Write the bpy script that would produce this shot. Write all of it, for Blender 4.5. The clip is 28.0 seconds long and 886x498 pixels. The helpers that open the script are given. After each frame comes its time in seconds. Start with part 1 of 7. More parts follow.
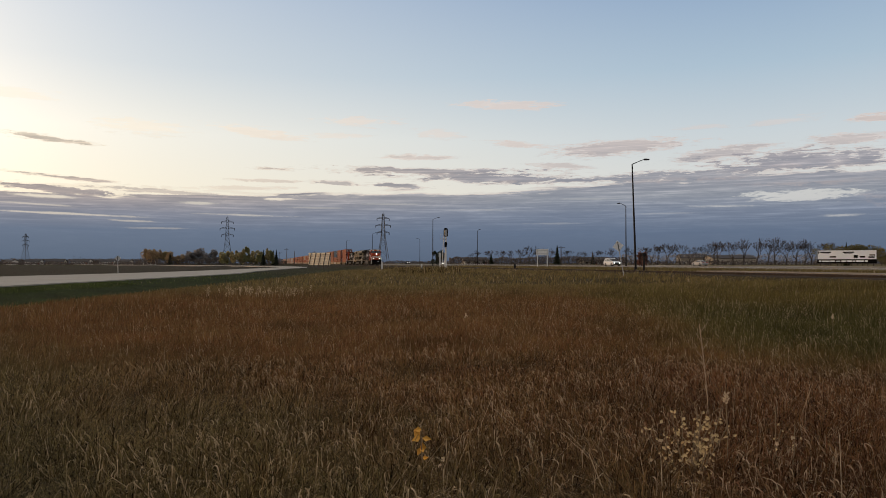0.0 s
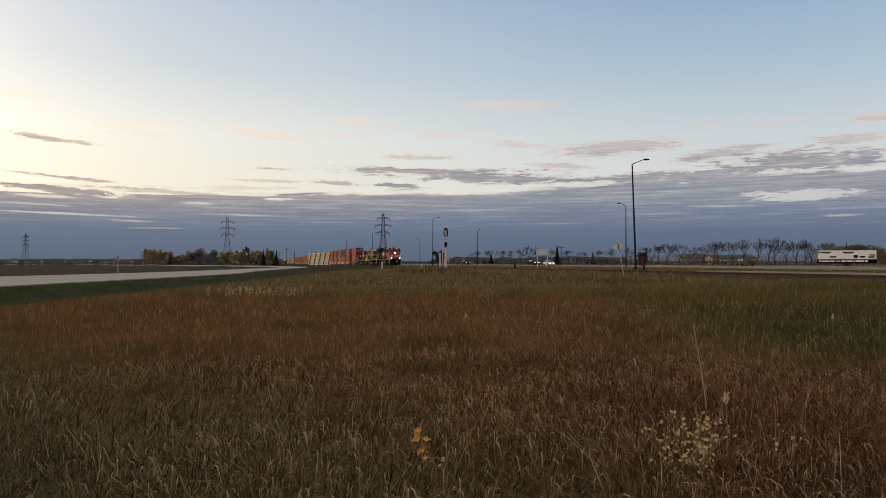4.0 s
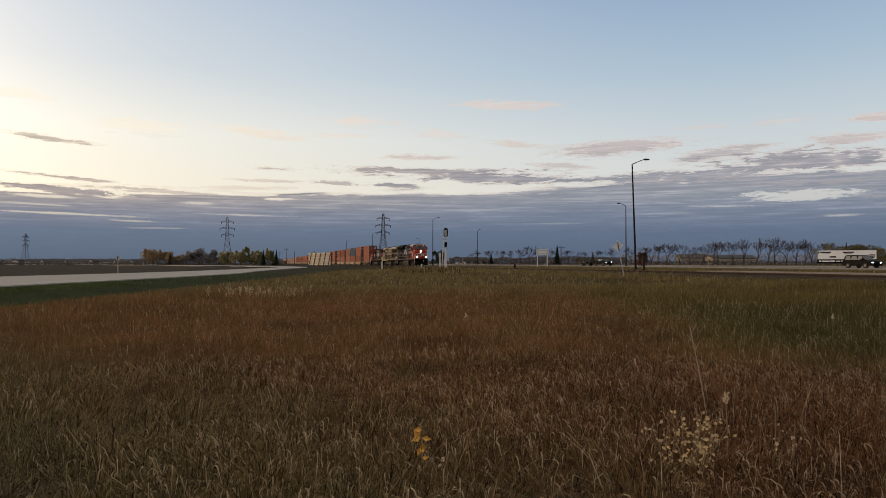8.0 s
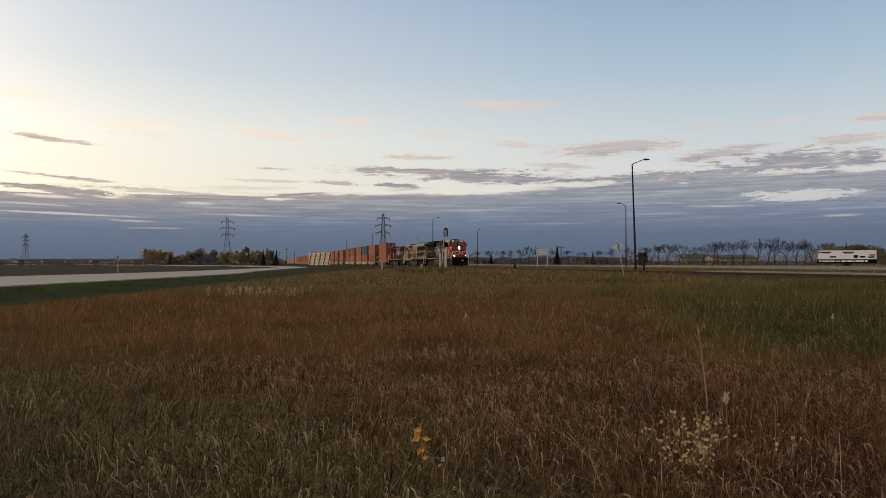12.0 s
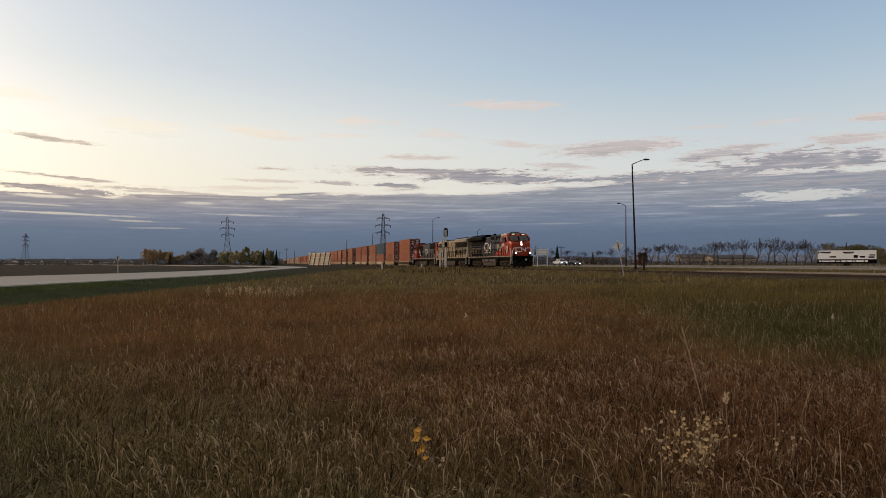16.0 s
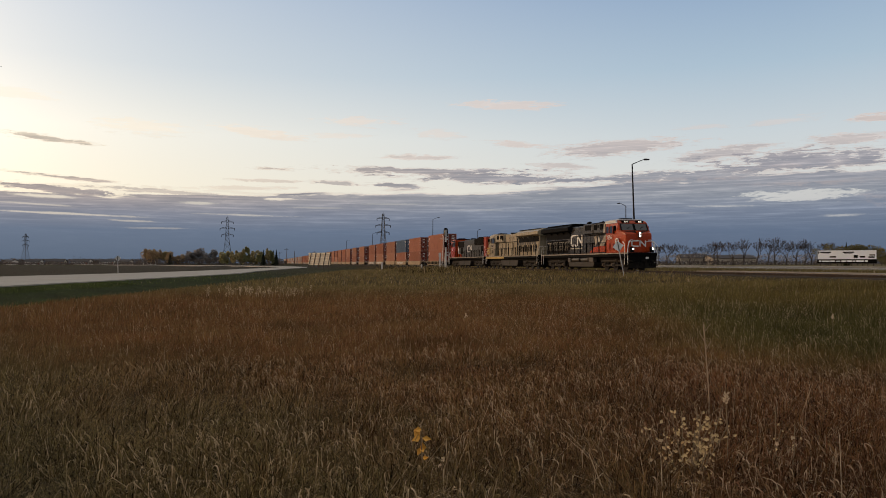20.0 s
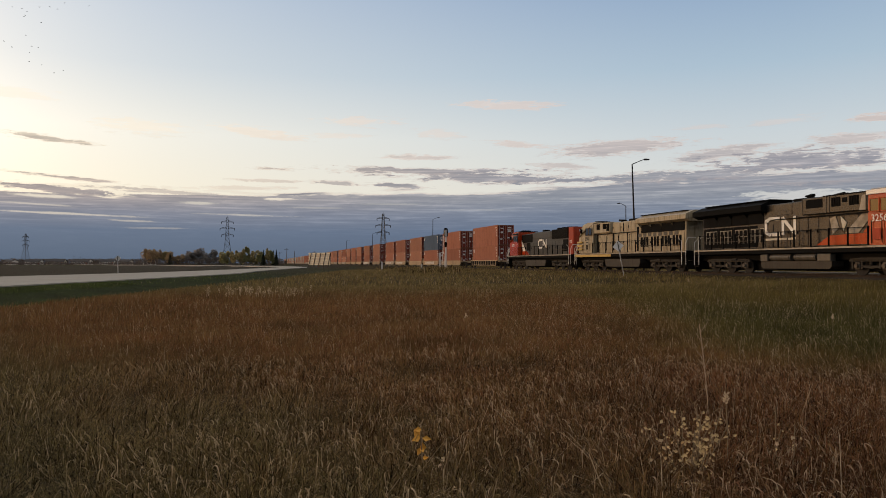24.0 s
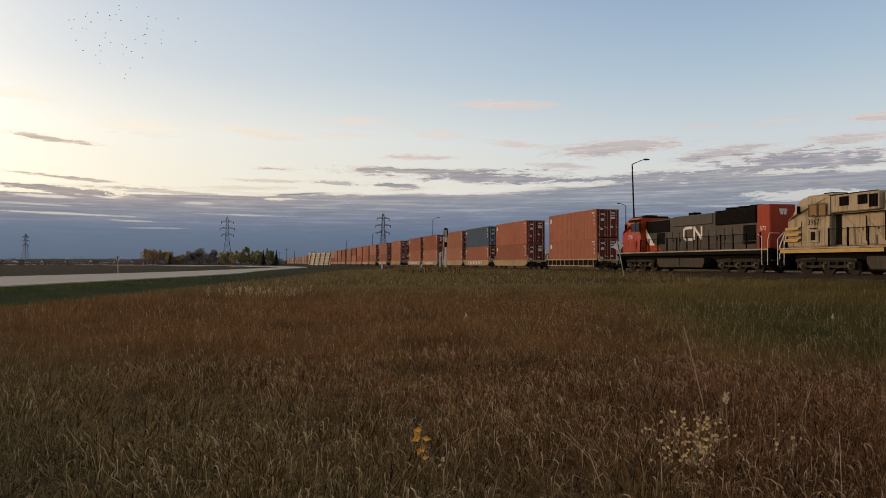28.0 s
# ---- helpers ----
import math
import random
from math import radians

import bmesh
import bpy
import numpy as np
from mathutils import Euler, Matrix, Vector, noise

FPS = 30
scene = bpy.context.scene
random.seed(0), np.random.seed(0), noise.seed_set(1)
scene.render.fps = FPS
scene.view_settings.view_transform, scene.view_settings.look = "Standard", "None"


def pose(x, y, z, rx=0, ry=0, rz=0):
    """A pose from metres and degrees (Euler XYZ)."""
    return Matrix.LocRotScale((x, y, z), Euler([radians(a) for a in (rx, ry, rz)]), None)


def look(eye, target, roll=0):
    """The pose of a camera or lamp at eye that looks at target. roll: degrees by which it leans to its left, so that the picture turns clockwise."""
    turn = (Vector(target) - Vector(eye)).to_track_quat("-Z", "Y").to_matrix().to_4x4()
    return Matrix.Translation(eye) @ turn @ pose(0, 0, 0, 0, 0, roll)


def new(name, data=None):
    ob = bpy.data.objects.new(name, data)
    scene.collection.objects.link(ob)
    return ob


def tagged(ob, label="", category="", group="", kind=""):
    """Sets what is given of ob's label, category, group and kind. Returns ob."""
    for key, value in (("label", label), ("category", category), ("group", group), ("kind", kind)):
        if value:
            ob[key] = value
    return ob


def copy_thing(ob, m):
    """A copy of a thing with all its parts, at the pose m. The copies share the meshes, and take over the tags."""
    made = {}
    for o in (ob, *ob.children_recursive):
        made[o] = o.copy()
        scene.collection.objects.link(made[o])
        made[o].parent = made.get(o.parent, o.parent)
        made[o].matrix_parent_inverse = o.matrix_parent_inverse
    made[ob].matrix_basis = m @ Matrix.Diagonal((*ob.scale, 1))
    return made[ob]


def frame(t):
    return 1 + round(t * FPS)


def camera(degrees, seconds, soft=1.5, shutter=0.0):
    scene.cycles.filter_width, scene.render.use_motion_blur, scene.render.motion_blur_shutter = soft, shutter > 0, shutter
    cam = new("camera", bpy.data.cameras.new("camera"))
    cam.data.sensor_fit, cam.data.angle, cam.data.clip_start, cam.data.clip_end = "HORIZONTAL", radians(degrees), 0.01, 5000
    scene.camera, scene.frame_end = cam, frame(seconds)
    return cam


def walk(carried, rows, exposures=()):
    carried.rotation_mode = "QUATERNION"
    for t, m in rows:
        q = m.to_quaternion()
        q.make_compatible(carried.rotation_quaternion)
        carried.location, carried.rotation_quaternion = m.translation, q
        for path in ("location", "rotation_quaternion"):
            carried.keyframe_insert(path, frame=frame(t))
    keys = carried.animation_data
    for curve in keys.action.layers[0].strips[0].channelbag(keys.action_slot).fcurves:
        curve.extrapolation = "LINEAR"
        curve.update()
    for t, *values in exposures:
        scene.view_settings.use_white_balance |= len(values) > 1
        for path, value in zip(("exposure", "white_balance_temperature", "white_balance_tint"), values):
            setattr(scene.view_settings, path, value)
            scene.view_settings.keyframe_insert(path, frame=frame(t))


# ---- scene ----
# Plan: eye at the origin, 1.6 m above the field. y points into the view, x to the right.
# The railway runs dead straight; TRACK_X is where its centre line crosses y = 0, TH its turn from y.
EYE_Z = 1.6
TH = math.atan(324 / 1287)
TRACK_X = 34.66
RAIL_Z = 0.92
FAR = Vector((-math.sin(TH), math.cos(TH), 0))
NEAR_SIDE = Vector((-math.cos(TH), -math.sin(TH), 0))
HEADING = 180 + math.degrees(math.atan2(FAR.y, FAR.x))

cam = camera(62.7, 28.0, soft=0.65)
STILL = look((0, 0, EYE_Z), (0, 100, EYE_Z + 100 * 25 / 1287))
walk(cam, [(0, STILL), (28, STILL)])

# ---- light: dusk, the sun low on the left behind thin cloud ----
SUN_AZ, SUN_EL = radians(-77), radians(7)
GLOW_AZ = radians(-61)
sun_data = bpy.data.lights.new("sun", "SUN")
sun_data.energy, sun_data.angle, sun_data.color = 1.15, radians(8), (1.0, 0.63, 0.35)
sun = new("sun", sun_data)
sun.matrix_world = look((math.sin(SUN_AZ) * 200, math.cos(SUN_AZ) * 200, 30), (0, 0, 30 - 200 * math.tan(SUN_EL)))
scene.view_settings.exposure = 0.08


class Nodes:
    """Short hand for node trees."""

    def __init__(self, tree):
        self.t = tree
        tree.nodes.clear()

    def n(self, kind, **kw):
        node = self.t.nodes.new(kind)
        for k, v in kw.items():
            setattr(node, k, v)
        return node

    def put(self, sock, v):
        if isinstance(v, bpy.types.NodeSocket):
            self.t.links.new(v, sock)
        elif v is not None:
            sock.default_value = v

    def math(self, op, a, b=None, c=None, clamp=False):
        node = self.n("ShaderNodeMath", operation=op, use_clamp=clamp)
        for s, v in zip(node.inputs, (a, b, c)):
            self.put(s, v)
        return node.outputs[0]

    def vec(self, op, a, b=None):
        node = self.n("ShaderNodeVectorMath", operation=op)
        self.put(node.inputs[0], a), self.put(node.inputs[1], b)
        return node.outputs["Value"] if op in ("LENGTH", "DOT_PRODUCT") else node.outputs[0]

    def mix(self, f, a, b, blend="MIX"):
        node = self.n("ShaderNodeMix", data_type="RGBA", blend_type=blend)
        self.put(node.inputs[0], f)
        for s, v in ((node.inputs[6], a), (node.inputs[7], b)):
            self.put(s, (*v, 1) if isinstance(v, tuple) else v)
        return node.outputs[2]

    def step(self, v, a, b, x=0.0, y=1.0):
        node = self.n("ShaderNodeMapRange", interpolation_type="SMOOTHSTEP")
        for s, q in zip(node.inputs, (v, a, b, x, y)):
            self.put(s, q)
        return node.outputs[0]

    def noise(self, vec, scale, detail=4, rough=0.55, dist=0.0):
        node = self.n("ShaderNodeTexNoise")
        self.put(node.inputs["Vector"], vec)
        node.inputs["Scale"].default_value, node.inputs["Detail"].default_value = scale, detail
        node.inputs["Roughness"].default_value, node.inputs["Distortion"].default_value = rough, dist
        return node.outputs["Fac"], node.outputs["Color"]

    def ramp(self, f, stops):
        node = self.n("ShaderNodeValToRGB")
        el = node.color_ramp.elements
        while len(el) < len(stops):
            el.new(0.5)
        for e, (p, c) in zip(el, stops):
            e.position, e.color = p, (*c, 1)
        self.put(node.inputs[0], f)
        return node.outputs[0]


def srgb(r, g, b):
    """Linear colour of an 8 bit display colour."""
    return tuple((v / 255 / 12.92) if v < 11 else ((v / 255 + 0.055) / 1.055) ** 2.4 for v in (r, g, b))


def build_world():
    world = bpy.data.worlds.new("dusk_sky")
    scene.world = world
    world.use_nodes = True
    k = Nodes(world.node_tree)
    way = k.n("ShaderNodeTexCoord").outputs["Generated"]
    sep = k.n("ShaderNodeSeparateXYZ")
    k.put(sep.inputs[0], way)
    az = k.math("MULTIPLY", k.math("ARCTAN2", sep.outputs[0], sep.outputs[1]), 57.2958)
    el = k.math("MULTIPLY", k.math("ARCSINE", sep.outputs[2]), 57.2958)
    sky = k.n("ShaderNodeTexSky", sky_type="NISHITA", sun_disc=False)
    sky.sun_elevation, sky.sun_rotation = radians(3), SUN_AZ
    sky.air_density, sky.dust_density, sky.ozone_density = 1.0, 1.5, 2.0
    nishita = k.vec("SCALE", sky.outputs[0])
    nishita.node.inputs["Scale"].default_value = 0.08
    # clear sky: cream low on the sun's side, pale blue above and away from it
    e = k.math("DIVIDE", el, 40.0, clamp=True)
    warm = k.ramp(e, [(0.0, srgb(222, 196, 172)), (0.12, srgb(255, 245, 222)), (0.24, srgb(252, 248, 236)),
                      (0.36, srgb(219, 225, 229)), (0.52, srgb(197, 209, 224)), (0.75, srgb(205, 206, 208)), (1.0, srgb(200, 196, 192))])
    cool = k.ramp(e, [(0.0, srgb(196, 190, 190)), (0.14, srgb(222, 222, 218)), (0.24, srgb(206, 215, 220)),
                      (0.36, srgb(176, 197, 214)), (0.52, srgb(146, 171, 202)), (0.75, srgb(178, 180, 184)), (1.0, srgb(190, 184, 178))])
    off = k.math("ABSOLUTE", k.math("SUBTRACT", az, -36.0))
    clear = k.mix(k.step(off, 0.0, 62.0), warm, cool)
    clear = k.mix(k.step(off, 80.0, 125.0), clear, srgb(197, 190, 187))
    clear = k.mix(0.12, clear, nishita)
    # glow added beyond the left of the view, apart from the sun's own azimuth
    gd = k.vec("DOT_PRODUCT", way, (math.sin(GLOW_AZ) * math.cos(SUN_EL), math.cos(GLOW_AZ) * math.cos(SUN_EL), math.sin(SUN_EL)))
    sd = k.vec("DOT_PRODUCT", way, (math.sin(SUN_AZ), math.cos(SUN_AZ), 0.0))
    glow = k.vec("SCALE", (1.0, 0.74, 0.45))
    k.put(glow.node.inputs["Scale"], k.math("MULTIPLY", k.math("POWER", k.math("MAXIMUM", gd, 0.0), 14.0), 1.5))
    clear = k.vec("ADD", clear, glow)
    # clouds: streaks drawn out along the horizon
    def streaks(stretch, scale, detail, rough, dist):
        flat = k.n("ShaderNodeCombineXYZ")
        k.put(flat.inputs[0], az), k.put(flat.inputs[1], k.math("MULTIPLY", el, stretch))
        return flat.outputs[0], k.noise(flat.outputs[0], scale, detail, rough, dist)

    p, (n1, c1) = streaks(5.0, 0.10, 6, 0.6, 0.5)
    p2, (n2, c2) = streaks(13.0, 0.13, 6, 0.62, 0.3)
    p3, (n3, c3) = streaks(6.0, 0.45, 6, 0.66, 0.5)
    p5, (n5, c5) = streaks(24.0, 0.16, 6, 0.65, 0.35)
    p6, (n6, c6) = streaks(5.0, 1.3, 5, 0.65, 0.8)
    ragged = k.math("ADD", k.math("MULTIPLY", k.math("SUBTRACT", n3, 0.5), 2.6), k.math("MULTIPLY", k.math("SUBTRACT", n2, 0.5), 1.6))
    ragged = k.math("ADD", ragged, k.math("MULTIPLY", k.math("SUBTRACT", n6, 0.5), 1.5))

    def blob(a, b, rx, ry, tilt):
        """How far from the heart of a streak of cloud: 0 in the middle, 1 at its edge."""
        dx = k.math("SUBTRACT", az, a)
        dy = k.math("SUBTRACT", k.math("SUBTRACT", el, b), k.math("MULTIPLY", dx, tilt))
        dx, dy = k.math("DIVIDE", dx, rx), k.math("DIVIDE", dy, ry)
        return k.math("SQRT", k.math("ADD", k.math("MULTIPLY", dx, dx), k.math("MULTIPLY", dy, dy))), dy

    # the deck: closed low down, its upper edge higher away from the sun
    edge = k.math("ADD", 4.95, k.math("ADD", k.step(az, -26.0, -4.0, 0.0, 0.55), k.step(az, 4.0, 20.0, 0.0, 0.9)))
    wob = k.math("ADD", k.math("MULTIPLY", k.math("SUBTRACT", n1, 0.5), 1.2), k.math("MULTIPLY", k.math("SUBTRACT", n2, 0.5), 2.6))
    total = k.step(k.math("SUBTRACT", k.math("ADD", el, wob), edge), 0.28, -0.22)
    under = k.math("MULTIPLY", total, 0.0)
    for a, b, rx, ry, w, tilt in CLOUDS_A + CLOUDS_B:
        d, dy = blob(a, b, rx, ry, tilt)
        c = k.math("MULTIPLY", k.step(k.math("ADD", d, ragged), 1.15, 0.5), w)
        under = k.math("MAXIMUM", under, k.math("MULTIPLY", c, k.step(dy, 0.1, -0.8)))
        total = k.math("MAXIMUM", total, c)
    # colour of the cloud: slate low down, mauve higher, cream on the sun's side high up
    low = k.ramp(k.math("DIVIDE", el, 16.0, clamp=True),
                 [(0.0, srgb(86, 99, 119)), (0.15, srgb(97, 111, 133)), (0.24, srgb(117, 127, 145)), (0.32, srgb(138, 143, 153)), (0.47, srgb(150, 149, 156)), (0.64, srgb(204, 190, 184)), (1.0, srgb(214, 208, 206))])
    sunny = k.ramp(k.math("DIVIDE", el, 16.0, clamp=True),
                   [(0.0, srgb(90, 103, 121)), (0.15, srgb(105, 117, 136)), (0.23, srgb(133, 135, 146)), (0.30, srgb(162, 153, 151)), (0.42, srgb(184, 168, 154)), (0.54, srgb(188, 176, 160)), (0.61, srgb(248, 236, 216)), (1.0, srgb(240, 234, 224))])
    col = k.mix(k.step(off, 0.0, 50.0), sunny, low)
    calm = k.step(el, 1.0, 4.4, 0.18, 1.0)
    col = k.mix(k.math("MULTIPLY", k.math("MULTIPLY", k.step(n3, 0.44, 0.70), calm), 0.45), col, k.mix(1.0, col, (1.30, 1.25, 1.20), "MULTIPLY"))
    col = k.mix(k.math("MULTIPLY", k.math("MULTIPLY", k.step(n2, 0.56, 0.34), calm), 0.55), col, k.mix(1.0, col, (0.86, 0.88, 0.91), "MULTIPLY"))
    # layers within the deck, and thin edges lit warm by the low sun
    band = k.math("MULTIPLY", k.step(el, 1.6, 4.6), k.step(el, 11.0, 8.0))
    col = k.mix(k.math("MULTIPLY", k.math("MULTIPLY", k.step(n5, 0.48, 0.66), 0.7), band), col, k.mix(1.0, col, (1.42, 1.37, 1.31), "MULTIPLY"))
    col = k.mix(k.math("MULTIPLY", k.math("MULTIPLY", k.step(n5, 0.48, 0.32), 0.5), band), col, k.mix(1.0, col, (0.84, 0.86, 0.89), "MULTIPLY"))
    p7, (n7, c7) = streaks(42.0, 0.14, 5, 0.6, 0.3)
    col = k.mix(k.math("MULTIPLY", k.math("MULTIPLY", k.step(n7, 0.54, 0.68), 0.6), band), col, k.mix(1.0, col, (1.5, 1.44, 1.38), "MULTIPLY"))
    col = k.mix(k.math("MULTIPLY", k.math("MULTIPLY", k.step(n7, 0.46, 0.34), 0.5), band), col, k.mix(1.0, col, (0.80, 0.82, 0.86), "MULTIPLY"))
    warmth = k.step(off, 0.0, 55.0, 0.75, 0.5)
    col = k.mix(k.math("MULTIPLY", k.math("MULTIPLY", under, k.step(n3, 0.40, 0.60)), k.math("MULTIPLY", warmth, 0.5)), col, srgb(226, 196, 178))
    rim = k.math("MULTIPLY", k.math("MULTIPLY", k.step(total, 0.03, 0.4), k.step(total, 0.95, 0.5)), k.step(el, 3.4, 5.0))
    col = k.mix(k.math("MULTIPLY", rim, warmth), col, k.mix(k.step(off, 5.0, 40.0), srgb(255, 238, 210), srgb(232, 208, 194)))
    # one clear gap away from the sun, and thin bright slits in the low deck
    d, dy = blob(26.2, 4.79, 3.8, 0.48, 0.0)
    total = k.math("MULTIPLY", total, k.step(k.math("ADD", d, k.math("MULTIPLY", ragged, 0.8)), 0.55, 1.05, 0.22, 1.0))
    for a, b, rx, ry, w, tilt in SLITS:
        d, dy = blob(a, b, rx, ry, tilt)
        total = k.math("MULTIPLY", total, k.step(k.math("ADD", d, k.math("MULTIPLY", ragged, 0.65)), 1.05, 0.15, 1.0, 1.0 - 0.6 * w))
    out = k.mix(total, clear, col)
    # gold along the horizon where the sun has just gone down
    gold = k.math("MULTIPLY", k.step(sd, 0.82, 0.965), k.step(el, 14.0, 5.0))
    out = k.mix(k.math("MULTIPLY", gold, 0.9), out, (2.3, 1.08, 0.28))
    ground = k.step(el, -1.2, -0.2)
    out = k.mix(ground, (0.06, 0.055, 0.045), out)
    bg = k.n("ShaderNodeBackground")
    k.put(bg.inputs[0], out)
    bg.inputs[1].default_value = 1.0
    o = k.n("ShaderNodeOutputWorld")
    k.t.links.new(bg.outputs[0], o.inputs[0])


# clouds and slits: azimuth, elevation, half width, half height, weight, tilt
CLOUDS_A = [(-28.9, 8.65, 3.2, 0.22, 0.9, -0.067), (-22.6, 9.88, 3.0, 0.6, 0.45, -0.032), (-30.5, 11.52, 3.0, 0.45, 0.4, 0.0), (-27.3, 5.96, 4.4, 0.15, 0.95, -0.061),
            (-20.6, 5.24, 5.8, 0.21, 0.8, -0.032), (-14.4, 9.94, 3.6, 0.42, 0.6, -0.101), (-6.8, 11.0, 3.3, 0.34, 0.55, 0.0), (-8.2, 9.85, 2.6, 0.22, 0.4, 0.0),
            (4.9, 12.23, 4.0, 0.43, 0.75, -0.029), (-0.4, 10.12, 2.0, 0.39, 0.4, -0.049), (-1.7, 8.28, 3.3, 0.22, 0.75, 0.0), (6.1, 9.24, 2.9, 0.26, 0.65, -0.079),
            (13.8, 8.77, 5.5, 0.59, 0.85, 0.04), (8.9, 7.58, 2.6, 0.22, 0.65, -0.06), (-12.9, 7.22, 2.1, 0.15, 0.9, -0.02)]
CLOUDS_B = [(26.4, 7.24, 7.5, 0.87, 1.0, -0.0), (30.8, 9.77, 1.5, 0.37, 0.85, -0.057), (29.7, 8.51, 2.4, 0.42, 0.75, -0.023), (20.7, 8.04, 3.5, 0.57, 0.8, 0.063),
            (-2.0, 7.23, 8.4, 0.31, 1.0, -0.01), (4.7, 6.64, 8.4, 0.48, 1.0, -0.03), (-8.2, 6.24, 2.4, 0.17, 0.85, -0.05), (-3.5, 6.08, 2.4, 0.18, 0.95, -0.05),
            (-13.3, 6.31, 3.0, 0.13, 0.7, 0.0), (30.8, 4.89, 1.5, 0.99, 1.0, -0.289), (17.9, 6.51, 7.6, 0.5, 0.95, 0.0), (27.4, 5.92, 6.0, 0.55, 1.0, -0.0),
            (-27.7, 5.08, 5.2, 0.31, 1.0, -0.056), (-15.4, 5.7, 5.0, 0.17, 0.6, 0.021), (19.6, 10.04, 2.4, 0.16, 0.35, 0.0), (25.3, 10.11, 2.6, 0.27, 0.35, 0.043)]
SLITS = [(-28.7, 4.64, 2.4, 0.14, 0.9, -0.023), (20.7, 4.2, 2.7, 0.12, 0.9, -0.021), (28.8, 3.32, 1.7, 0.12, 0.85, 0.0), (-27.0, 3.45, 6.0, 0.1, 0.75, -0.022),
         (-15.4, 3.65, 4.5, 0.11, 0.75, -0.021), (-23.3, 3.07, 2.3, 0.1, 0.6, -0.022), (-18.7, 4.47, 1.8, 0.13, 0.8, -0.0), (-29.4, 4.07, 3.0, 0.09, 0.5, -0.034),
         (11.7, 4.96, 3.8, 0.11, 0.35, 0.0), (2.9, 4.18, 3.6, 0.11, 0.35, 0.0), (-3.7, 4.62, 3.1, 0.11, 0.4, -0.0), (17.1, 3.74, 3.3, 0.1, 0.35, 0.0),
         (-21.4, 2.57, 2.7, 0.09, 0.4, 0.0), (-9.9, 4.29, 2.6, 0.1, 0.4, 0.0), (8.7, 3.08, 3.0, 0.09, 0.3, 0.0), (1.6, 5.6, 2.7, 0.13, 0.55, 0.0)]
build_world()


# ---- materials ----
def material(name, color, rough=0.6, metal=0.0, vary=0.25, size=2.0, dirt=None, dirt_amount=0.0, bump=0.0, glow=0.0, spread=0.0, fine=12.0, spec=0.22, streak=0.0):
    """Painted or natural surface: base colour, broad stains at `size` per metre, fine grain, optional dirt and bump."""
    m = bpy.data.materials.new(name)
    m.use_nodes = True
    k = Nodes(m.node_tree)
    co = k.n("ShaderNodeTexCoord").outputs["Object"]
    big, _ = k.noise(co, size, 4, 0.6)
    small, _ = k.noise(co, size * fine, 3, 0.6)
    c = tuple(color)
    dark, bright = tuple(v * (1 - vary) for v in c), tuple(min(1, v * (1 + vary)) for v in c)
    col = k.mix(k.step(k.math("ADD", k.math("MULTIPLY", big, 0.6), k.math("MULTIPLY", small, 0.4)), 0.3, 0.7), dark, bright)
    if dirt:
        col = k.mix(k.math("MULTIPLY", k.step(big, 0.42, 0.68), dirt_amount), col, tuple(dirt))
    if streak:
        mp = k.n("ShaderNodeMapping")
        mp.inputs["Scale"].default_value = (1.0, 1.0, 0.09)
        k.put(mp.inputs["Vector"], co)
        run, _ = k.noise(mp.outputs[0], size * 3.5, 5, 0.65)
        col = k.mix(k.math("MULTIPLY", k.step(run, 0.48, 0.66), streak), col, k.mix(1.0, col, (0.42, 0.36, 0.28), "MULTIPLY"))
        col = k.mix(k.math("MULTIPLY", k.step(run, 0.42, 0.28), streak * 0.6), col, k.mix(1.0, col, (1.5, 1.35, 1.1), "MULTIPLY"))
    if spread:
        rnd = k.n("ShaderNodeObjectInfo").outputs["Random"]
        hsv = k.n("ShaderNodeHueSaturation")
        k.put(hsv.inputs["Value"], k.math("ADD", 1 - spread / 2, k.math("MULTIPLY", rnd, spread)))
        k.put(hsv.inputs["Color"], col)
        col = hsv.outputs[0]
    b = k.n("ShaderNodeBsdfPrincipled")
    k.put(b.inputs["Base Color"], col)
    k.put(b.inputs["Roughness"], k.step(small, 0.2, 0.8, max(0.02, rough - 0.08), min(1, rough + 0.08)))
    b.inputs["Metallic"].default_value = metal
    b.inputs["Specular IOR Level"].default_value = spec
    if bump:
        bn = k.n("ShaderNodeBump")
        bn.inputs["Strength"].default_value, bn.inputs["Distance"].default_value = bump, 0.02
        k.put(bn.inputs["Height"], small)
        k.t.links.new(bn.outputs[0], b.inputs["Normal"])
    if glow:
        b.inputs["Emission Color"].default_value = (*c, 1)
        b.inputs["Emission Strength"].default_value = glow
    o = k.n("ShaderNodeOutputMaterial")
    k.t.links.new(b.outputs[0], o.inputs[0])
    return m


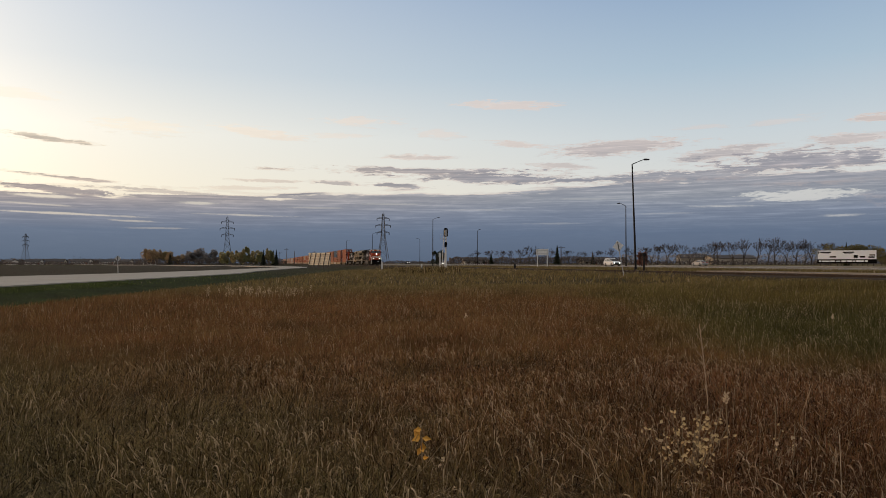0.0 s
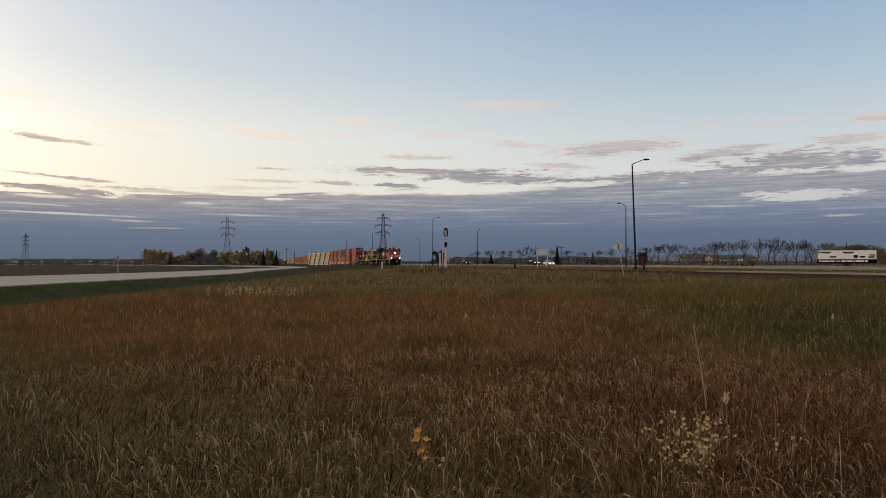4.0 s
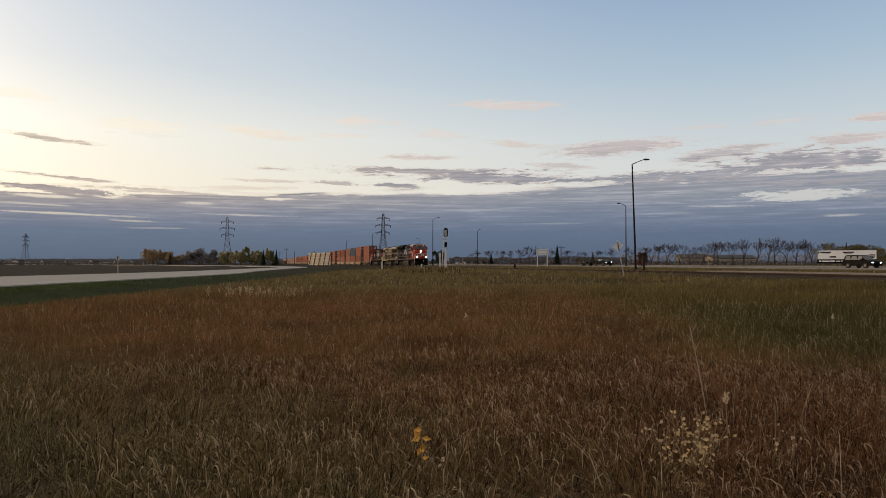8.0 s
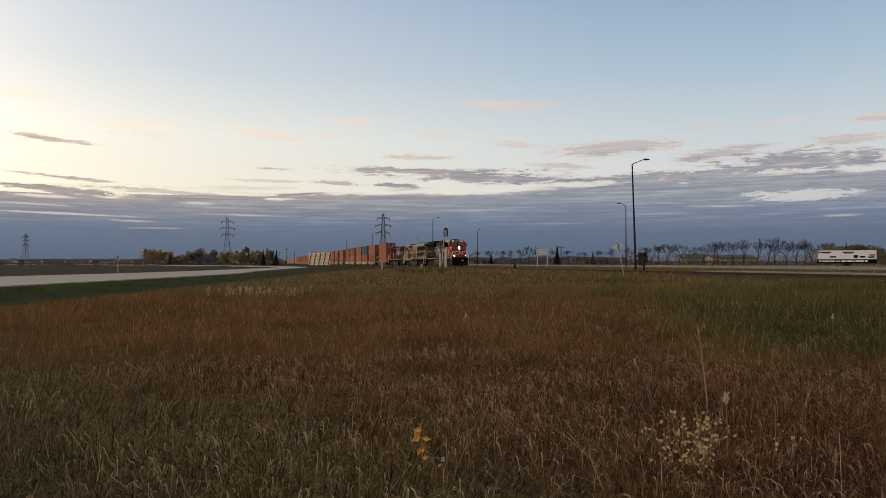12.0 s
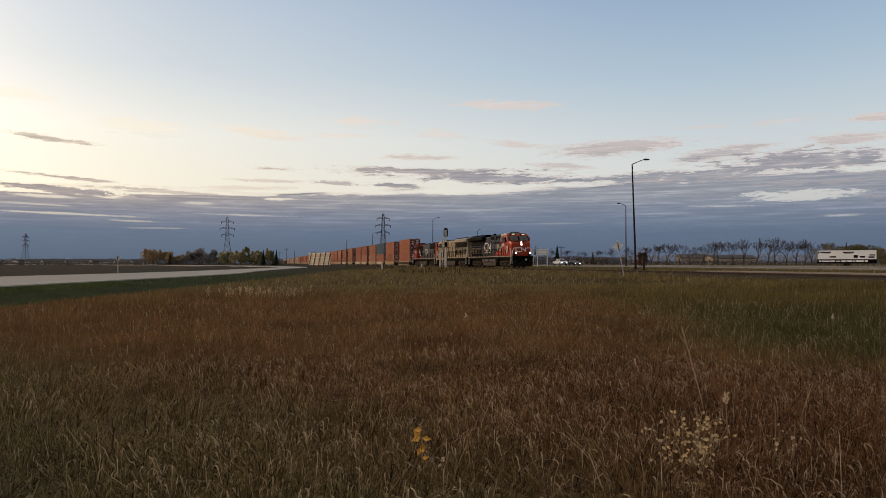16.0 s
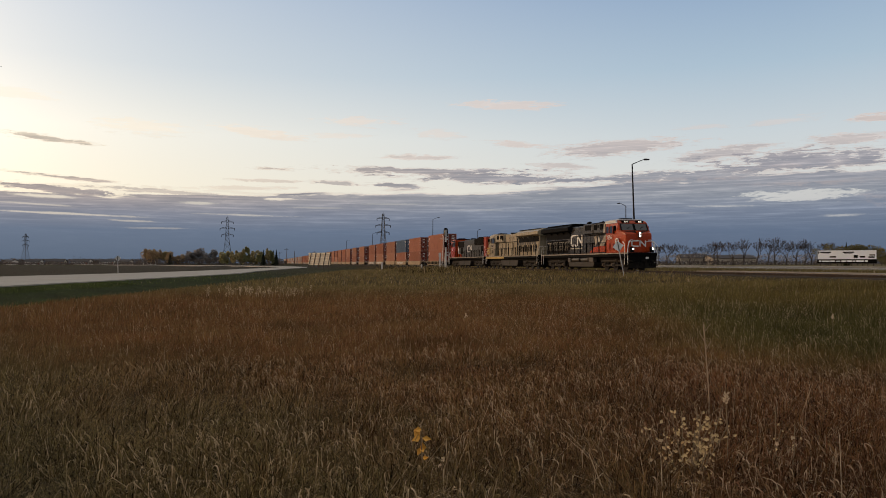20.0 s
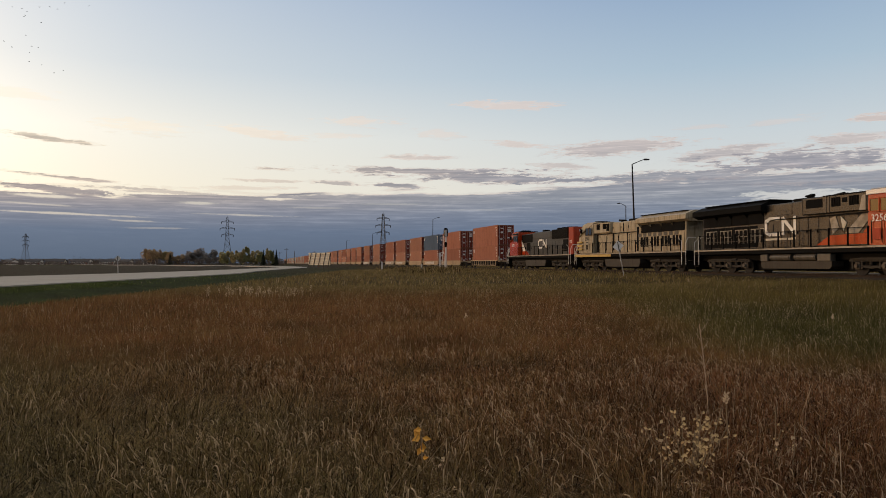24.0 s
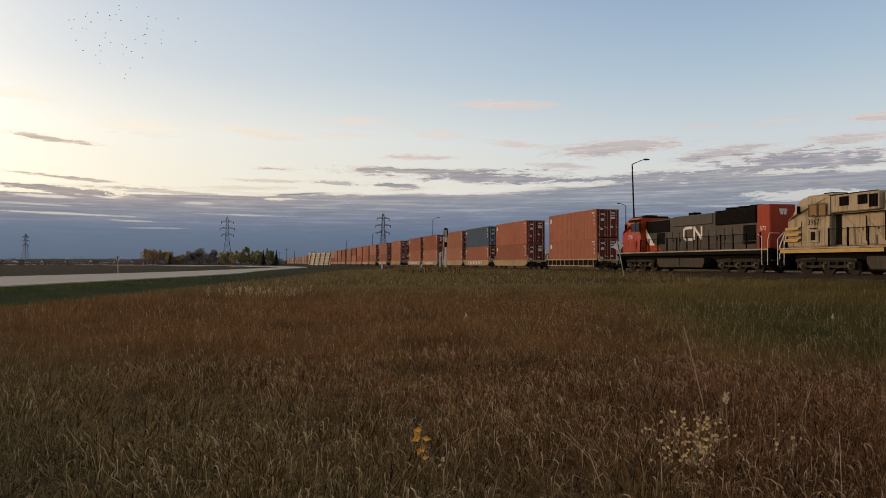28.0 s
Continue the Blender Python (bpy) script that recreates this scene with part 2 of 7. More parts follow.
def field_colours(k, pos):
    """Colour of the field by place: straw and olive near the eye, rust across the middle, green to the right, mown green by the road."""
    sep = k.n("ShaderNodeSeparateXYZ")
    k.put(sep.inputs[0], pos)
    x, y = sep.outputs[0], sep.outputs[1]
    n, c = k.noise(pos, 0.16, 4, 0.6)
    n2, _ = k.noise(pos, 0.7, 3, 0.6)
    wob = k.math("MULTIPLY", k.math("SUBTRACT", n, 0.5), 9.0)
    wob2 = k.math("MULTIPLY", k.math("SUBTRACT", n2, 0.5), 4.0)
    shift = k.math("ADD", wob, wob2)
    straw, rust, green = (0.138, 0.108, 0.047), (0.196, 0.097, 0.040), (0.120, 0.098, 0.032)
    # rust: from about seven metres out, fading at forty
    r = k.math("MULTIPLY", k.step(k.math("ADD", k.math("SUBTRACT", y, k.math("MULTIPLY", x, -1.1)), shift), 1.0, 8.5), k.step(k.math("ADD", y, shift), 50.0, 24.0))
    n4, _ = k.noise(pos, 0.9, 6, 0.7, 0.5)
    r = k.math("MULTIPLY", r, k.step(n4, 0.34, 0.62, 0.55, 1.0))
    col = k.mix(k.math("MULTIPLY", r, 0.9), straw, rust)
    # dark red-brown sedge close by on the right
    s = k.math("MULTIPLY", k.step(k.math("ADD", x, k.math("MULTIPLY", shift, 0.15)), 0.2, 2.6), k.step(k.math("ADD", y, k.math("MULTIPLY", shift, 0.4)), 12.0, 7.0))
    col = k.mix(k.math("MULTIPLY", s, 0.75), col, (0.135, 0.060, 0.025))
    # green swell on the right
    d = k.math("ADD", k.math("SUBTRACT", x, k.math("MULTIPLY", y, 0.13)), k.math("MULTIPLY", shift, 0.5))
    g = k.math("MULTIPLY", k.step(d, 0.9, 4.2), k.step(k.math("ADD", y, k.math("MULTIPLY", shift, 0.7)), 8.5, 15.0))
    col = k.mix(k.math("MULTIPLY", g, 0.92), col, green)
    # darker green farther right, from about seven to twenty metres out
    deep_green = k.math("MULTIPLY", k.math("MULTIPLY", k.step(d, 2.8, 5.8), k.step(y, 5.5, 9.0)), k.step(y, 28.0, 18.0))
    col = k.mix(k.math("MULTIPLY", deep_green, 0.85), col, (0.072, 0.068, 0.022))
    far = k.step(k.math("ADD", y, shift), 30.0, 50.0)
    col = k.mix(k.math("MULTIPLY", far, 0.7), col, (0.205, 0.155, 0.066))
    # mown verge by the road
    v = k.step(k.math("ADD", x, k.math("ADD", k.math("MULTIPLY", y, 0.045), k.math("MULTIPLY", shift, 0.2))), -13.2, -14.6)
    col = k.mix(v, col, k.mix(k.step(y, 60.0, 110.0), (0.078, 0.104, 0.028), (0.115, 0.110, 0.050)))
    n3, _ = k.noise(pos, 0.42, 5, 0.65, 0.4)
    col = k.mix(1.0, col, k.ramp(n3, [(0.32, (0.68,) * 3), (0.68, (1.28,) * 3)]), "MULTIPLY")
    return col, n2


def grass_material(name, bright=1.0, pale=0.0, low=0.2, high=1.7):
    m = bpy.data.materials.new(name)
    m.use_nodes = True
    k = Nodes(m.node_tree)
    g = k.n("ShaderNodeNewGeometry")
    col, n2 = field_colours(k, g.outputs["Position"])
    rnd = g.outputs["Random Per Island"]
    hsv = k.n("ShaderNodeHueSaturation")
    k.put(hsv.inputs["Hue"], k.math("ADD", 0.485, k.math("MULTIPLY", k.math("FRACT", k.math("MULTIPLY", rnd, 7.31)), 0.03)))
    k.put(hsv.inputs["Value"], k.math("MULTIPLY", bright, k.step(rnd, 0.0, 1.0, low, high)))
    k.put(hsv.inputs["Color"], col)
    c = hsv.outputs[0]
    c = k.mix(k.math("MULTIPLY", k.step(rnd, 0.86 - pale, 0.97), 0.75), c, (0.56, 0.44, 0.29))
    b = k.n("ShaderNodeBsdfPrincipled")
    k.put(b.inputs["Base Color"], c)
    b.inputs["Roughness"].default_value = 0.8
    b.inputs["Specular IOR Level"].default_value = 0.08
    tr = k.n("ShaderNodeBsdfTranslucent")
    k.put(tr.inputs[0], c)
    mx = k.n("ShaderNodeMixShader")
    mx.inputs[0].default_value = 0.2
    k.t.links.new(b.outputs[0], mx.inputs[1]), k.t.links.new(tr.outputs[0], mx.inputs[2])
    o = k.n("ShaderNodeOutputMaterial")
    k.t.links.new(mx.outputs[0], o.inputs[0])
    return m


def ground_material():
    m = bpy.data.materials.new("field_soil")
    m.use_nodes = True
    k = Nodes(m.node_tree)
    pos = k.n("ShaderNodeNewGeometry").outputs["Position"]
    col, n2 = field_colours(k, pos)
    fine, _ = k.noise(pos, 9.0, 4, 0.7)
    mid, _ = k.noise(pos, 1.3, 4, 0.6)
    # soil kept well below the grass colour: shade between the blades is painted in
    col = k.mix(1.0, col, k.ramp(fine, [(0.25, (0.05,) * 3), (0.75, (0.55,) * 3)]), "MULTIPLY")
    # ploughed soil beyond the road on the left
    sep = k.n("ShaderNodeSeparateXYZ")
    k.put(sep.inputs[0], pos)
    soil = k.mix(k.step(mid, 0.3, 0.7), (0.024, 0.021, 0.015), (0.046, 0.040, 0.027))
    s = k.math("MULTIPLY", k.step(sep.outputs[0], -33.0, -34.5), k.step(sep.outputs[1], 420.0, 400.0))
    col = k.mix(s, col, soil)
    # dry grass beyond the railway and in the distance
    side = k.math("ADD", k.math("MULTIPLY", sep.outputs[0], math.cos(TH)), k.math("MULTIPLY", sep.outputs[1], math.sin(TH)))
    col = k.mix(k.step(side, 35.0, 37.0), col, k.mix(mid, (0.085, 0.075, 0.035), (0.15, 0.12, 0.065)))
    b = k.n("ShaderNodeBsdfPrincipled")
    k.put(b.inputs["Base Color"], col)
    b.inputs["Roughness"].default_value = 0.95
    b.inputs["Specular IOR Level"].default_value = 0.05
    bn = k.n("ShaderNodeBump")
    bn.inputs["Strength"].default_value, bn.inputs["Distance"].default_value = 0.8, 0.1
    k.put(bn.inputs["Height"], fine)
    k.t.links.new(bn.outputs[0], b.inputs["Normal"])
    o = k.n("ShaderNodeOutputMaterial")
    k.t.links.new(b.outputs[0], o.inputs[0])
    return m


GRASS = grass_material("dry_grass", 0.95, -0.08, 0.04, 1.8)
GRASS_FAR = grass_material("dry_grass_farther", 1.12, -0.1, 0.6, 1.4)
GRASS_TIP = grass_material("seeding_grass", 1.15, 0.25, 0.35, 1.7)
SOIL = ground_material()
ASPHALT = material("asphalt", (0.17, 0.155, 0.135), 0.85, 0, 0.2, 0.35, (0.25, 0.225, 0.19), 0.5, 0.3, spec=0.06)
ROAD_GREY = material("worn_concrete", (0.34, 0.325, 0.295), 0.85, 0, 0.15, 0.25, (0.28, 0.265, 0.24), 0.4, 0.3, spec=0.06)
LINE = material("road_paint", (0.62, 0.6, 0.55), 0.7, 0, 0.2, 1.0)
BALLAST = material("ballast_stone", (0.24, 0.215, 0.18), 0.95, 0, 0.4, 1.5, (0.17, 0.15, 0.125), 0.5, 1.0, spec=0.06)
BALLAST_DARK = material("dark_ballast_stone", (0.05, 0.042, 0.034), 0.95, 0, 0.5, 1.5, (0.03, 0.025, 0.02), 0.5, 1.0, spec=0.05)
SHADED_VERGE = material("shaded_verge_soil", (0.030, 0.024, 0.014), 0.95, 0, 0.5, 0.6, (0.06, 0.05, 0.022), 0.5, 0.8, spec=0.05)
TIE_WOOD = material("creosoted_wood", (0.075, 0.06, 0.05), 0.9, 0, 0.3, 3.0, None, 0, 0.4, spread=0.4, spec=0.06)
RUST_STEEL = material("rail_rust", (0.026, 0.018, 0.014), 0.8, 0.0, 0.3, 2.0)
BRIGHT_STEEL = material("polished_rail", (0.62, 0.61, 0.6), 0.25, 1.0, 0.1, 2.0)
GALV = material("galvanised_steel", (0.42, 0.43, 0.44), 0.5, 0.6, 0.15, 1.5)
DARK_STEEL = material("dark_steel", (0.016, 0.016, 0.017), 0.6, 0.0, 0.2, 2.0, spec=0.12)
WHITE = material("weathered_white_paint", (0.58, 0.585, 0.58), 0.6, 0, 0.1, 2.0, (0.4, 0.38, 0.34), 0.4)
RED = material("locomotive_orange_red", (0.36, 0.042, 0.007), 0.24, 0, 0.14, 1.2, (0.20, 0.030, 0.010), 0.4, streak=0.3, spec=0.26)
DULL_RED = material("faded_red", (0.33, 0.055, 0.03), 0.36, 0, 0.2, 1.2, (0.15, 0.05, 0.03), 0.4, streak=0.4, spec=0.07)
BLACK = material("locomotive_black", (0.016, 0.0155, 0.015), 0.28, 0, 0.35, 1.3, (0.034, 0.028, 0.020), 0.6, streak=0.7, spec=0.40)
# nearly zero albedo: also carries the deep shade of gaps and undersides
DEEP_BLACK = material("black_with_deep_shade", (0.004, 0.004, 0.004), 0.7, 0, 0.3, 1.5, spec=0.05)
GREYBODY = material("dusty_grey_paint", (0.027, 0.028, 0.027), 0.40, 0, 0.25, 1.3, (0.038, 0.035, 0.030), 0.5, streak=0.5, spec=0.28)
CREAM = material("dusty_cream_paint", (0.36, 0.31, 0.215), 0.38, 0, 0.16, 1.3, (0.22, 0.17, 0.10), 0.5, streak=0.75, spec=0.18)
YELLOW = material("faded_yellow_paint", (0.44, 0.30, 0.09), 0.55, 0, 0.15, 2.0)
CONTRAST = material("white_stripe_paint", (0.72, 0.71, 0.68), 0.5, 0, 0.1, 2.0, (0.45, 0.40, 0.33), 0.4)
GLASS = material("dark_window_glass", (0.012, 0.014, 0.017), 0.08, 0, 0.1, 0.2, fine=1.0, spec=0.9)
FRAME_CAST = material("oily_cast_steel", (0.038, 0.033, 0.027), 0.7, 0, 0.45, 2.5, (0.014, 0.012, 0.01), 0.7, 0.3, spec=0.15)
TANK_DARK = material("oily_fuel_tank", (0.035, 0.03, 0.024), 0.55, 0, 0.3, 1.2, (0.016, 0.013, 0.01), 0.6, spec=0.2, streak=0.5)
STRIPE = material("dusty_pale_stripe", (0.36, 0.32, 0.26), 0.6, 0, 0.3, 1.5, (0.10, 0.08, 0.055), 0.7)
PALE = material("dusty_white_paint", (0.50, 0.47, 0.40), 0.55, 0, 0.15, 1.5, (0.3, 0.25, 0.17), 0.6, streak=0.3)
# greasy steel, darkened further for the shade beneath the train
GRIME = material("shaded_greasy_steel", (0.009, 0.008, 0.007), 0.75, 0, 0.35, 2.5, (0.026, 0.021, 0.015), 0.4, 0.3, spec=0.06)
# dusty steel, paler than the frames for the light that axle boxes catch
GRIME_LIGHT = material("dusty_lit_cast_steel", (0.11, 0.092, 0.072), 0.75, 0, 0.4, 2.5, (0.02, 0.017, 0.014), 0.6, 0.3, spec=0.12)
TANK = material("dusty_fuel_tank", (0.085, 0.076, 0.062), 0.4, 0, 0.25, 1.2, (0.035, 0.03, 0.024), 0.5, streak=0.5, spec=0.25)
LAMP_GLOW = material("headlight_glow", (1.0, 0.93, 0.78), 0.3, 0, 0.0, 1.0, glow=40.0)
NUMBER_GLOW = material("number_board_glow", (1.0, 0.93, 0.75), 0.4, 0, 0.0, 1.0, glow=1.2)


# ---- mesh helpers ----
class Mesh:
    """Collects boxes, tubes and prisms into one mesh."""

    def __init__(self):
        self.v, self.f = [], []

    def add(self, verts, faces):
        n = len(self.v)
        self.v += [tuple(p) for p in verts]
        self.f += [tuple(i + n for i in f) for f in faces]
        return self

    def box(self, x0, x1, y0, y1, z0, z1, b=0.0):
        """A box; with b, its twelve edges are chamfered by b."""
        if not b:
            p = [(x, y, z) for x in (x0, x1) for y in (y0, y1) for z in (z0, z1)]
            return self.add(p, [(0, 1, 3, 2), (4, 6, 7, 5), (0, 4, 5, 1), (2, 3, 7, 6), (0, 2, 6, 4), (1, 5, 7, 3)])
        bm = bmesh.new()
        bmesh.ops.create_cube(bm, size=1.0, matrix=Matrix.LocRotScale(((x0 + x1) / 2, (y0 + y1) / 2, (z0 + z1) / 2), None, (x1 - x0, y1 - y0, z1 - z0)))
        bmesh.ops.bevel(bm, geom=bm.edges[:], offset=b, segments=1, affect="EDGES")
        bm.verts.index_update()
        self.add([v.co for v in bm.verts], [[v.index for v in f.verts] for f in bm.faces])
        bm.free()
        return self

    def prism(self, profile, y0, y1, axis="y", inset=0.0):
        """A closed outline in (x, z), drawn out along y (or in (y, z) along x). inset draws the far ends in towards y = 0."""
        n = len(profile)
        if axis == "y":
            a, b = [(p, y0, q) for p, q in profile], [(p, y1, q) for p, q in profile]
        else:
            a, b = [(y0, p, q) for p, q in profile], [(y1, p, q) for p, q in profile]
        faces = [tuple(range(n)), tuple(range(2 * n - 1, n - 1, -1))]
        faces += [(i, i + n, (i + 1) % n + n, (i + 1) % n) for i in range(n)]
        return self.add(a + b, faces)

    def tube(self, p, q, r, r2=None, sides=8, caps=True):
        p, q = Vector(p), Vector(q)
        r2 = r if r2 is None else r2
        d = (q - p).normalized()
        u = d.orthogonal().normalized()
        w = d.cross(u)
        ring = [(math.cos(2 * math.pi * i / sides), math.sin(2 * math.pi * i / sides)) for i in range(sides)]
        v = [p + (u * c + w * s) * r for c, s in ring] + [q + (u * c + w * s) * r2 for c, s in ring]
        f = [(i, (i + 1) % sides, (i + 1) % sides + sides, i + sides) for i in range(sides)]
        if caps:
            f += [tuple(range(sides - 1, -1, -1)), tuple(range(sides, 2 * sides))]
        return self.add(v, f)

    def pipe(self, pts, r, sides=6):
        for a, b in zip(pts, pts[1:]):
            self.tube(a, b, r, sides=sides)
        return self

    def data(self, name, mat, smooth=False):
        me = bpy.data.meshes.new(name)
        me.from_pydata(self.v, [], self.f)
        bm = bmesh.new()
        bm.from_mesh(me)
        bmesh.ops.recalc_face_normals(bm, faces=bm.faces[:])
        bm.to_mesh(me)
        bm.free()
        me.materials.append(mat)
        if smooth:
            me.polygons.foreach_set("use_smooth", [True] * len(me.polygons))
        return me


def part(name, mesh, mat, parent=None, label="", at=None, smooth=False):
    """Links a Mesh (or finished mesh data) as one object, under a thing or a part."""
    me = mesh.data(name, mat, smooth) if isinstance(mesh, Mesh) else mesh
    ob = new(name, me)
    ob.parent = parent
    if at is not None:
        ob.matrix_basis = at
    if label:
        ob["label"] = label
    return ob


def thing(name, label, category, group="", kind="", at=None):
    ob = tagged(new(name), label, category, group, kind)
    if at is not None:
        ob.matrix_basis = at
    return ob


def words(name, text, size, mat, parent, at, label=""):
    """Lettering with the built-in font, as a thin mesh."""
    cu = bpy.data.curves.new(name, "FONT")
    cu.body, cu.size, cu.align_x, cu.align_y, cu.extrude, cu.resolution_u = text, size, "CENTER", "CENTER", 0.004, 2
    tmp = bpy.data.objects.new("tmp", cu)
    scene.collection.objects.link(tmp)
    me = bpy.data.meshes.new_from_object(tmp.evaluated_get(bpy.context.evaluated_depsgraph_get()))
    bpy.data.objects.remove(tmp)
    me.materials.clear()
    me.materials.append(mat)
    return part(name, me, mat, parent, label, at)


# ---- ground ----
def side_of_track(x, y):
    """Metres from the track's centre line, positive towards the eye."""
    return TRACK_X * math.cos(TH) - (x * math.cos(TH) + y * math.sin(TH))


def smooth(v, a, b):
    t = min(1, max(0, (v - a) / (b - a)))
    return t * t * (3 - 2 * t)


ROAD_PATH = [(-26, -60, 7.2), (-27, 0, 7.4), (-27.5, 35, 7.4), (-27.3, 60, 7.0), (-27.2, 76, 5.9), (-28.8, 95, 4.4), (-31.2, 120, 3.8), (-33.4, 142, 3.4), (-36.5, 177, 3.4), (-41, 200, 3.6), (-53, 235, 4.0), (-78, 290, 4.0), (-135, 380, 4.0), (-260, 520, 4.0)]


def road_distance(x, y):
    best = 1e9
    for (ax, ay, aw), (bx, by, bw) in zip(ROAD_PATH, ROAD_PATH[1:]):
        dx, dy = bx - ax, by - ay
        t = min(1, max(0, ((x - ax) * dx + (y - ay) * dy) / (dx * dx + dy * dy)))
        best = min(best, math.hypot(x - ax - t * dx, y - ay - t * dy) + 6.2 - aw - t * (bw - aw))
    return best


def ground_z(x, y):
    p = side_of_track(x, y)
    z = 0.10 * smooth(p, 30, 6) + 0.10 * noise.noise(Vector((x * 0.11, y * 0.11, 3))) * smooth(p, 3, 8)
    if p > 0:
        z += 0.36 * smooth(p, 14, 3)
    else:
        z += 0.32 + 0.33 * smooth(-p, 6, 18)
    bed = 0.72
    if abs(p) < 6:
        z = z + (bed - z) * smooth(abs(p), 3.6, 1.9) - 0.0
    rd = road_distance(x, y) if x < -10 else 99
    z += (0.50 - z) * smooth(rd, 10.5, 6.5)
    return z


def build_ground():
    near = [-60 + 2.0 * i for i in range(71)]
    xs = [-2600, -1500, -900, -600, -400, -300, -220, -160, -120, -90, -75] + near + [90, 110, 140, 180, 230, 300, 420, 600, 900, 1500, 2600]
    ys = [-900, -400, -200, -120, -80, -60] + [-45 + 2.0 * i for i in range(120)] + [200, 210, 222, 236, 252, 270, 300, 340, 400, 480, 600, 800, 1200, 1900, 3200, 4600]
    v = [(x, y, ground_z(x, y)) for y in ys for x in xs]
    n = len(xs)
    f = [(j * n + i, j * n + i + 1, (j + 1) * n + i + 1, (j + 1) * n + i) for j in range(len(ys) - 1) for i in range(n - 1)]
    g = part("ground", Mesh().add(v, f), SOIL, smooth=True)
    tagged(g, "flat prairie ground with dry autumn grass and ploughed soil", "ground", kind="structure")


def strip(points, half, z, name, mat, label, category="road", lift=0.0):
    """A slab of road along points, thick enough to show its edge."""
    m = Mesh()
    left, right = [], []
    for i, (x, y, *wide) in enumerate(points):
        half = wide[0] if wide else half
        a, b = Vector(points[max(0, i - 1)][:2]), Vector(points[min(len(points) - 1, i + 1)][:2])
        d = (b - a).normalized()
        nrm = Vector((-d.y, d.x))
        left.append((x + nrm.x * half, y + nrm.y * half)), right.append((x - nrm.x * half, y - nrm.y * half))
    n = len(points)
    v = [(x, y, z) for x, y in left] + [(x, y, z) for x, y in right] + [(x, y, z - 0.5) for x, y in left] + [(x, y, z - 0.5) for x, y in right]
    f = []
    for i in range(n - 1):
        f += [(i, i + 1, n + i + 1, n + i), (i, 2 * n + i, 2 * n + i + 1, i + 1), (n + i, n + i + 1, 3 * n + i + 1, 3 * n + i)]
    m.add(v, f)
    return tagged(part(name, m, mat), label, category, kind="structure")


def along(s, p, z=0.0):
    """Place s metres up the line from y = 0 and p metres to the near side of it."""
    q = Vector((TRACK_X, 0, 0)) + FAR * s + NEAR_SIDE * p
    return Vector((q.x, q.y, z))


def fine_path(path, step=8.0):
    out = []
    for a, b in zip(path, path[1:]):
        n = max(1, int(math.hypot(b[0] - a[0], b[1] - a[1]) / step))
        out += [tuple(u + (w - u) * i / n for u, w in zip(a, b)) for i in range(n)]
    return out + [path[-1]]


def build_roads():
    strip(fine_path(ROAD_PATH), 6.2, 0.56, "road", ROAD_GREY, "pale worn country road with gravel shoulders")
    ends = (-760, 1400)
    near = [tuple(along(s, -34)[:2]) for s in ends]
    far = [tuple(along(s, -69)[:2]) for s in ends]
    strip(near, 12.0, 0.95, "road", ASPHALT, "grey asphalt highway carriageway beyond the railway")
    strip(far, 11.0, 0.95, "road", ASPHALT, "grey asphalt highway carriageway farther off")
    for p in (-29.8, -38.2, -65, -73):
        strip([tuple(along(s, p)[:2]) for s in ends], 0.09, 0.955, "road_line", LINE, "white painted edge line on the highway", "road line")


build_ground()
build_roads()


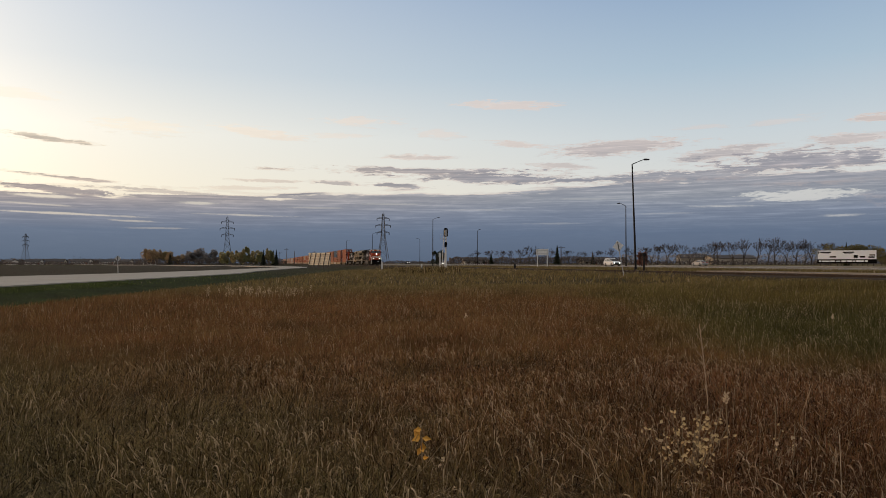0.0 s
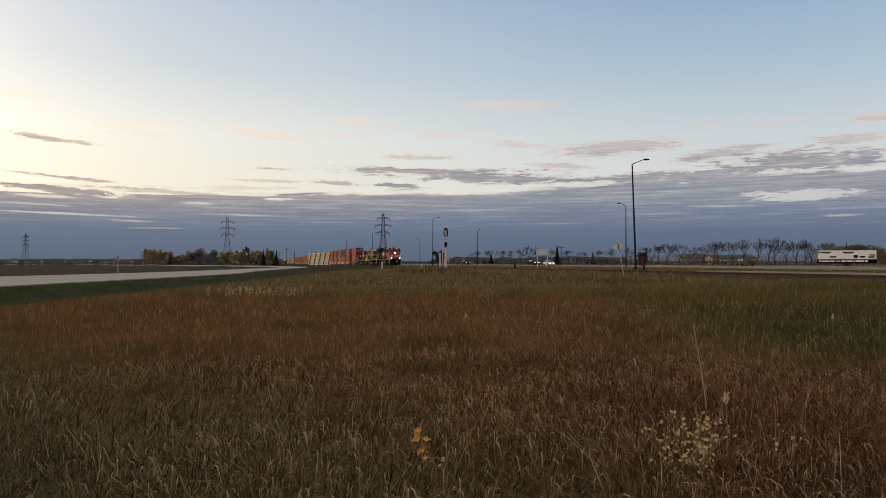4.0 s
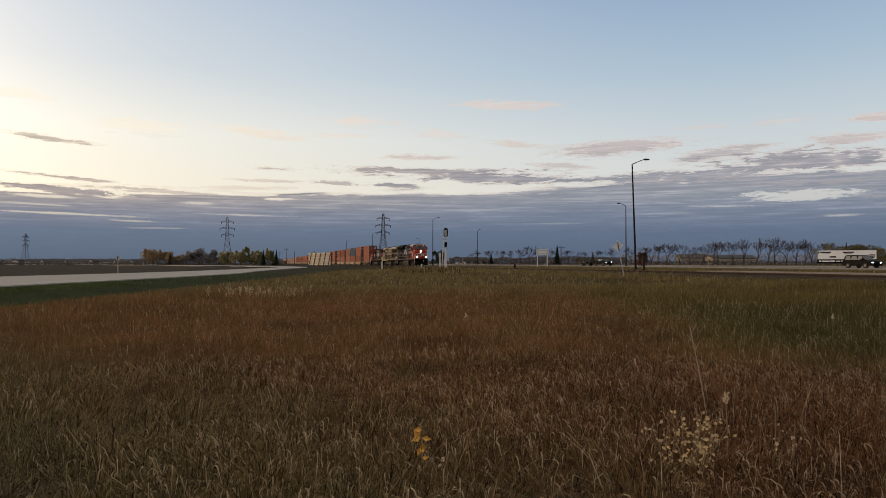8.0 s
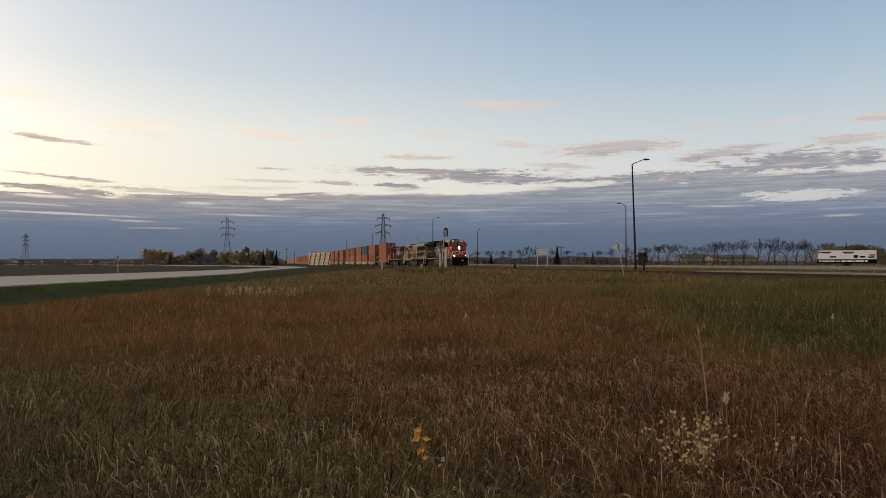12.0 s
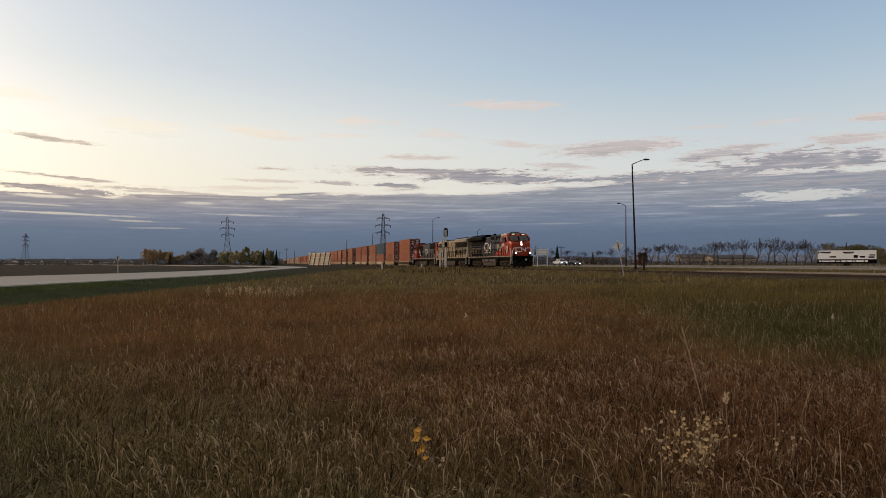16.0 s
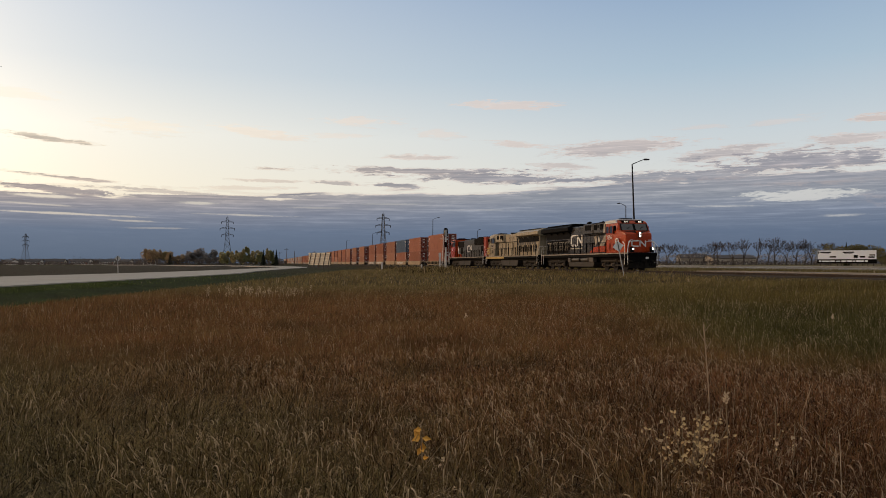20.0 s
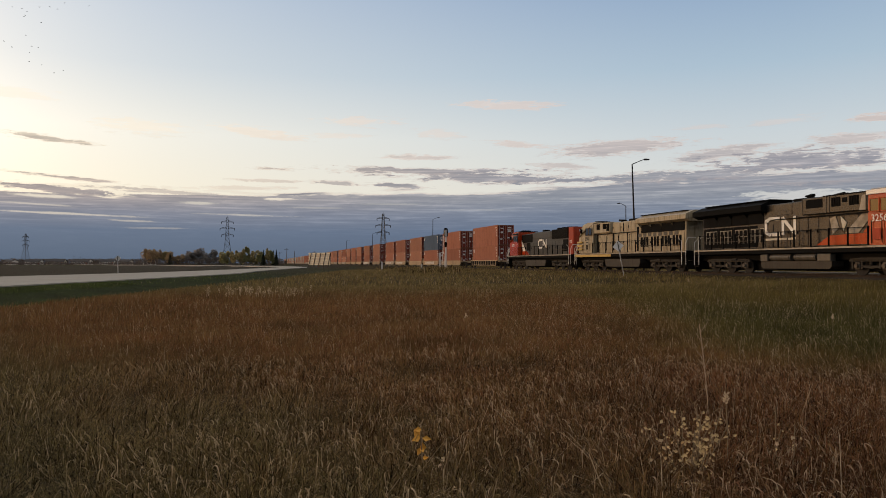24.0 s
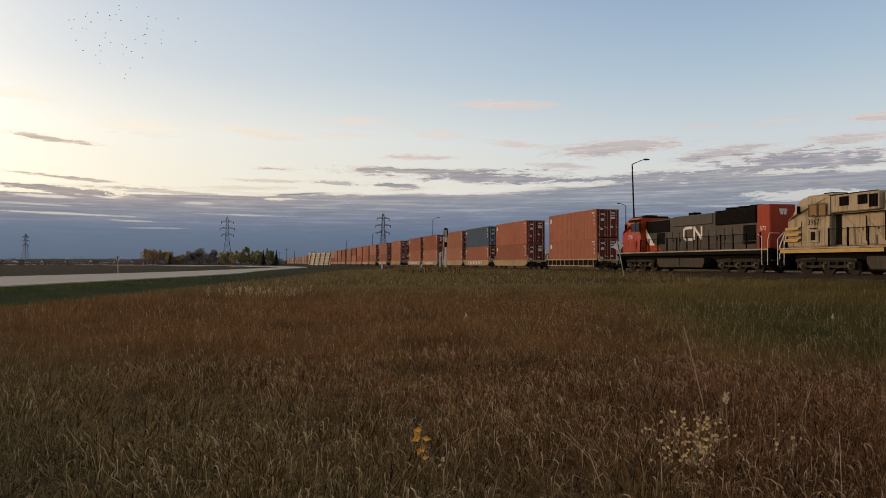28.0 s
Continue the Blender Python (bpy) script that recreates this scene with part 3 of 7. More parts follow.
def build_track():
    track = thing("railway_track", "single railway track with rusty rails on grey ballast", "railway track", kind="structure")
    L0, L1 = -120, 1500
    for side in (-0.755, 0.755):
        m = Mesh()
        a, b = along(L0, side), along(L1, side)
        for (w, z0, z1) in ((0.07, RAIL_Z - 0.17, RAIL_Z - 0.155), (0.012, RAIL_Z - 0.155, RAIL_Z - 0.04), (0.036, RAIL_Z - 0.04, RAIL_Z - 0.002)):
            q = [a + NEAR_SIDE * w, a - NEAR_SIDE * w, b - NEAR_SIDE * w, b + NEAR_SIDE * w]
            m.add([(v.x, v.y, z0) for v in q] + [(v.x, v.y, z1) for v in q], [(0, 1, 2, 3), (4, 7, 6, 5), (0, 4, 5, 1), (1, 5, 6, 2), (2, 6, 7, 3), (3, 7, 4, 0)])
        rail = part("rail", m, RUST_STEEL, track)
        q = [a + NEAR_SIDE * 0.034, a - NEAR_SIDE * 0.034, b - NEAR_SIDE * 0.034, b + NEAR_SIDE * 0.034]
        part("rail_head", Mesh().add([(v.x, v.y, RAIL_Z) for v in q] + [(v.x, v.y, RAIL_Z - 0.012) for v in q], [(0, 1, 2, 3), (0, 1, 5, 4), (2, 3, 7, 6)]), BRIGHT_STEEL, rail, "rail head polished by wheels")
    bed = Mesh()
    rng = np.random.default_rng(5)
    ss = list(np.arange(L0, 260, 1.2)) + [300, 400, 600, 900, 1500]
    prof = [(-3.7, 0.28), (-2.9, 0.50), (-1.9, 0.735), (-0.6, 0.75), (0.6, 0.75), (1.3, 0.74), (2.2, 0.44), (3.2, 0.10)]
    v, f, n = [], [], len(prof)
    for s in ss:
        for p, z in prof:
            q = along(s, p + rng.normal(0, 0.05))
            v.append((q.x, q.y, z + 0.03 + rng.normal(0, 0.02)))
    for j in range(len(ss) - 1):
        f += [(j * n + i, j * n + i + 1, (j + 1) * n + i + 1, (j + 1) * n + i) for i in range(n - 1)]
    part("ballast", bed.add(v, f), BALLAST_DARK, track, "dark crushed stone bed")
    reach = [tuple(along(s, -3.0)[:2]) for s in (-60, 62)]
    strip(reach, 1.4, 0.975, "gravel_path", BALLAST, "pale gravel service strip beside the railway", "gravel")
    # dark slab beyond the gravel: the verge's shade is put into its colour
    reach = [tuple(along(s, -9.3)[:2]) for s in (-60, 68)]
    strip(reach, 2.2, 0.84, "ditch_edge", SHADED_VERGE, "dark strip with the shade of the verge put into its colour", "ground")
    tie = Mesh().box(-0.11, 0.11, -1.3, 1.3, -0.17, 0.0, 0.012).data("tie", TIE_WOOD)
    for i in range(300):
        q = along(18 + i * 0.53, 0, RAIL_Z - 0.165 + 0.0)
        part("tie", tie, TIE_WOOD, track, at=pose(q.x, q.y, q.z, 0, 0, HEADING))


build_track()


# ---- train ----
def train_s(t):
    """How far up the line the leading locomotive's front is at t seconds."""
    return 222.5 - 7.75 * t


TRAIN = []   # (thing, distance of its middle behind the front, turned round or not)


def coupled(ob, middle, back=False):
    TRAIN.append((ob, middle, back))


def wheel_mesh(r, w=0.13):
    m = Mesh()
    m.tube((0, -w / 2, 0), (0, w / 2, 0), r, sides=20)
    m.tube((0, -w / 2 - 0.03, 0), (0, -w / 2, 0), r + 0.03, sides=20)
    m.tube((0, -w / 2 - 0.05, 0), (0, w / 2 + 0.05, 0), r * 0.3, sides=10)
    return m


def build_truck(parent, x, axles, spread, r, mat, name="truck"):
    """A bogie: two side frames with axle boxes and springs, wheelsets between them."""
    n = axles
    half = spread * (n - 1) / 2
    truck = part(name, Mesh().box(-half, half, -0.35, 0.35, r - 0.05, r + 0.25, 0.05), GRIME, parent, at=pose(x, 0, 0))
    for sy in (-1, 1):
        y0, y1 = sorted((sy * 1.0, sy * 1.16))
        fr = Mesh()
        top = r + 0.46
        lo = r + 0.24
        fr.prism([(-half - 0.6, lo), (-half - 0.5, top - 0.06), (-half + 0.3, top), (half - 0.3, top), (half + 0.5, top - 0.06), (half + 0.6, lo)], y0, y1)
        for i in range(n):
            ax = -half + i * spread
            for dx in (-0.34, 0.34):
                fr.box(ax + dx - 0.06, ax + dx + 0.06, y0, y1, r - 0.16, lo + 0.02)
            if i < n - 1:
                fr.prism([(ax + 0.34, r + 0.02), (ax + spread - 0.34, r + 0.02), (ax + spread - 0.34, r - 0.08), (ax + spread * 0.5, r - 0.16), (ax + 0.34, r - 0.08)], y0 + 0.03, y1 - 0.03)
                fr.tube((ax + spread / 2, sy * 1.1, r), (ax + spread / 2, sy * 1.1, lo + 0.02), 0.09, sides=8)
            # locomotive axle boxes take the paler steel: their highlight is in the colour
            bx = Mesh().box(ax - 0.18, ax + 0.18, sy * 1.08 - 0.07, sy * 1.08 + 0.07, r - 0.2, r + 0.2, 0.04).tube((ax, sy * 1.12, r), (ax, sy * 1.26, r), 0.13, sides=10)
            part("axle_box", bx, mat, truck)
        fr.tube((-half - 0.3, sy * 1.2, lo + 0.1), (half + 0.3, sy * 1.2, lo + 0.1), 0.03, sides=6)
        fr.tube((half * 0.45 - 0.25, sy * 1.18, lo + 0.16), (half * 0.45 + 0.25, sy * 1.18, lo + 0.16), 0.1, sides=8)
        part("side_frame", fr, FRAME_CAST if mat is GRIME_LIGHT else mat, truck, "dusty cast steel side frame")
    disc = wheel_mesh(r)
    me = disc.data("wheelset", DARK_STEEL)
    ws = Mesh().add([(x_, y_ - 0.72, z_) for x_, y_, z_ in disc.v], disc.f).add([(x_, -y_ + 0.72, z_) for x_, y_, z_ in disc.v], disc.f)
    ws.tube((0, -0.75, 0), (0, 0.75, 0), 0.09, sides=8)
    me = ws.data("wheelset", DARK_STEEL)
    for i in range(n):
        part("wheelset", me, DARK_STEEL, truck, at=pose(-half + i * spread, 0, r))
    return truck


def emblem(parent, centre, h, facing, mat):
    """A plain white device of rounded strokes: an open loop and a zigzag; facing: +1 / -1 for the sides, 'front' for the nose."""
    w, m = h * 0.24, Mesh()
    a = h / 2
    loops = [[(-0.12 * h, a), (-0.75 * h, a), (-0.98 * h, a * 0.7), (-0.98 * h, -a * 0.7), (-0.75 * h, -a), (-0.12 * h, -a)],
             [(0.12 * h, -a), (0.12 * h, a), (0.85 * h, -a), (0.85 * h, a)]]
    for pts in [[(px * 1.5, pz) for px, pz in lp] for lp in loops]:
        for (x0, z0), (x1, z1) in zip(pts, pts[1:]):
            d = Vector((x1 - x0, z1 - z0)).normalized()
            nn = Vector((-d.y, d.x)) * w / 2
            e = d * w * 0.3
            quad = [(x0 - e.x + nn.x, z0 - e.y + nn.y), (x1 + e.x + nn.x, z1 + e.y + nn.y), (x1 + e.x - nn.x, z1 + e.y - nn.y), (x0 - e.x - nn.x, z0 - e.y - nn.y)]
            if facing == "front":
                v = [(centre[0], centre[1] + px, centre[2] + pz) for px, pz in quad]
                o = (0.02, 0, 0)
            else:
                v = [(centre[0] - facing * px, centre[1], centre[2] + pz) for px, pz in quad]
                o = (0, 0.012 * facing, 0)
            v2 = [(p[0] + o[0], p[1] + o[1], p[2] + o[2]) for p in v]
            m.add(v + v2, [(0, 1, 2, 3), (4, 5, 6, 7), (0, 1, 5, 4), (1, 2, 6, 5), (2, 3, 7, 6), (3, 0, 4, 7)])
    return part("emblem", m, mat, parent, "white painted line device")


def side_text(parent, text, size, mat, x, y, z):
    """Lettering on a side: y < 0 faces one way, y > 0 the other."""
    at = pose(x, y, z, 90, 0, 0) if y < 0 else pose(x, y, z, 90, 0, 180)
    return words("number", text, size, mat, parent, at, "painted road number")


def rails_and_steps(loco, x_front, x_rear, mat, deck):
    """Handrails along both walkways and at the ends, with the corner steps."""
    for sy in (-1, 1):
        y = sy * 1.5
        part("handrail", Mesh().pipe([(x_rear, y, deck + 1.0), (x_front, y, deck + 1.0)], 0.022), mat, loco)
        # paler than the handrail: the light on this bar is in its colour
        part("lower_rail", Mesh().pipe([(x_rear, y, deck + 0.52), (x_rear + 6.5, y, deck + 0.52)], 0.022), GRIME_LIGHT, loco)
        post = Mesh().tube((0, 0, 0), (0, 0, 1.06), 0.052, sides=6).data("stanchion", DEEP_BLACK)
        n = 12
        for i in range(n):
            part("stanchion", post, DEEP_BLACK, loco, at=pose(x_rear + (x_front - x_rear) * i / (n - 1), y, deck))
        for ex, d in ((10.35, 1), (-10.35, -1)):
            st = Mesh()
            for i in range(4):
                st.box(min(ex, ex + 0.05 * d) - 0.26, max(ex, ex + 0.05 * d) + 0.26, min(y - 0.02 * sy, y - 0.42 * sy), max(y - 0.02 * sy, y - 0.42 * sy), 0.42 + i * 0.36, 0.47 + i * 0.36)
            st.box(ex - 0.32, ex - 0.28, min(y, y - 0.42 * sy), max(y, y - 0.42 * sy), 0.4, deck)
            part("steps", st, GRIME, loco)
            gr = Mesh().pipe([(ex - 0.3 * d, y, 0.55), (ex - 0.3 * d, y, deck + 0.75), (ex - 0.75 * d, y, deck + 1.0)], 0.024)
            gr.pipe([(ex + 0.3 * d, y, 0.55), (ex + 0.3 * d, y, deck + 0.55), (ex + 0.1 * d, y * 0.8, deck + 1.0), (ex + 0.1 * d, y * 0.3, deck + 1.0)], 0.024)
            part("grab_iron", gr, CONTRAST, loco, "white painted grab iron")


def doors_on_hood(loco, xs, y, z0, z1, mat):
    """Access doors standing proud of both hood sides, each with a latch."""
    for sy in (-1, 1):
        for x0, x1 in zip(xs, xs[1:]):
            a, b = sorted((sy * y, sy * (y + 0.035)))
            d = part("access_door", Mesh().box(x0 + 0.03, x1 - 0.03, a, b, z0, z1, 0.012), mat, loco)
            c, e = sorted((sy * (y + 0.035), sy * (y + 0.07)))
            part("latch", Mesh().box(x1 - 0.16, x1 - 0.1, c, e, (z0 + z1) / 2 - 0.1, (z0 + z1) / 2 + 0.1), DEEP_BLACK, d)


def louvres(loco, x0, x1, y, z0, z1, n=6, mat=None):
    for sy in (-1, 1):
        a, b = sorted((sy * y, sy * (y + 0.02)))
        g = part("grille", Mesh().box(x0, x1, a, b, z0, z1), DEEP_BLACK, loco, "black intake grille")
        for i in range(n):
            xx = x0 + (x1 - x0) * (i + 0.5) / n
            c, d = sorted((sy * (y + 0.02), sy * (y + 0.045)))
            part("slat", Mesh().box(xx - 0.02, xx + 0.02, c, d, z0, z1), mat or GRIME, g)


def build_cab(loco, body, deck, stripes=None, fresh=True):
    """Wide safety cab: nose, raked windscreen, side windows, number boards, lamps."""
    prof = [(9.95, deck), (9.95, 3.28), (9.8, 3.48), (9.2, 3.64), (8.8, 4.38), (8.5, 4.62), (8.2, 4.68), (6.1, 4.68), (6.1, deck)]
    cab = part("cab", Mesh().prism(prof, -1.52, 1.52), body, loco)
    bm = bmesh.new()
    bm.from_mesh(cab.data)
    for v in bm.verts:
        if v.co.x > 9.6:
            v.co.y *= 0.86
        if v.co.z > 4.4:
            v.co.y *= 0.93
    bmesh.ops.bevel(bm, geom=bm.edges[:], offset=0.06, segments=2, affect="EDGES")
    bm.to_mesh(cab.data)
    bm.free()
    part("cab_roof", Mesh().box(6.05, 8.3, -1.2, 1.2, 4.66, 4.78, 0.06), GALV if fresh else (CREAM if body is CREAM else DEEP_BLACK), cab)
    part("roof_unit", Mesh().box(6.9, 7.7, -0.55, 0.55, 4.78, 4.92, 0.04), GRIME, cab)
    # windscreen panes lie on the raked face
    d = Vector((8.8 - 9.2, 0, 4.38 - 3.64))
    nrm = Vector((d.z, 0, -d.x)).normalized()
    if fresh:
        lo, hi, up_ = Vector((9.2, 0, 3.64)) + d * 0.0, Vector((9.2, 0, 3.64)) + d * 0.97, nrm * 0.005
        v = [(lo.x, -1.44, lo.z), (lo.x, 1.44, lo.z), (hi.x, 1.38, hi.z), (hi.x, -1.38, hi.z)]
        v = [(p[0] + up_.x, p[1], p[2] + up_.z) for p in v] + [(p[0] - 0.05 * nrm.x, p[1], p[2] - 0.05 * nrm.z) for p in v]
        part("windscreen_surround", Mesh().add(v, [(0, 1, 2, 3), (4, 7, 6, 5), (0, 4, 5, 1), (1, 5, 6, 2), (2, 6, 7, 3), (3, 7, 4, 0)]), DEEP_BLACK, cab, "black surround of the windscreen")
        v = [(9.22, -1.34, 3.642), (9.22, 1.34, 3.642), (9.76, 0.5, 3.498), (9.76, -0.5, 3.498)]
        part("glare_panel", Mesh().add(v + [(x, y, z - 0.03) for x, y, z in v], [(0, 1, 2, 3), (4, 7, 6, 5), (0, 4, 5, 1), (1, 5, 6, 2), (2, 6, 7, 3), (3, 7, 4, 0)]), DEEP_BLACK, cab, "black anti-glare panel on the nose")
    for y0, y1 in ((-1.3, -0.12), (0.12, 1.3)):
        lo, hi = Vector((9.2, 0, 3.64)) + d * 0.1, Vector((9.2, 0, 3.64)) + d * 0.92
        v = [(lo.x, y0, lo.z), (lo.x, y1, lo.z), (hi.x, y1 * 0.97, hi.z), (hi.x, y0 * 0.97, hi.z)]
        o = nrm * 0.012
        fr = nrm * -0.05
        quad = lambda w: [(p[0] + w.x, p[1], p[2] + w.z) for p in v]
        part("windscreen", Mesh().add(quad(o) + quad(fr), [(0, 1, 2, 3), (4, 7, 6, 5), (0, 4, 5, 1), (1, 5, 6, 2), (2, 6, 7, 3), (3, 7, 4, 0)]), GLASS, cab, "dark windscreen pane")
    for sy in (-1, 1):
        for x0, x1 in ((6.4, 6.98), (7.12, 7.75)):
            a, b = sorted((sy * 1.50, sy * 1.535))
            w = part("side_window", Mesh().box(x0, x1, a, b, 3.5, 4.15, 0.01), GLASS, cab, "dark cab window")
            c, e = sorted((sy * 1.53, sy * 1.56))
            fr = Mesh()
            for q in ((x0 - 0.05, x0, 3.45, 4.2), (x1, x1 + 0.05, 3.45, 4.2), (x0, x1, 4.15, 4.2), (x0, x1, 3.45, 3.5)):
                fr.box(q[0], q[1], c, e, q[2], q[3])
            part("window_frame", fr, GRIME_LIGHT if not fresh else body, w)
        a, b = sorted((sy * 1.515, sy * 1.53))
        part("nose_door_seam", Mesh().box(8.4, 8.44, a, b, deck + 0.1, 3.2), DEEP_BLACK, cab)
        part("grille", Mesh().box(7.0, 7.9, a, b, deck + 0.25, deck + 1.0, 0.01), body, cab) if not fresh else None
        part("mirror", Mesh().box(8.45, 8.5, min(sy * 1.56, sy * 1.8), max(sy * 1.56, sy * 1.8), 3.7, 4.15), DEEP_BLACK, cab)
        part("ditch_light", Mesh().tube((10.55, sy * 1.0, 1.98), (10.60, sy * 1.0, 1.98), 0.10, sides=14), LAMP_GLOW if fresh else GLASS, loco, "lit ditch light" if fresh else "")
        part("ditch_light_hood", Mesh().box(10.3, 10.56, sy * 1.0 - 0.16, sy * 1.0 + 0.16, 1.68, 2.14, 0.03), DEEP_BLACK, loco)
        # tube added to hide the lens from the side, in place of a narrow beam
        part("bezel", Mesh().tube((10.55, sy * 1.0, 1.98), (10.79, sy * 1.0, 1.98), 0.115, sides=16, caps=False), DEEP_BLACK, loco)
        yy = sy * 0.72
        board = part("number_board", Mesh().box(8.45, 8.76, yy - 0.38, yy + 0.38, 4.42, 4.64, 0.01), DEEP_BLACK, cab, "black number board")
        words("number", "3256" if fresh else "3967", 0.2, NUMBER_GLOW if fresh else WHITE, board, pose(8.767, yy, 4.53, 90, 0, 90), "lit digits" if fresh else "")
    part("headlight_case", Mesh().box(9.7, 9.99, -0.19, 0.19, 2.98, 3.6, 0.03), body, cab)
    for z in (3.15, 3.42):
        part("headlight", Mesh().tube((9.98, 0, z), (10.02, 0, z), 0.11, sides=14), LAMP_GLOW if fresh else GLASS, cab, "lit headlight" if fresh else "")
        # the same added tube, cutting the headlight off at an angle
        part("bezel", Mesh().tube((9.98, 0, z), (10.23, 0, z), 0.125, sides=16, caps=False), DEEP_BLACK, cab)
    part("nose_door", Mesh().box(9.94, 9.965, -0.62, -0.1, deck + 0.1, 3.1, 0.01), body, cab)
    for y in (0.55, -0.75):
        part("wiper", Mesh().tube((9.14, y, 3.86), (9.02, y + 0.4, 4.1), 0.02, sides=5), DEEP_BLACK, cab)
    return cab


def build_loco(name, label, style):
    deck = 1.66
    loco = thing(name, label, "locomotive", "locomotives of the train")
    fresh = style == "lead"
    hood = {"lead": BLACK, "cream": CREAM, "grey": GREYBODY}[style]
    nose = {"lead": RED, "cream": CREAM, "grey": RED}[style]
    part("frame", Mesh().box(-10.75, 10.6, -1.5, 1.5, 1.28, deck - 0.02, 0.03).box(-10.5, 10.4, -0.9, 0.9, 0.85, 1.3, 0.03), DEEP_BLACK, loco)
    for sy in (-1, 1):
        a, b = sorted((sy * 1.5, sy * 1.515))
        part("sill_stripe", Mesh().box(-10.7, 10.55, a, b, deck - 0.12, deck - 0.02), STRIPE, loco, "pale dusty stripe along the walkway edge")
    build_cab(loco, nose, deck, fresh=fresh)
    # running gear
    for x in (-6.95, 6.95):
        build_truck(loco, x, 3, 1.93, 0.53, GRIME_LIGHT)
    tank = [(-3.4, 1.06), (-3.4, 0.7), (-3.15, 0.36), (3.15, 0.36), (3.4, 0.7), (3.4, 1.06)]
    if style == "lead":
        part("fuel_tank", Mesh().prism([(-2.9, 0.8), (-2.9, 0.45), (-2.7, 0.33), (3.2, 0.33), (3.4, 0.5), (3.4, 0.8)], -1.42, 1.42), TANK_DARK, loco)
        for sy in (-1, 1):
            for x0, x1 in ((-2.0, -0.1), (0.25, 2.1)):
                part("air_reservoir", Mesh().tube((x0, sy * 1.26, 1.04), (x1, sy * 1.26, 1.04), 0.215, sides=16).tube((x0 + 0.1, sy * 1.26, 1.04), (x0 + 0.16, sy * 1.26, 1.04), 0.228, sides=16).tube((x1 - 0.16, sy * 1.26, 1.04), (x1 - 0.1, sy * 1.26, 1.04), 0.228, sides=16), TANK, loco, "dusty grey air reservoir")
            a, b = sorted((sy * 1.1, sy * 1.5))
            part("battery_box", Mesh().box(2.3, 3.4, a, b, 0.8, 1.24, 0.03), TANK, loco)
            part("battery_box", Mesh().box(-2.9, -2.2, a, b, 0.8, 1.24, 0.03), TANK, loco)
    else:
        part("fuel_tank", Mesh().prism([(p, q) for p, q in tank], -1.5, 1.5), TANK_DARK, loco, "dusty dark fuel tank")
        for sy in (-1, 1):
            a, b = sorted((sy * 1.5, sy * 1.515))
            part("tank_seam", Mesh().box(-0.03, 0.03, a, b, 0.5, 1.25), DEEP_BLACK, loco)
    # black box added so that no sky shows through between the trucks
    part("gear_case", Mesh().box(-10.2, 10.1, -0.55, 0.55, 0.2, 1.1, 0.04), DEEP_BLACK, loco)
    for ex, d in ((10.6, 1), (-10.75, -1)):
        part("coupler", Mesh().box(min(ex, ex + 0.5 * d), max(ex, ex + 0.5 * d), -0.16, 0.16, 0.72, 1.0, 0.04), GRIME, loco)
        pilot = part("pilot", Mesh().prism([(ex - 0.1 * d, 1.3), (ex + 0.02 * d, 1.3), (ex + 0.02 * d, 0.75), (ex - 0.1 * d, 0.75)], -1.38, 1.38), DEEP_BLACK, loco, "black pilot plate")
        plow = Mesh()
        for q in (-1, 1):
            plow.add([(ex + 0.3 * d, 0.02 * q, 0.78), (ex + 0.42 * d, 0.02 * q, 0.2), (ex - 0.02 * d, 1.38 * q, 0.26), (ex - 0.02 * d, 1.38 * q, 0.7),
                      (ex - 0.06 * d, 0.02 * q, 0.78), (ex - 0.06 * d, 0.02 * q, 0.2), (ex - 0.1 * d, 1.38 * q, 0.26), (ex - 0.1 * d, 1.38 * q, 0.7)],
                     [(0, 1, 2, 3), (4, 7, 6, 5), (0, 4, 5, 1), (1, 5, 6, 2), (2, 6, 7, 3), (3, 7, 4, 0)])
        part("plow", plow, GRIME, loco, "dusty black plow blade")
        part("anticlimber", Mesh().box(min(ex - 0.1 * d, ex + 0.12 * d), max(ex - 0.1 * d, ex + 0.12 * d), -1.0, 1.0, 1.42, 1.62, 0.03), DEEP_BLACK, loco)
        part("plate", Mesh().box(min(ex, ex + 0.03 * d), max(ex, ex + 0.03 * d), 0.3, 0.6, 1.05, 1.25), CONTRAST, pilot, "small white plate")
        for q in (-1.15, 1.15):
            part("step_edge", Mesh().box(min(ex, ex + 0.2 * d), max(ex, ex + 0.2 * d), q - 0.22, q + 0.22, 0.85, 0.89), GRIME_LIGHT, pilot)
        for y in (-0.5, 0.5, 0.7):
            part("air_hose", Mesh().pipe([(ex + 0.1 * d, y, 1.1), (ex + 0.4 * d, y, 0.7), (ex + 0.3 * d, y, 0.45)], 0.03), DEEP_BLACK, loco)
    rails_and_steps(loco, 6.2, -9.9, DEEP_BLACK if style != "cream" else GRIME, deck)
    for sy in (-1, 1):
        rail_ = Mesh().pipe([(10.5, sy * 1.46, 0.95), (10.5, sy * 1.46, 1.75), (10.32, sy * 1.22, 2.6), (10.25, sy * 1.02, 2.78), (10.2, sy * 0.78, 2.78)], 0.036)
        rail_.pipe([(10.05, sy * 1.49, 1.0), (10.05, sy * 1.49, 1.8), (9.85, sy * 1.47, 2.5), (9.75, sy * 1.46, 2.62)], 0.028)
        part("end_handrail", rail_, CONTRAST, loco, "white painted end handrail")
    if style in ("lead", "cream"):
        # hood, blower cab, and the flared radiator wing at the rear
        part("hood", Mesh().box(-10.1, 6.45, -1.12, 1.12, deck - 0.01, 4.52, 0.05), hood, loco)
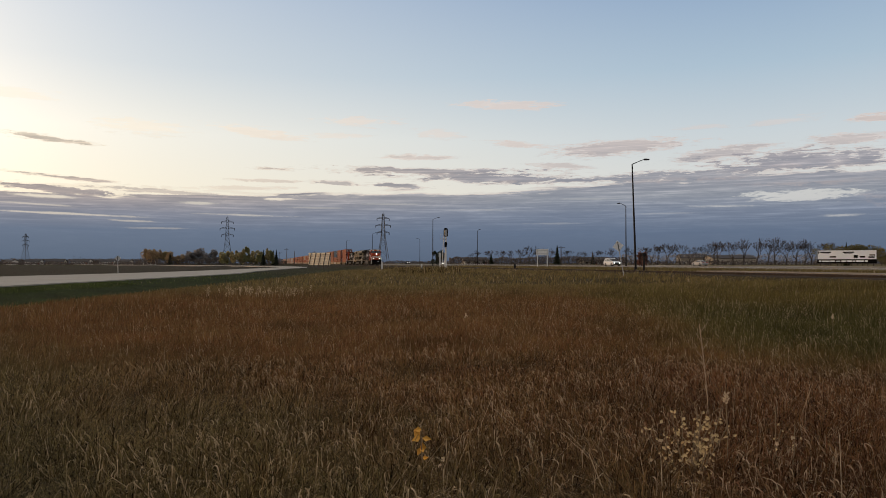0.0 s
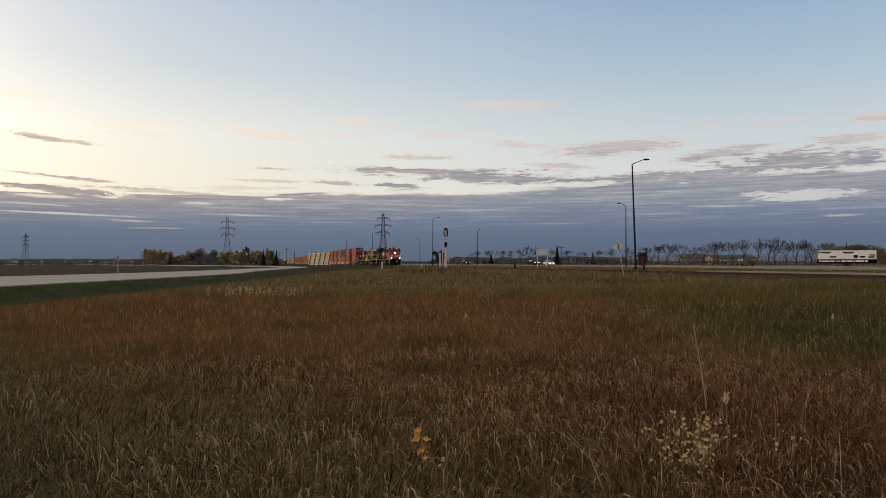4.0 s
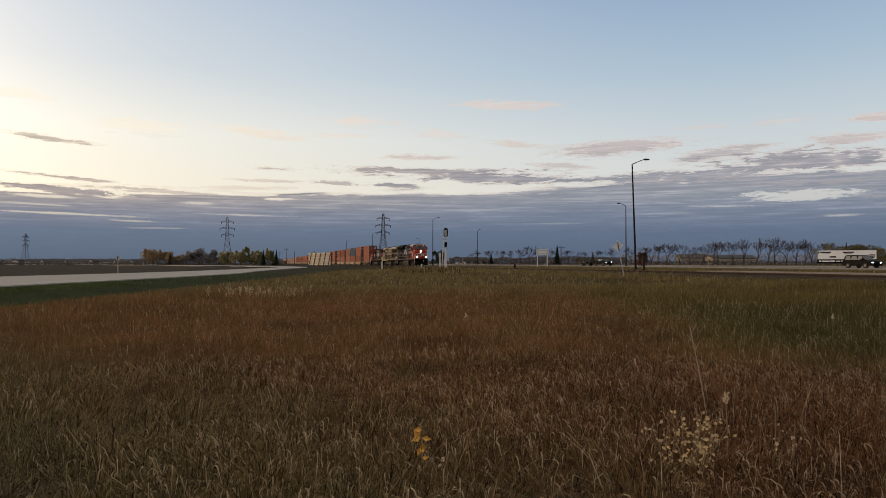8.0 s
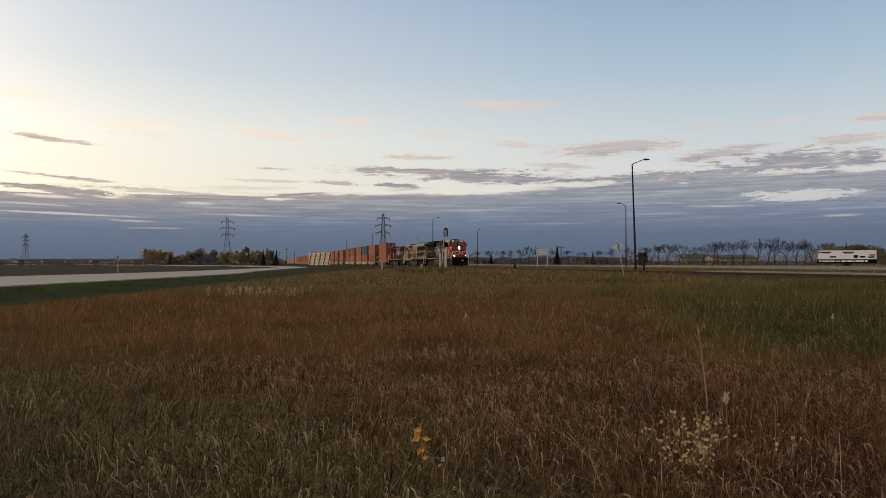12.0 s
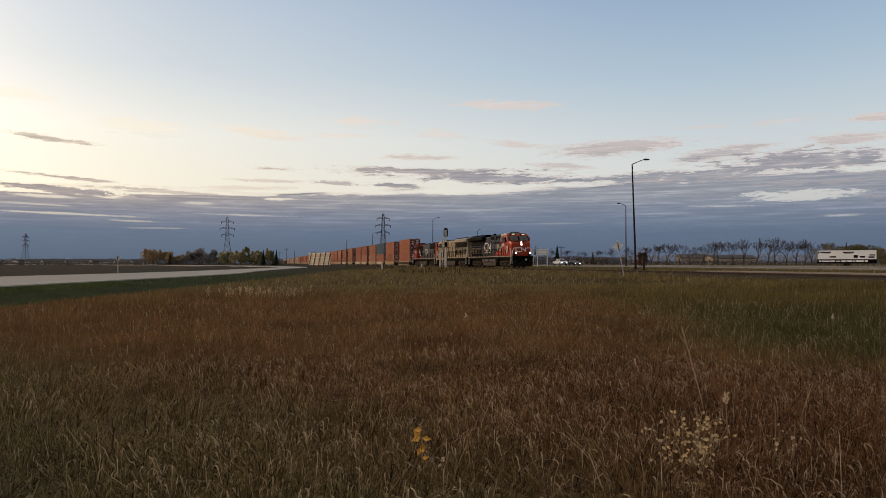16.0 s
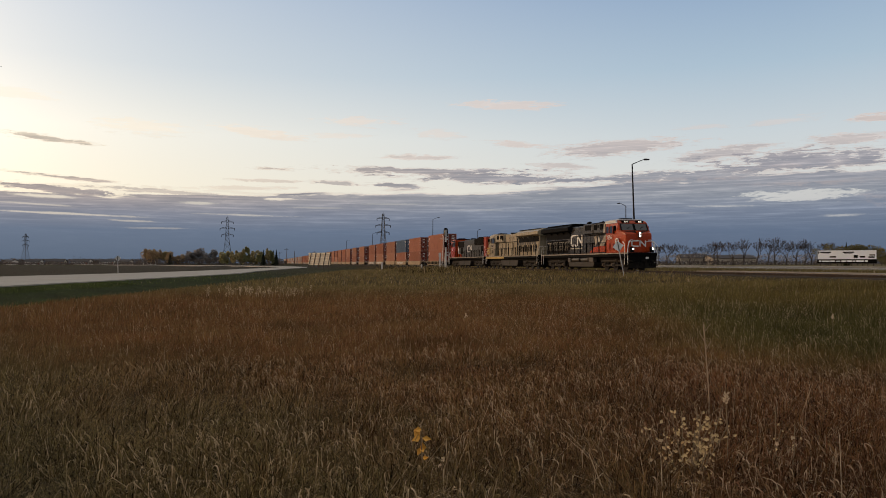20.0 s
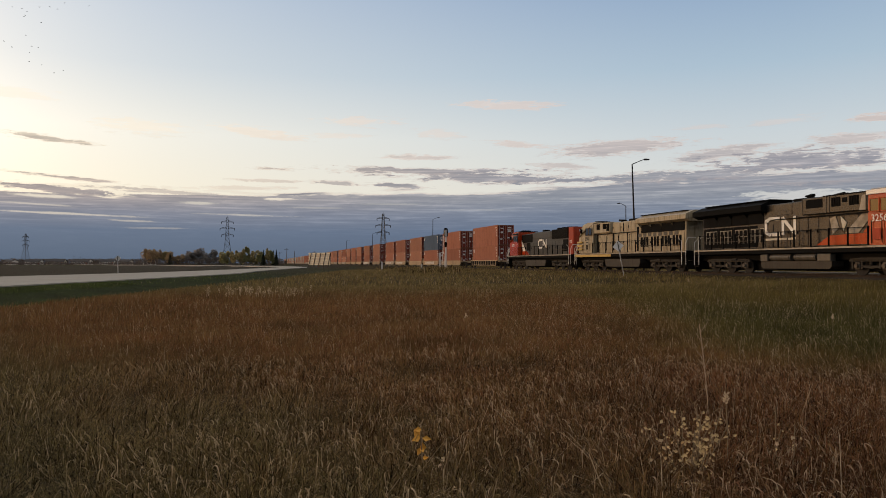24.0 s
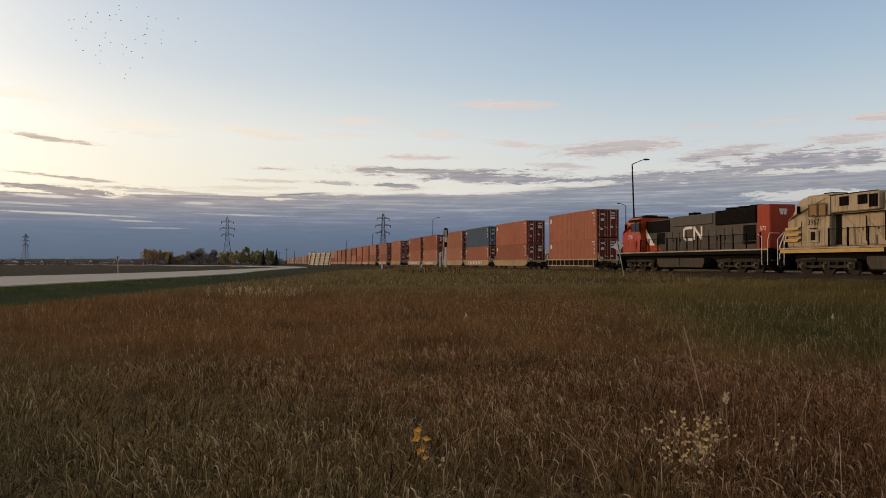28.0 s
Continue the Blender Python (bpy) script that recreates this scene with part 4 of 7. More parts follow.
        part("blower_housing", Mesh().box(0.95 if style == "lead" else 2.6, 6.12, -1.4, 1.4, 3.6, 4.62, 0.05), hood, loco)
        louvres(loco, 4.75, 5.45, 1.4, 3.95, 4.48, 4)
        louvres(loco, 3.4, 4.1, 1.4, 3.95, 4.48, 4)
        if style == "lead":
            for sy in (-1, 1):
                a, b = sorted((sy * 1.38, sy * 1.415))
                part("intake_opening", Mesh().box(1.3, 2.7, a, b, 3.98, 4.5, 0.01), DEEP_BLACK, loco, "square black intake opening")
                part("small_window", Mesh().box(4.22, 4.62, a, b, 4.15, 4.42, 0.01), DEEP_BLACK, loco)
                a, b = sorted((sy * 1.4, sy * 1.425))
                for x in (0.98, 2.95, 3.2, 5.95):
                    part("seam", Mesh().box(x, x + 0.05, a, b, 3.62, 4.6), TANK, loco)
                part("hatch", Mesh().box(-1.7, -0.2, min(sy * 1.13, sy * 1.19), max(sy * 1.13, sy * 1.19), 3.75, 4.45, 0.02), hood, loco)
            part("horn", Mesh().tube((0.9, -0.9, 4.62), (0.9, -0.9, 4.8), 0.05).tube((0.7, -0.9, 4.8), (1.3, -0.9, 4.82), 0.06, 0.11, 8).tube((0.7, -0.7, 4.8), (1.2, -0.7, 4.84), 0.06, 0.1, 8).box(0.8, 1.5, -1.05, -0.55, 4.6, 4.7), DEEP_BLACK, loco)
        else:
            louvres(loco, 2.7, 3.3, 1.4, 3.75, 4.45, 3)
        doors_on_hood(loco, [-2.0, -1.2, -0.4, 0.4, 1.2, 2.1, 3.0, 4.1, 5.2, 6.3], 1.12, deck + 0.1, 3.45, hood)
        doors_on_hood(loco, [-2.0, -0.6, 0.9, 2.5], 1.12, 3.6, 4.4, hood)
        doors_on_hood(loco, [-9.9, -9.0, -8.1, -7.2, -6.3, -5.4, -4.5, -3.6], 1.12, deck + 0.1, 3.2, DEEP_BLACK if style == "lead" else hood)
        doors_on_hood(loco, [-3.6, -2.8, -2.0], 1.12, deck + 0.1, 3.2, hood)
        wing = DEEP_BLACK if style == "lead" else CREAM
        prof = [(-1.1, 3.98), (-1.58, 4.16), (-1.58, 4.52), (-0.75, 4.86), (0.75, 4.86), (1.58, 4.52), (1.58, 4.16), (1.1, 3.98)]
        part("radiator_wing", Mesh().prism(prof, -10.75, -2.7, axis="x"), wing, loco, "flared radiator wing")
        for i in range(5):
            part("radiator_panel", Mesh().box(-10.0 + i * 1.52, -8.6 + i * 1.52, -1.0, 1.0, 4.84, 4.90, 0.02), DEEP_BLACK if style == "lead" else GRIME, loco)
        for sy in (-1, 1):
            for i in range(4):
                x0 = -9.6 + i * 1.75
                a, b = sorted((sy * 1.1, sy * 1.16))
                part("intake_screen", Mesh().box(x0 - 0.35, x0 + 1.37, a, b, 3.3, 4.02, 0.005), DEEP_BLACK, loco, "dark radiator intake")
                part("gusset", Mesh().prism([(sy * 1.16, 3.75), (sy * 1.16, 4.02), (sy * 1.5, 4.12)], x0 + 1.38, x0 + 1.42, axis="x"), wing, loco)
                for j in range(3):
                    a, b = sorted((sy * 1.155, sy * 1.175))
                    xv = x0 + 0.1 + j * 0.48
                    vent = part("vent", Mesh().box(xv, xv + 0.35, a, b, 2.1, 2.95, 0.01), DEEP_BLACK, loco)
                    if style == "lead":
                        # pale outlines paint the reflection along the vent rims
                        c, e = sorted((sy * 1.175, sy * 1.185))
                        part("vent_frame", Mesh().box(xv - 0.03, xv, c, e, 2.05, 3.0).box(xv + 0.35, xv + 0.38, c, e, 2.05, 3.0).box(xv, xv + 0.35, c, e, 2.95, 3.0).box(xv, xv + 0.35, c, e, 2.5, 2.53), STRIPE, vent, "pale frame with the rim's reflection put into its colour")
        part("exhaust", Mesh().box(-1.0, 0.6, -0.45, 0.45, 4.5, 4.78, 0.04), DEEP_BLACK, loco)
        part("horn", Mesh().tube((2.4, -0.2, 4.78), (3.1, -0.2, 4.78), 0.05, 0.11, 8).tube((2.4, 0.15, 4.78), (3.0, 0.15, 4.78), 0.05, 0.1, 8).box(2.35, 2.5, -0.3, 0.3, 4.5, 4.8), DEEP_BLACK, loco)
        roof_rail = Mesh().pipe([(2.7, -1.38, 4.62), (6.3, -1.38, 4.62)], 0.03).pipe([(2.7, 1.38, 4.62), (6.3, 1.38, 4.62)], 0.03)
        part("roof_edge", roof_rail, GRIME, loco)
        part("conduit", Mesh().pipe([(-2.2, -1.2, 3.48), (6.3, -1.45, 3.48)], 0.04).pipe([(-2.2, 1.2, 3.48), (6.3, 1.45, 3.48)], 0.04), GRIME, loco)
    else:
        part("hood", Mesh().prism([(-10.1, deck), (-10.1, 4.35), (-9.9, 4.5), (6.4, 4.3), (6.4, deck)], -0.95, 0.95), hood, loco)
        part("rear_hood", Mesh().box(-10.25, -8.9, -1.0, 1.0, deck, 4.6, 0.05), DULL_RED, loco, "faded red rear hood end")
        for sy in (-1, 1):
            a, b = sorted((sy * 0.95, sy * 1.06))
            rg = part("radiator_grille", Mesh().box(-8.85, -4.2, a, b, 3.45, 4.5, 0.02), DEEP_BLACK, loco, "black radiator grille")
            for i in range(12):
                c, e = sorted((sy * 1.06, sy * 1.08))
                part("slat", Mesh().box(-8.75, -4.3, c, e, 3.52 + i * 0.08, 3.54 + i * 0.08), GRIME, rg)
            a, b = sorted((sy * 0.95, sy * 1.0))
            part("intake_grille", Mesh().box(2.3, 6.05, a, b, 3.25, 4.24, 0.02), DEEP_BLACK, loco)
            part("dark_door", Mesh().box(3.0, 4.3, min(sy * 0.98, sy * 1.005), max(sy * 0.98, sy * 1.005), 2.25, 3.2, 0.01), DEEP_BLACK, loco)
            part("dark_recess", Mesh().box(-8.7, -7.4, a, b, 2.0, 3.3, 0.02), DEEP_BLACK, loco)
        doors_on_hood(loco, [-6.2, -5.2, -4.2, -3.2, -2.2, -1.2, -0.2, 0.8, 1.8, 2.8, 3.8, 5.0, 6.2], 0.95, deck + 0.12, 3.2, hood)
        for x in (-8.0, -6.6, -5.2):
            part("roof_fan", Mesh().tube((x, 0, 4.4), (x, 0, 4.7), 0.72, sides=18), DEEP_BLACK, loco)
        part("dynamic_brake", Mesh().box(-3.8, 1.7, -1.0, 1.0, 3.6, 4.42, 0.05), hood, loco)
        part("exhaust", Mesh().box(-0.3, 0.5, -0.35, 0.35, 4.4, 4.7, 0.04), DEEP_BLACK, loco)
    # paint: stripes and numbers on both sides
    for sy in (-1, 1):
        y = sy * 1.535
        if style == "lead":
            for nm, mat_, out, outline in (("red_flash", RED, 1.185, [(1.9, 1.75), (6.1, 1.75), (6.1, 2.36), (3.0, 2.30)]), ("white_flash", STRIPE, 1.2, [(4.2, 2.38), (5.2, 2.38), (5.98, 3.1), (5.98, 3.44), (5.45, 3.44)]),
                                           ("pale_flash", STRIPE, 1.19, [(3.0, 3.3), (3.25, 2.4), (3.75, 2.7), (3.5, 3.42)]), ("pale_flash", PALE, 1.195, [(3.85, 3.42), (4.05, 2.5), (4.35, 3.0)]),
                                           ("red_corner", RED, 1.188, [(5.5, 2.38), (6.1, 2.38), (6.1, 2.95)])):
                a, b = sorted((sy * 1.13, sy * out))
                part(nm, Mesh().prism(outline, a, b), mat_, loco, "slanting paint flash")
            emblem(loco, (-1.25, sy * 1.165, 3.05), 1.0, sy, CONTRAST)
            side_text(loco, "3256", 0.56, CONTRAST, 7.0, y, 3.1)
            a, b = sorted((sy * 1.4, sy * 1.425))
            part("upper_flash", Mesh().prism([(5.5, 3.62), (5.98, 3.62), (5.98, 4.45), (5.72, 4.45)], a, b), STRIPE, loco, "pale paint flash on the blower housing")
            part("cab_top", Mesh().prism([(6.12, 4.42), (8.62, 4.42), (8.3, 4.66), (6.12, 4.66)], min(sy * 1.33, sy * 1.53), max(sy * 1.33, sy * 1.53)), GALV, loco, "pale grey sloping roof edge of the cab")
            for x0, x1 in ((-2.75, -1.55), (-1.42, -0.72), (-0.58, 0.1)):
                part("lettering", Mesh().box(min(-1.325 - sy * (x0 + 1.325), -1.325 - sy * (x1 + 1.325)), max(-1.325 - sy * (x0 + 1.325), -1.325 - sy * (x1 + 1.325)), min(sy * 1.165, sy * 1.18), max(sy * 1.165, sy * 1.18), 2.16, 2.29), PALE, loco, "white painted bar of small lettering")
            a, b = sorted((sy * 1.53, sy * 1.545))
            crest = part("crest", Mesh().tube((8.6, a, 2.62), (8.6, b, 2.62), 0.40, sides=24), CONTRAST, loco, "round white-rimmed crest on the cab side")
            c, e = sorted((sy * 1.547, sy * 1.55))
            part("crest_centre", Mesh().tube((8.6, c, 2.62), (8.6, e, 2.62), 0.33, sides=24), PALE, crest)
            c, e = sorted((sy * 1.552, sy * 1.556))
            part("crest_mark", Mesh().prism([(8.42, 2.5), (8.5, 2.84), (8.62, 2.86), (8.7, 2.56), (8.62, 2.44)], c, e).prism([(8.72, 2.86), (8.78, 2.84), (8.7, 2.5), (8.66, 2.52)], c, e), DULL_RED, crest)
            part("door_seam", Mesh().box(6.45, 6.5, a, b, 1.75, 3.0).box(7.15, 7.2, a, b, 1.75, 3.0), DEEP_BLACK, loco)
            part("louvre_panel", Mesh().box(6.55, 7.1, a, b, 1.95, 2.55, 0.01).box(7.3, 7.9, a, b, 1.95, 2.55, 0.01), DULL_RED, loco)
            part("notice", Mesh().box(8.3, 8.55, a, b, 1.9, 2.12), CONTRAST, loco)
        elif style == "cream":
            side_text(loco, "3967", 0.5, DEEP_BLACK, 7.4, y, 3.12)
            c, e = sorted((sy * 1.516, sy * 1.534))
            part("sill_band", Mesh().box(2.2, 10.4, c, e, 1.3, 1.52), YELLOW, loco, "faded yellow band along the sill")
            c, e = sorted((sy * 1.515, sy * 1.54))
            part("small_hatch", Mesh().box(7.25, 7.65, c, e, 2.05, 2.55, 0.01), DEEP_BLACK, loco, "small dark hatch in the cab side")
            part("notice", Mesh().box(7.15, 7.75, c, e, 2.72, 2.78).box(7.3, 7.55, c, e, 3.42, 3.54), DEEP_BLACK, loco)
            c, e = sorted((sy * 1.15, sy * 1.18))
            brace = part("braced_panel", Mesh().box(2.6, 5.45, c, e, 2.2, 3.42, 0.01), CREAM, loco, "flat panel with slanting stiffeners")
            c, e = sorted((sy * 1.18, sy * 1.21))
            for xa, xb in ((2.7, 3.9), (4.0, 5.3)):
                part("stiffener", Mesh().prism([(xa, 2.26), (xa + 0.07, 2.26), (xb, 3.36), (xb - 0.07, 3.36)], c, e), CREAM, brace)
            # black plates on the hood face stand in for shade in the panel gaps
            for x, w, z0, z1 in ((2.2, 0.3, 1.9, 3.5), (5.55, 0.45, 1.75, 3.55), (-0.55, 0.16, 1.75, 3.5), (1.15, 0.12, 1.75, 3.5), (0.2, 0.2, 3.6, 4.4), (-2.55, 0.35, 1.75, 3.9)):
                part("dark_recess", Mesh().box(x, x + w, min(sy * 1.13, sy * 1.165), max(sy * 1.13, sy * 1.165), z0, z1, 0.01), DEEP_BLACK, loco, "black plate painted as the shade of a gap between hood panels")
            for x in (1.2, -0.9, 3.7):
                part("grab_rail", Mesh().pipe([(x, sy * 1.17, 1.9), (x, sy * 1.22, 2.0), (x, sy * 1.22, 3.2), (x, sy * 1.17, 3.3)], 0.025), GRIME, loco)
            for i in range(8):
                x = -9.0 + i * 0.85
                a, b = sorted((sy * 1.16, sy * 1.185))
                part("letter_bar", Mesh().box(x, x + 0.5, a, b, 2.98, 3.28), TANK, loco, "faded bar of large lettering")
            for i in range(3):
                z = 2.0 + i * 0.36
                a, b = sorted((sy * 1.40, sy * 1.53))
                part("nose_stripe", Mesh().prism([(8.8, z), (9.9, z), (9.9, z + 0.18), (8.6, z + 0.18)], a, b), YELLOW, loco, "yellow nose stripe")
        else:
            c, e = sorted((sy * 1.515, sy * 1.535))
            part("dark_panel", Mesh().box(6.12, 6.3, c, e, 3.2, 4.45, 0.008), DEEP_BLACK, loco)
            part("dark_panel", Mesh().box(6.12, 8.3, c, e, 4.3, 4.5, 0.008), DEEP_BLACK, loco)
            emblem(loco, (-1.2, sy * 1.0, 2.98), 0.9, sy, CONTRAST)
            side_text(loco, "5721", 0.5, CONTRAST, 7.9, y, 2.95)
            for q in (-0.14, 0.14):
                part("rear_headlight", Mesh().tube((-10.25, q, 4.0), (-10.32, q, 4.0), 0.1, sides=12), CONTRAST, loco) if sy > 0 else None
            side_text(loco, "572", 0.42, CONTRAST, -9.55, sy * 1.02, 3.0)
            a, b = sorted((sy * 1.0, sy * 1.015))
            part("red_flash", Mesh().prism([(3.4, 1.75), (6.38, 1.75), (6.38, 2.2), (4.3, 2.2)], a, b), RED, loco, "slanting red paint flash")
            a, b = sorted((sy * 1.0, sy * 1.02))
            part("white_flash", Mesh().prism([(4.6, 2.2), (5.6, 2.2), (6.38, 3.5), (6.1, 3.6)], a, b), CONTRAST, loco, "slanting white paint flash")
    if style == "lead":
        emblem(loco, (9.97, 0, 2.48), 0.5, "front", CONTRAST)
    if style == "cream":
        part("nose_panel", Mesh().box(9.955, 9.97, -1.3, 1.3, 1.75, 2.9), DULL_RED, loco, "dull red nose panel")
    for x in (0,):
        part("rear_number_board", Mesh().box(-10.3, -10.22, -0.3, 0.3, 4.1, 4.3), WHITE, loco)
    return loco


for style, words_, middle, back in (("lead", "dusty black freight locomotive with bright orange-red cab and lit headlights", 10.7, False),
                                    ("cream", "weathered cream freight locomotive running cab backwards", 32.5, True),
                                    ("grey", "dark grey freight locomotive with orange cab and faded red rear", 54.1, True)):
    engine = build_loco("locomotive", words_, style)
    engine.scale = (0.97, 1, 1)
    coupled(engine, middle, back)

CL, CW, CH = 12.19, 2.44, 2.88


def box_paint(name, color):
    return material(name, color, 0.7, 0, 0.12, 0.8, tuple(v * 0.55 for v in color), 0.5, spread=0.35, streak=0.3, spec=0.06)


BOX_RED = box_paint("brick_red_container_paint", (0.30, 0.125, 0.084))
BOX_TAN = box_paint("orange_brown_container_paint", (0.345, 0.165, 0.112))
BOX_BLUE = box_paint("slate_blue_container_paint", (0.07, 0.105, 0.16))
BOX_GREY = box_paint("pale_grey_container_paint", (0.34, 0.33, 0.31))
DOOR_RED = box_paint("dark_red_door_paint", (0.15, 0.036, 0.026))
WELL_TAN = material("dusty_yellow_well_car", (0.37, 0.28, 0.17), 0.65, 0, 0.25, 0.7, (0.17, 0.125, 0.085), 0.6, spread=0.3, streak=0.4)
WELL_GREY = material("grimy_grey_well_car", (0.36, 0.32, 0.26), 0.65, 0, 0.25, 0.7, (0.16, 0.135, 0.11), 0.6, spread=0.3, streak=0.4)


def corrugated(x0, x1, y, z0, z1, sy, m, n=34):
    """One corrugated steel side."""
    step = (x1 - x0) / n
    pts = []
    for i in range(n):
        a = x0 + i * step
        pts += [(a, 0.0), (a + step * 0.35, 0.0), (a + step * 0.5, 0.02), (a + step * 0.85, 0.02)]
    pts.append((x1, 0.0))
    v = [(x, sy * (y - d), z) for z in (z0, z1) for x, d in pts]
    k = len(pts)
    return m.add(v, [(i, i + 1, k + i + 1, k + i) for i in range(k - 1)])


def container_meshes(paint, doors, name):
    body = Mesh()
    h = CL / 2
    for sy in (-1, 1):
        corrugated(-h + 0.12, h - 0.12, CW / 2 - 0.01, 0.16, CH - 0.1, sy, body)
        a, b = sorted((sy * (CW / 2 - 0.09), sy * CW / 2))
        body.box(-h, h, a, b, 0.0, 0.17).box(-h, h, a, b, CH - 0.11, CH)
        for x0 in (-h, h - 0.16):
            body.box(x0, x0 + 0.16, a, b, 0.17, CH - 0.11)
    body.box(-h + 0.02, h - 0.02, -CW / 2 + 0.09, CW / 2 - 0.09, CH - 0.05, CH - 0.015)
    body.box(-h + 0.02, h - 0.1, -CW / 2 + 0.09, CW / 2 - 0.09, 0.08, 0.16)
    body.box(-h + 0.02, -h + 0.05, -CW / 2 + 0.09, CW / 2 - 0.09, 0.16, CH - 0.05)
    body.box(h - 0.14, h - 0.10, -CW / 2 + 0.09, CW / 2 - 0.09, 0.16, CH - 0.05)
    leaf = Mesh().box(h - 0.1, h - 0.03, -CW / 4 + 0.06, CW / 4 - 0.06, 0.14, CH - 0.13, 0.015)
    for z in (0.7, 1.3, 1.95):
        leaf.box(h - 0.03, h - 0.015, -CW / 4 + 0.12, CW / 4 - 0.12, z, z + 0.3)
    rod = Mesh().tube((h + 0.02, 0, 0.08), (h + 0.02, 0, CH - 0.08), 0.022, sides=6)
    for z in (0.3, 1.1, 2.2):
        rod.box(h - 0.03, h + 0.04, -0.05, 0.05, z, z + 0.07)
    rod.box(h + 0.02, h + 0.05, -0.02, 0.3, 1.0, 1.04)
    marks = []
    for y, z, w, hh in ((0.3, 2.45, 0.5, 0.12), (0.35, 2.22, 0.4, 0.10), (0.3, 1.9, 0.5, 0.22), (-0.75, 2.3, 0.4, 0.14), (-0.75, 1.7, 0.35, 0.25), (0.25, 1.0, 0.3, 0.2), (-0.8, 0.8, 0.3, 0.16)):
        marks.append(Mesh().box(h - 0.012, h - 0.004, y, y + w, z, z + hh).data("marking", WHITE))
    for sy in (-1, 1):
        a, b = sorted((sy * (CW / 2 - 0.02), sy * (CW / 2 + 0.006)))
        marks.append(Mesh().box(-h + 0.4, -h + 0.82, a, b, CH - 0.85, CH - 0.4).data("marking", WHITE))
        marks.append(Mesh().box(h - 0.95, h - 0.45, a, b, CH - 0.42, CH - 0.3).data("marking", WHITE))
        for z in (CH - 0.8, CH - 1.2, CH - 1.6):
            marks.append(Mesh().box(h - 0.62, h - 0.48, a, b, z, z + 0.26).data("marking", WHITE))
    return {"body": body.data(name, paint), "leaf": leaf.data("door", doors), "rod": rod.data("lock_rod", GALV), "marks": marks}


BOXES = {"red": container_meshes(BOX_RED, DOOR_RED, "body"), "tan": container_meshes(BOX_TAN, DOOR_RED, "body"),
         "blue": container_meshes(BOX_BLUE, BOX_BLUE, "body"), "grey": container_meshes(BOX_GREY, BOX_GREY, "body")}
COLOUR_WORDS = {"red": "brick red", "tan": "orange-brown", "blue": "slate blue", "grey": "pale grey"}


def build_container(colour, level, near=True):
    k = BOXES[colour]
    c = thing("container", COLOUR_WORDS[colour] + " corrugated steel shipping container, " + ("stacked on another" if level else "lower one in a well car"), "container", "stacked containers")
    part("body", k["body"], None, c)
    if near:
        for y in (-CW / 4, CW / 4):
            d = part("door", k["leaf"], None, c, "dark end door with lock rods", at=pose(0, y, 0))
            for dy in (-0.32, 0.3):
                part("lock_rod", k["rod"], None, d, at=pose(0, dy, 0))
        for me in k["marks"]:
            part("marking", me, None, c, "white stencilled bar")
    return c


def well_meshes(mat, ribs):
    side = {}
    for sy in (-1, 1):
        m = Mesh()
        y0, y1 = sorted((sy * 1.26, sy * 1.40))
        m.prism([(-6.6, 1.12), (-6.6, 0.7), (-6.0, 0.34), (6.0, 0.34), (6.6, 0.7), (6.6, 1.12)], y0, y1)
        a, b = sorted((sy * 1.40, sy * 1.47))
        chord = Mesh().box(-6.6, 6.6, a, b, 1.0, 1.13).box(-6.0, 6.0, a, b, 0.34, 0.44)
        side[sy] = (m.data("side_sill", DEEP_BLACK if ribs else mat), chord.data("chord", mat))
    rib = Mesh().box(-0.045, 0.045, -0.035, 0.035, 0.44, 1.0).data("rib", mat)
    end = Mesh().box(6.3, 7.2, -1.3, 1.3, 0.85, 1.05, 0.03).box(7.1, 7.3, -0.25, 0.25, 0.7, 1.0, 0.03)
    end.prism([(6.4, 1.05), (6.6, 1.05), (6.5, 1.7), (6.4, 1.7)], -1.25, -1.15).prism([(6.4, 1.05), (6.6, 1.05), (6.5, 1.7), (6.4, 1.7)], 1.15, 1.25)
    rail = Mesh().pipe([(7.1, 1.2, 0.9), (7.1, 1.2, 1.75), (7.1, 0.6, 1.75), (7.1, 0.6, 0.9)], 0.025)
    floor = Mesh().box(-6.2, 6.2, -1.26, 1.26, 0.28, 0.36)
    return {"rib": rib if ribs else None, "side": side, "end": end.data("end_platform", mat), "rail": rail.data("end_ladder", DEEP_BLACK), "floor": floor.data("well_floor", GRIME)}


WELLS = {"ribbed": well_meshes(WELL_TAN, True), "tan": well_meshes(WELL_TAN, False), "grey": well_meshes(WELL_GREY, False)}
GRAFFITI = Mesh()
rg = np.random.default_rng(8)
for gi in range(9):
    gx = -4.0 + gi * 0.85
    GRAFFITI.prism([(gx, 0.5), (gx + 0.3, 0.46), (gx + 0.55 + rg.uniform(0, 0.2), 0.95), (gx + 0.2, 1.0)], -1.41, -1.405)
GRAFFITI = GRAFFITI.data("painted_scrawl", WHITE)


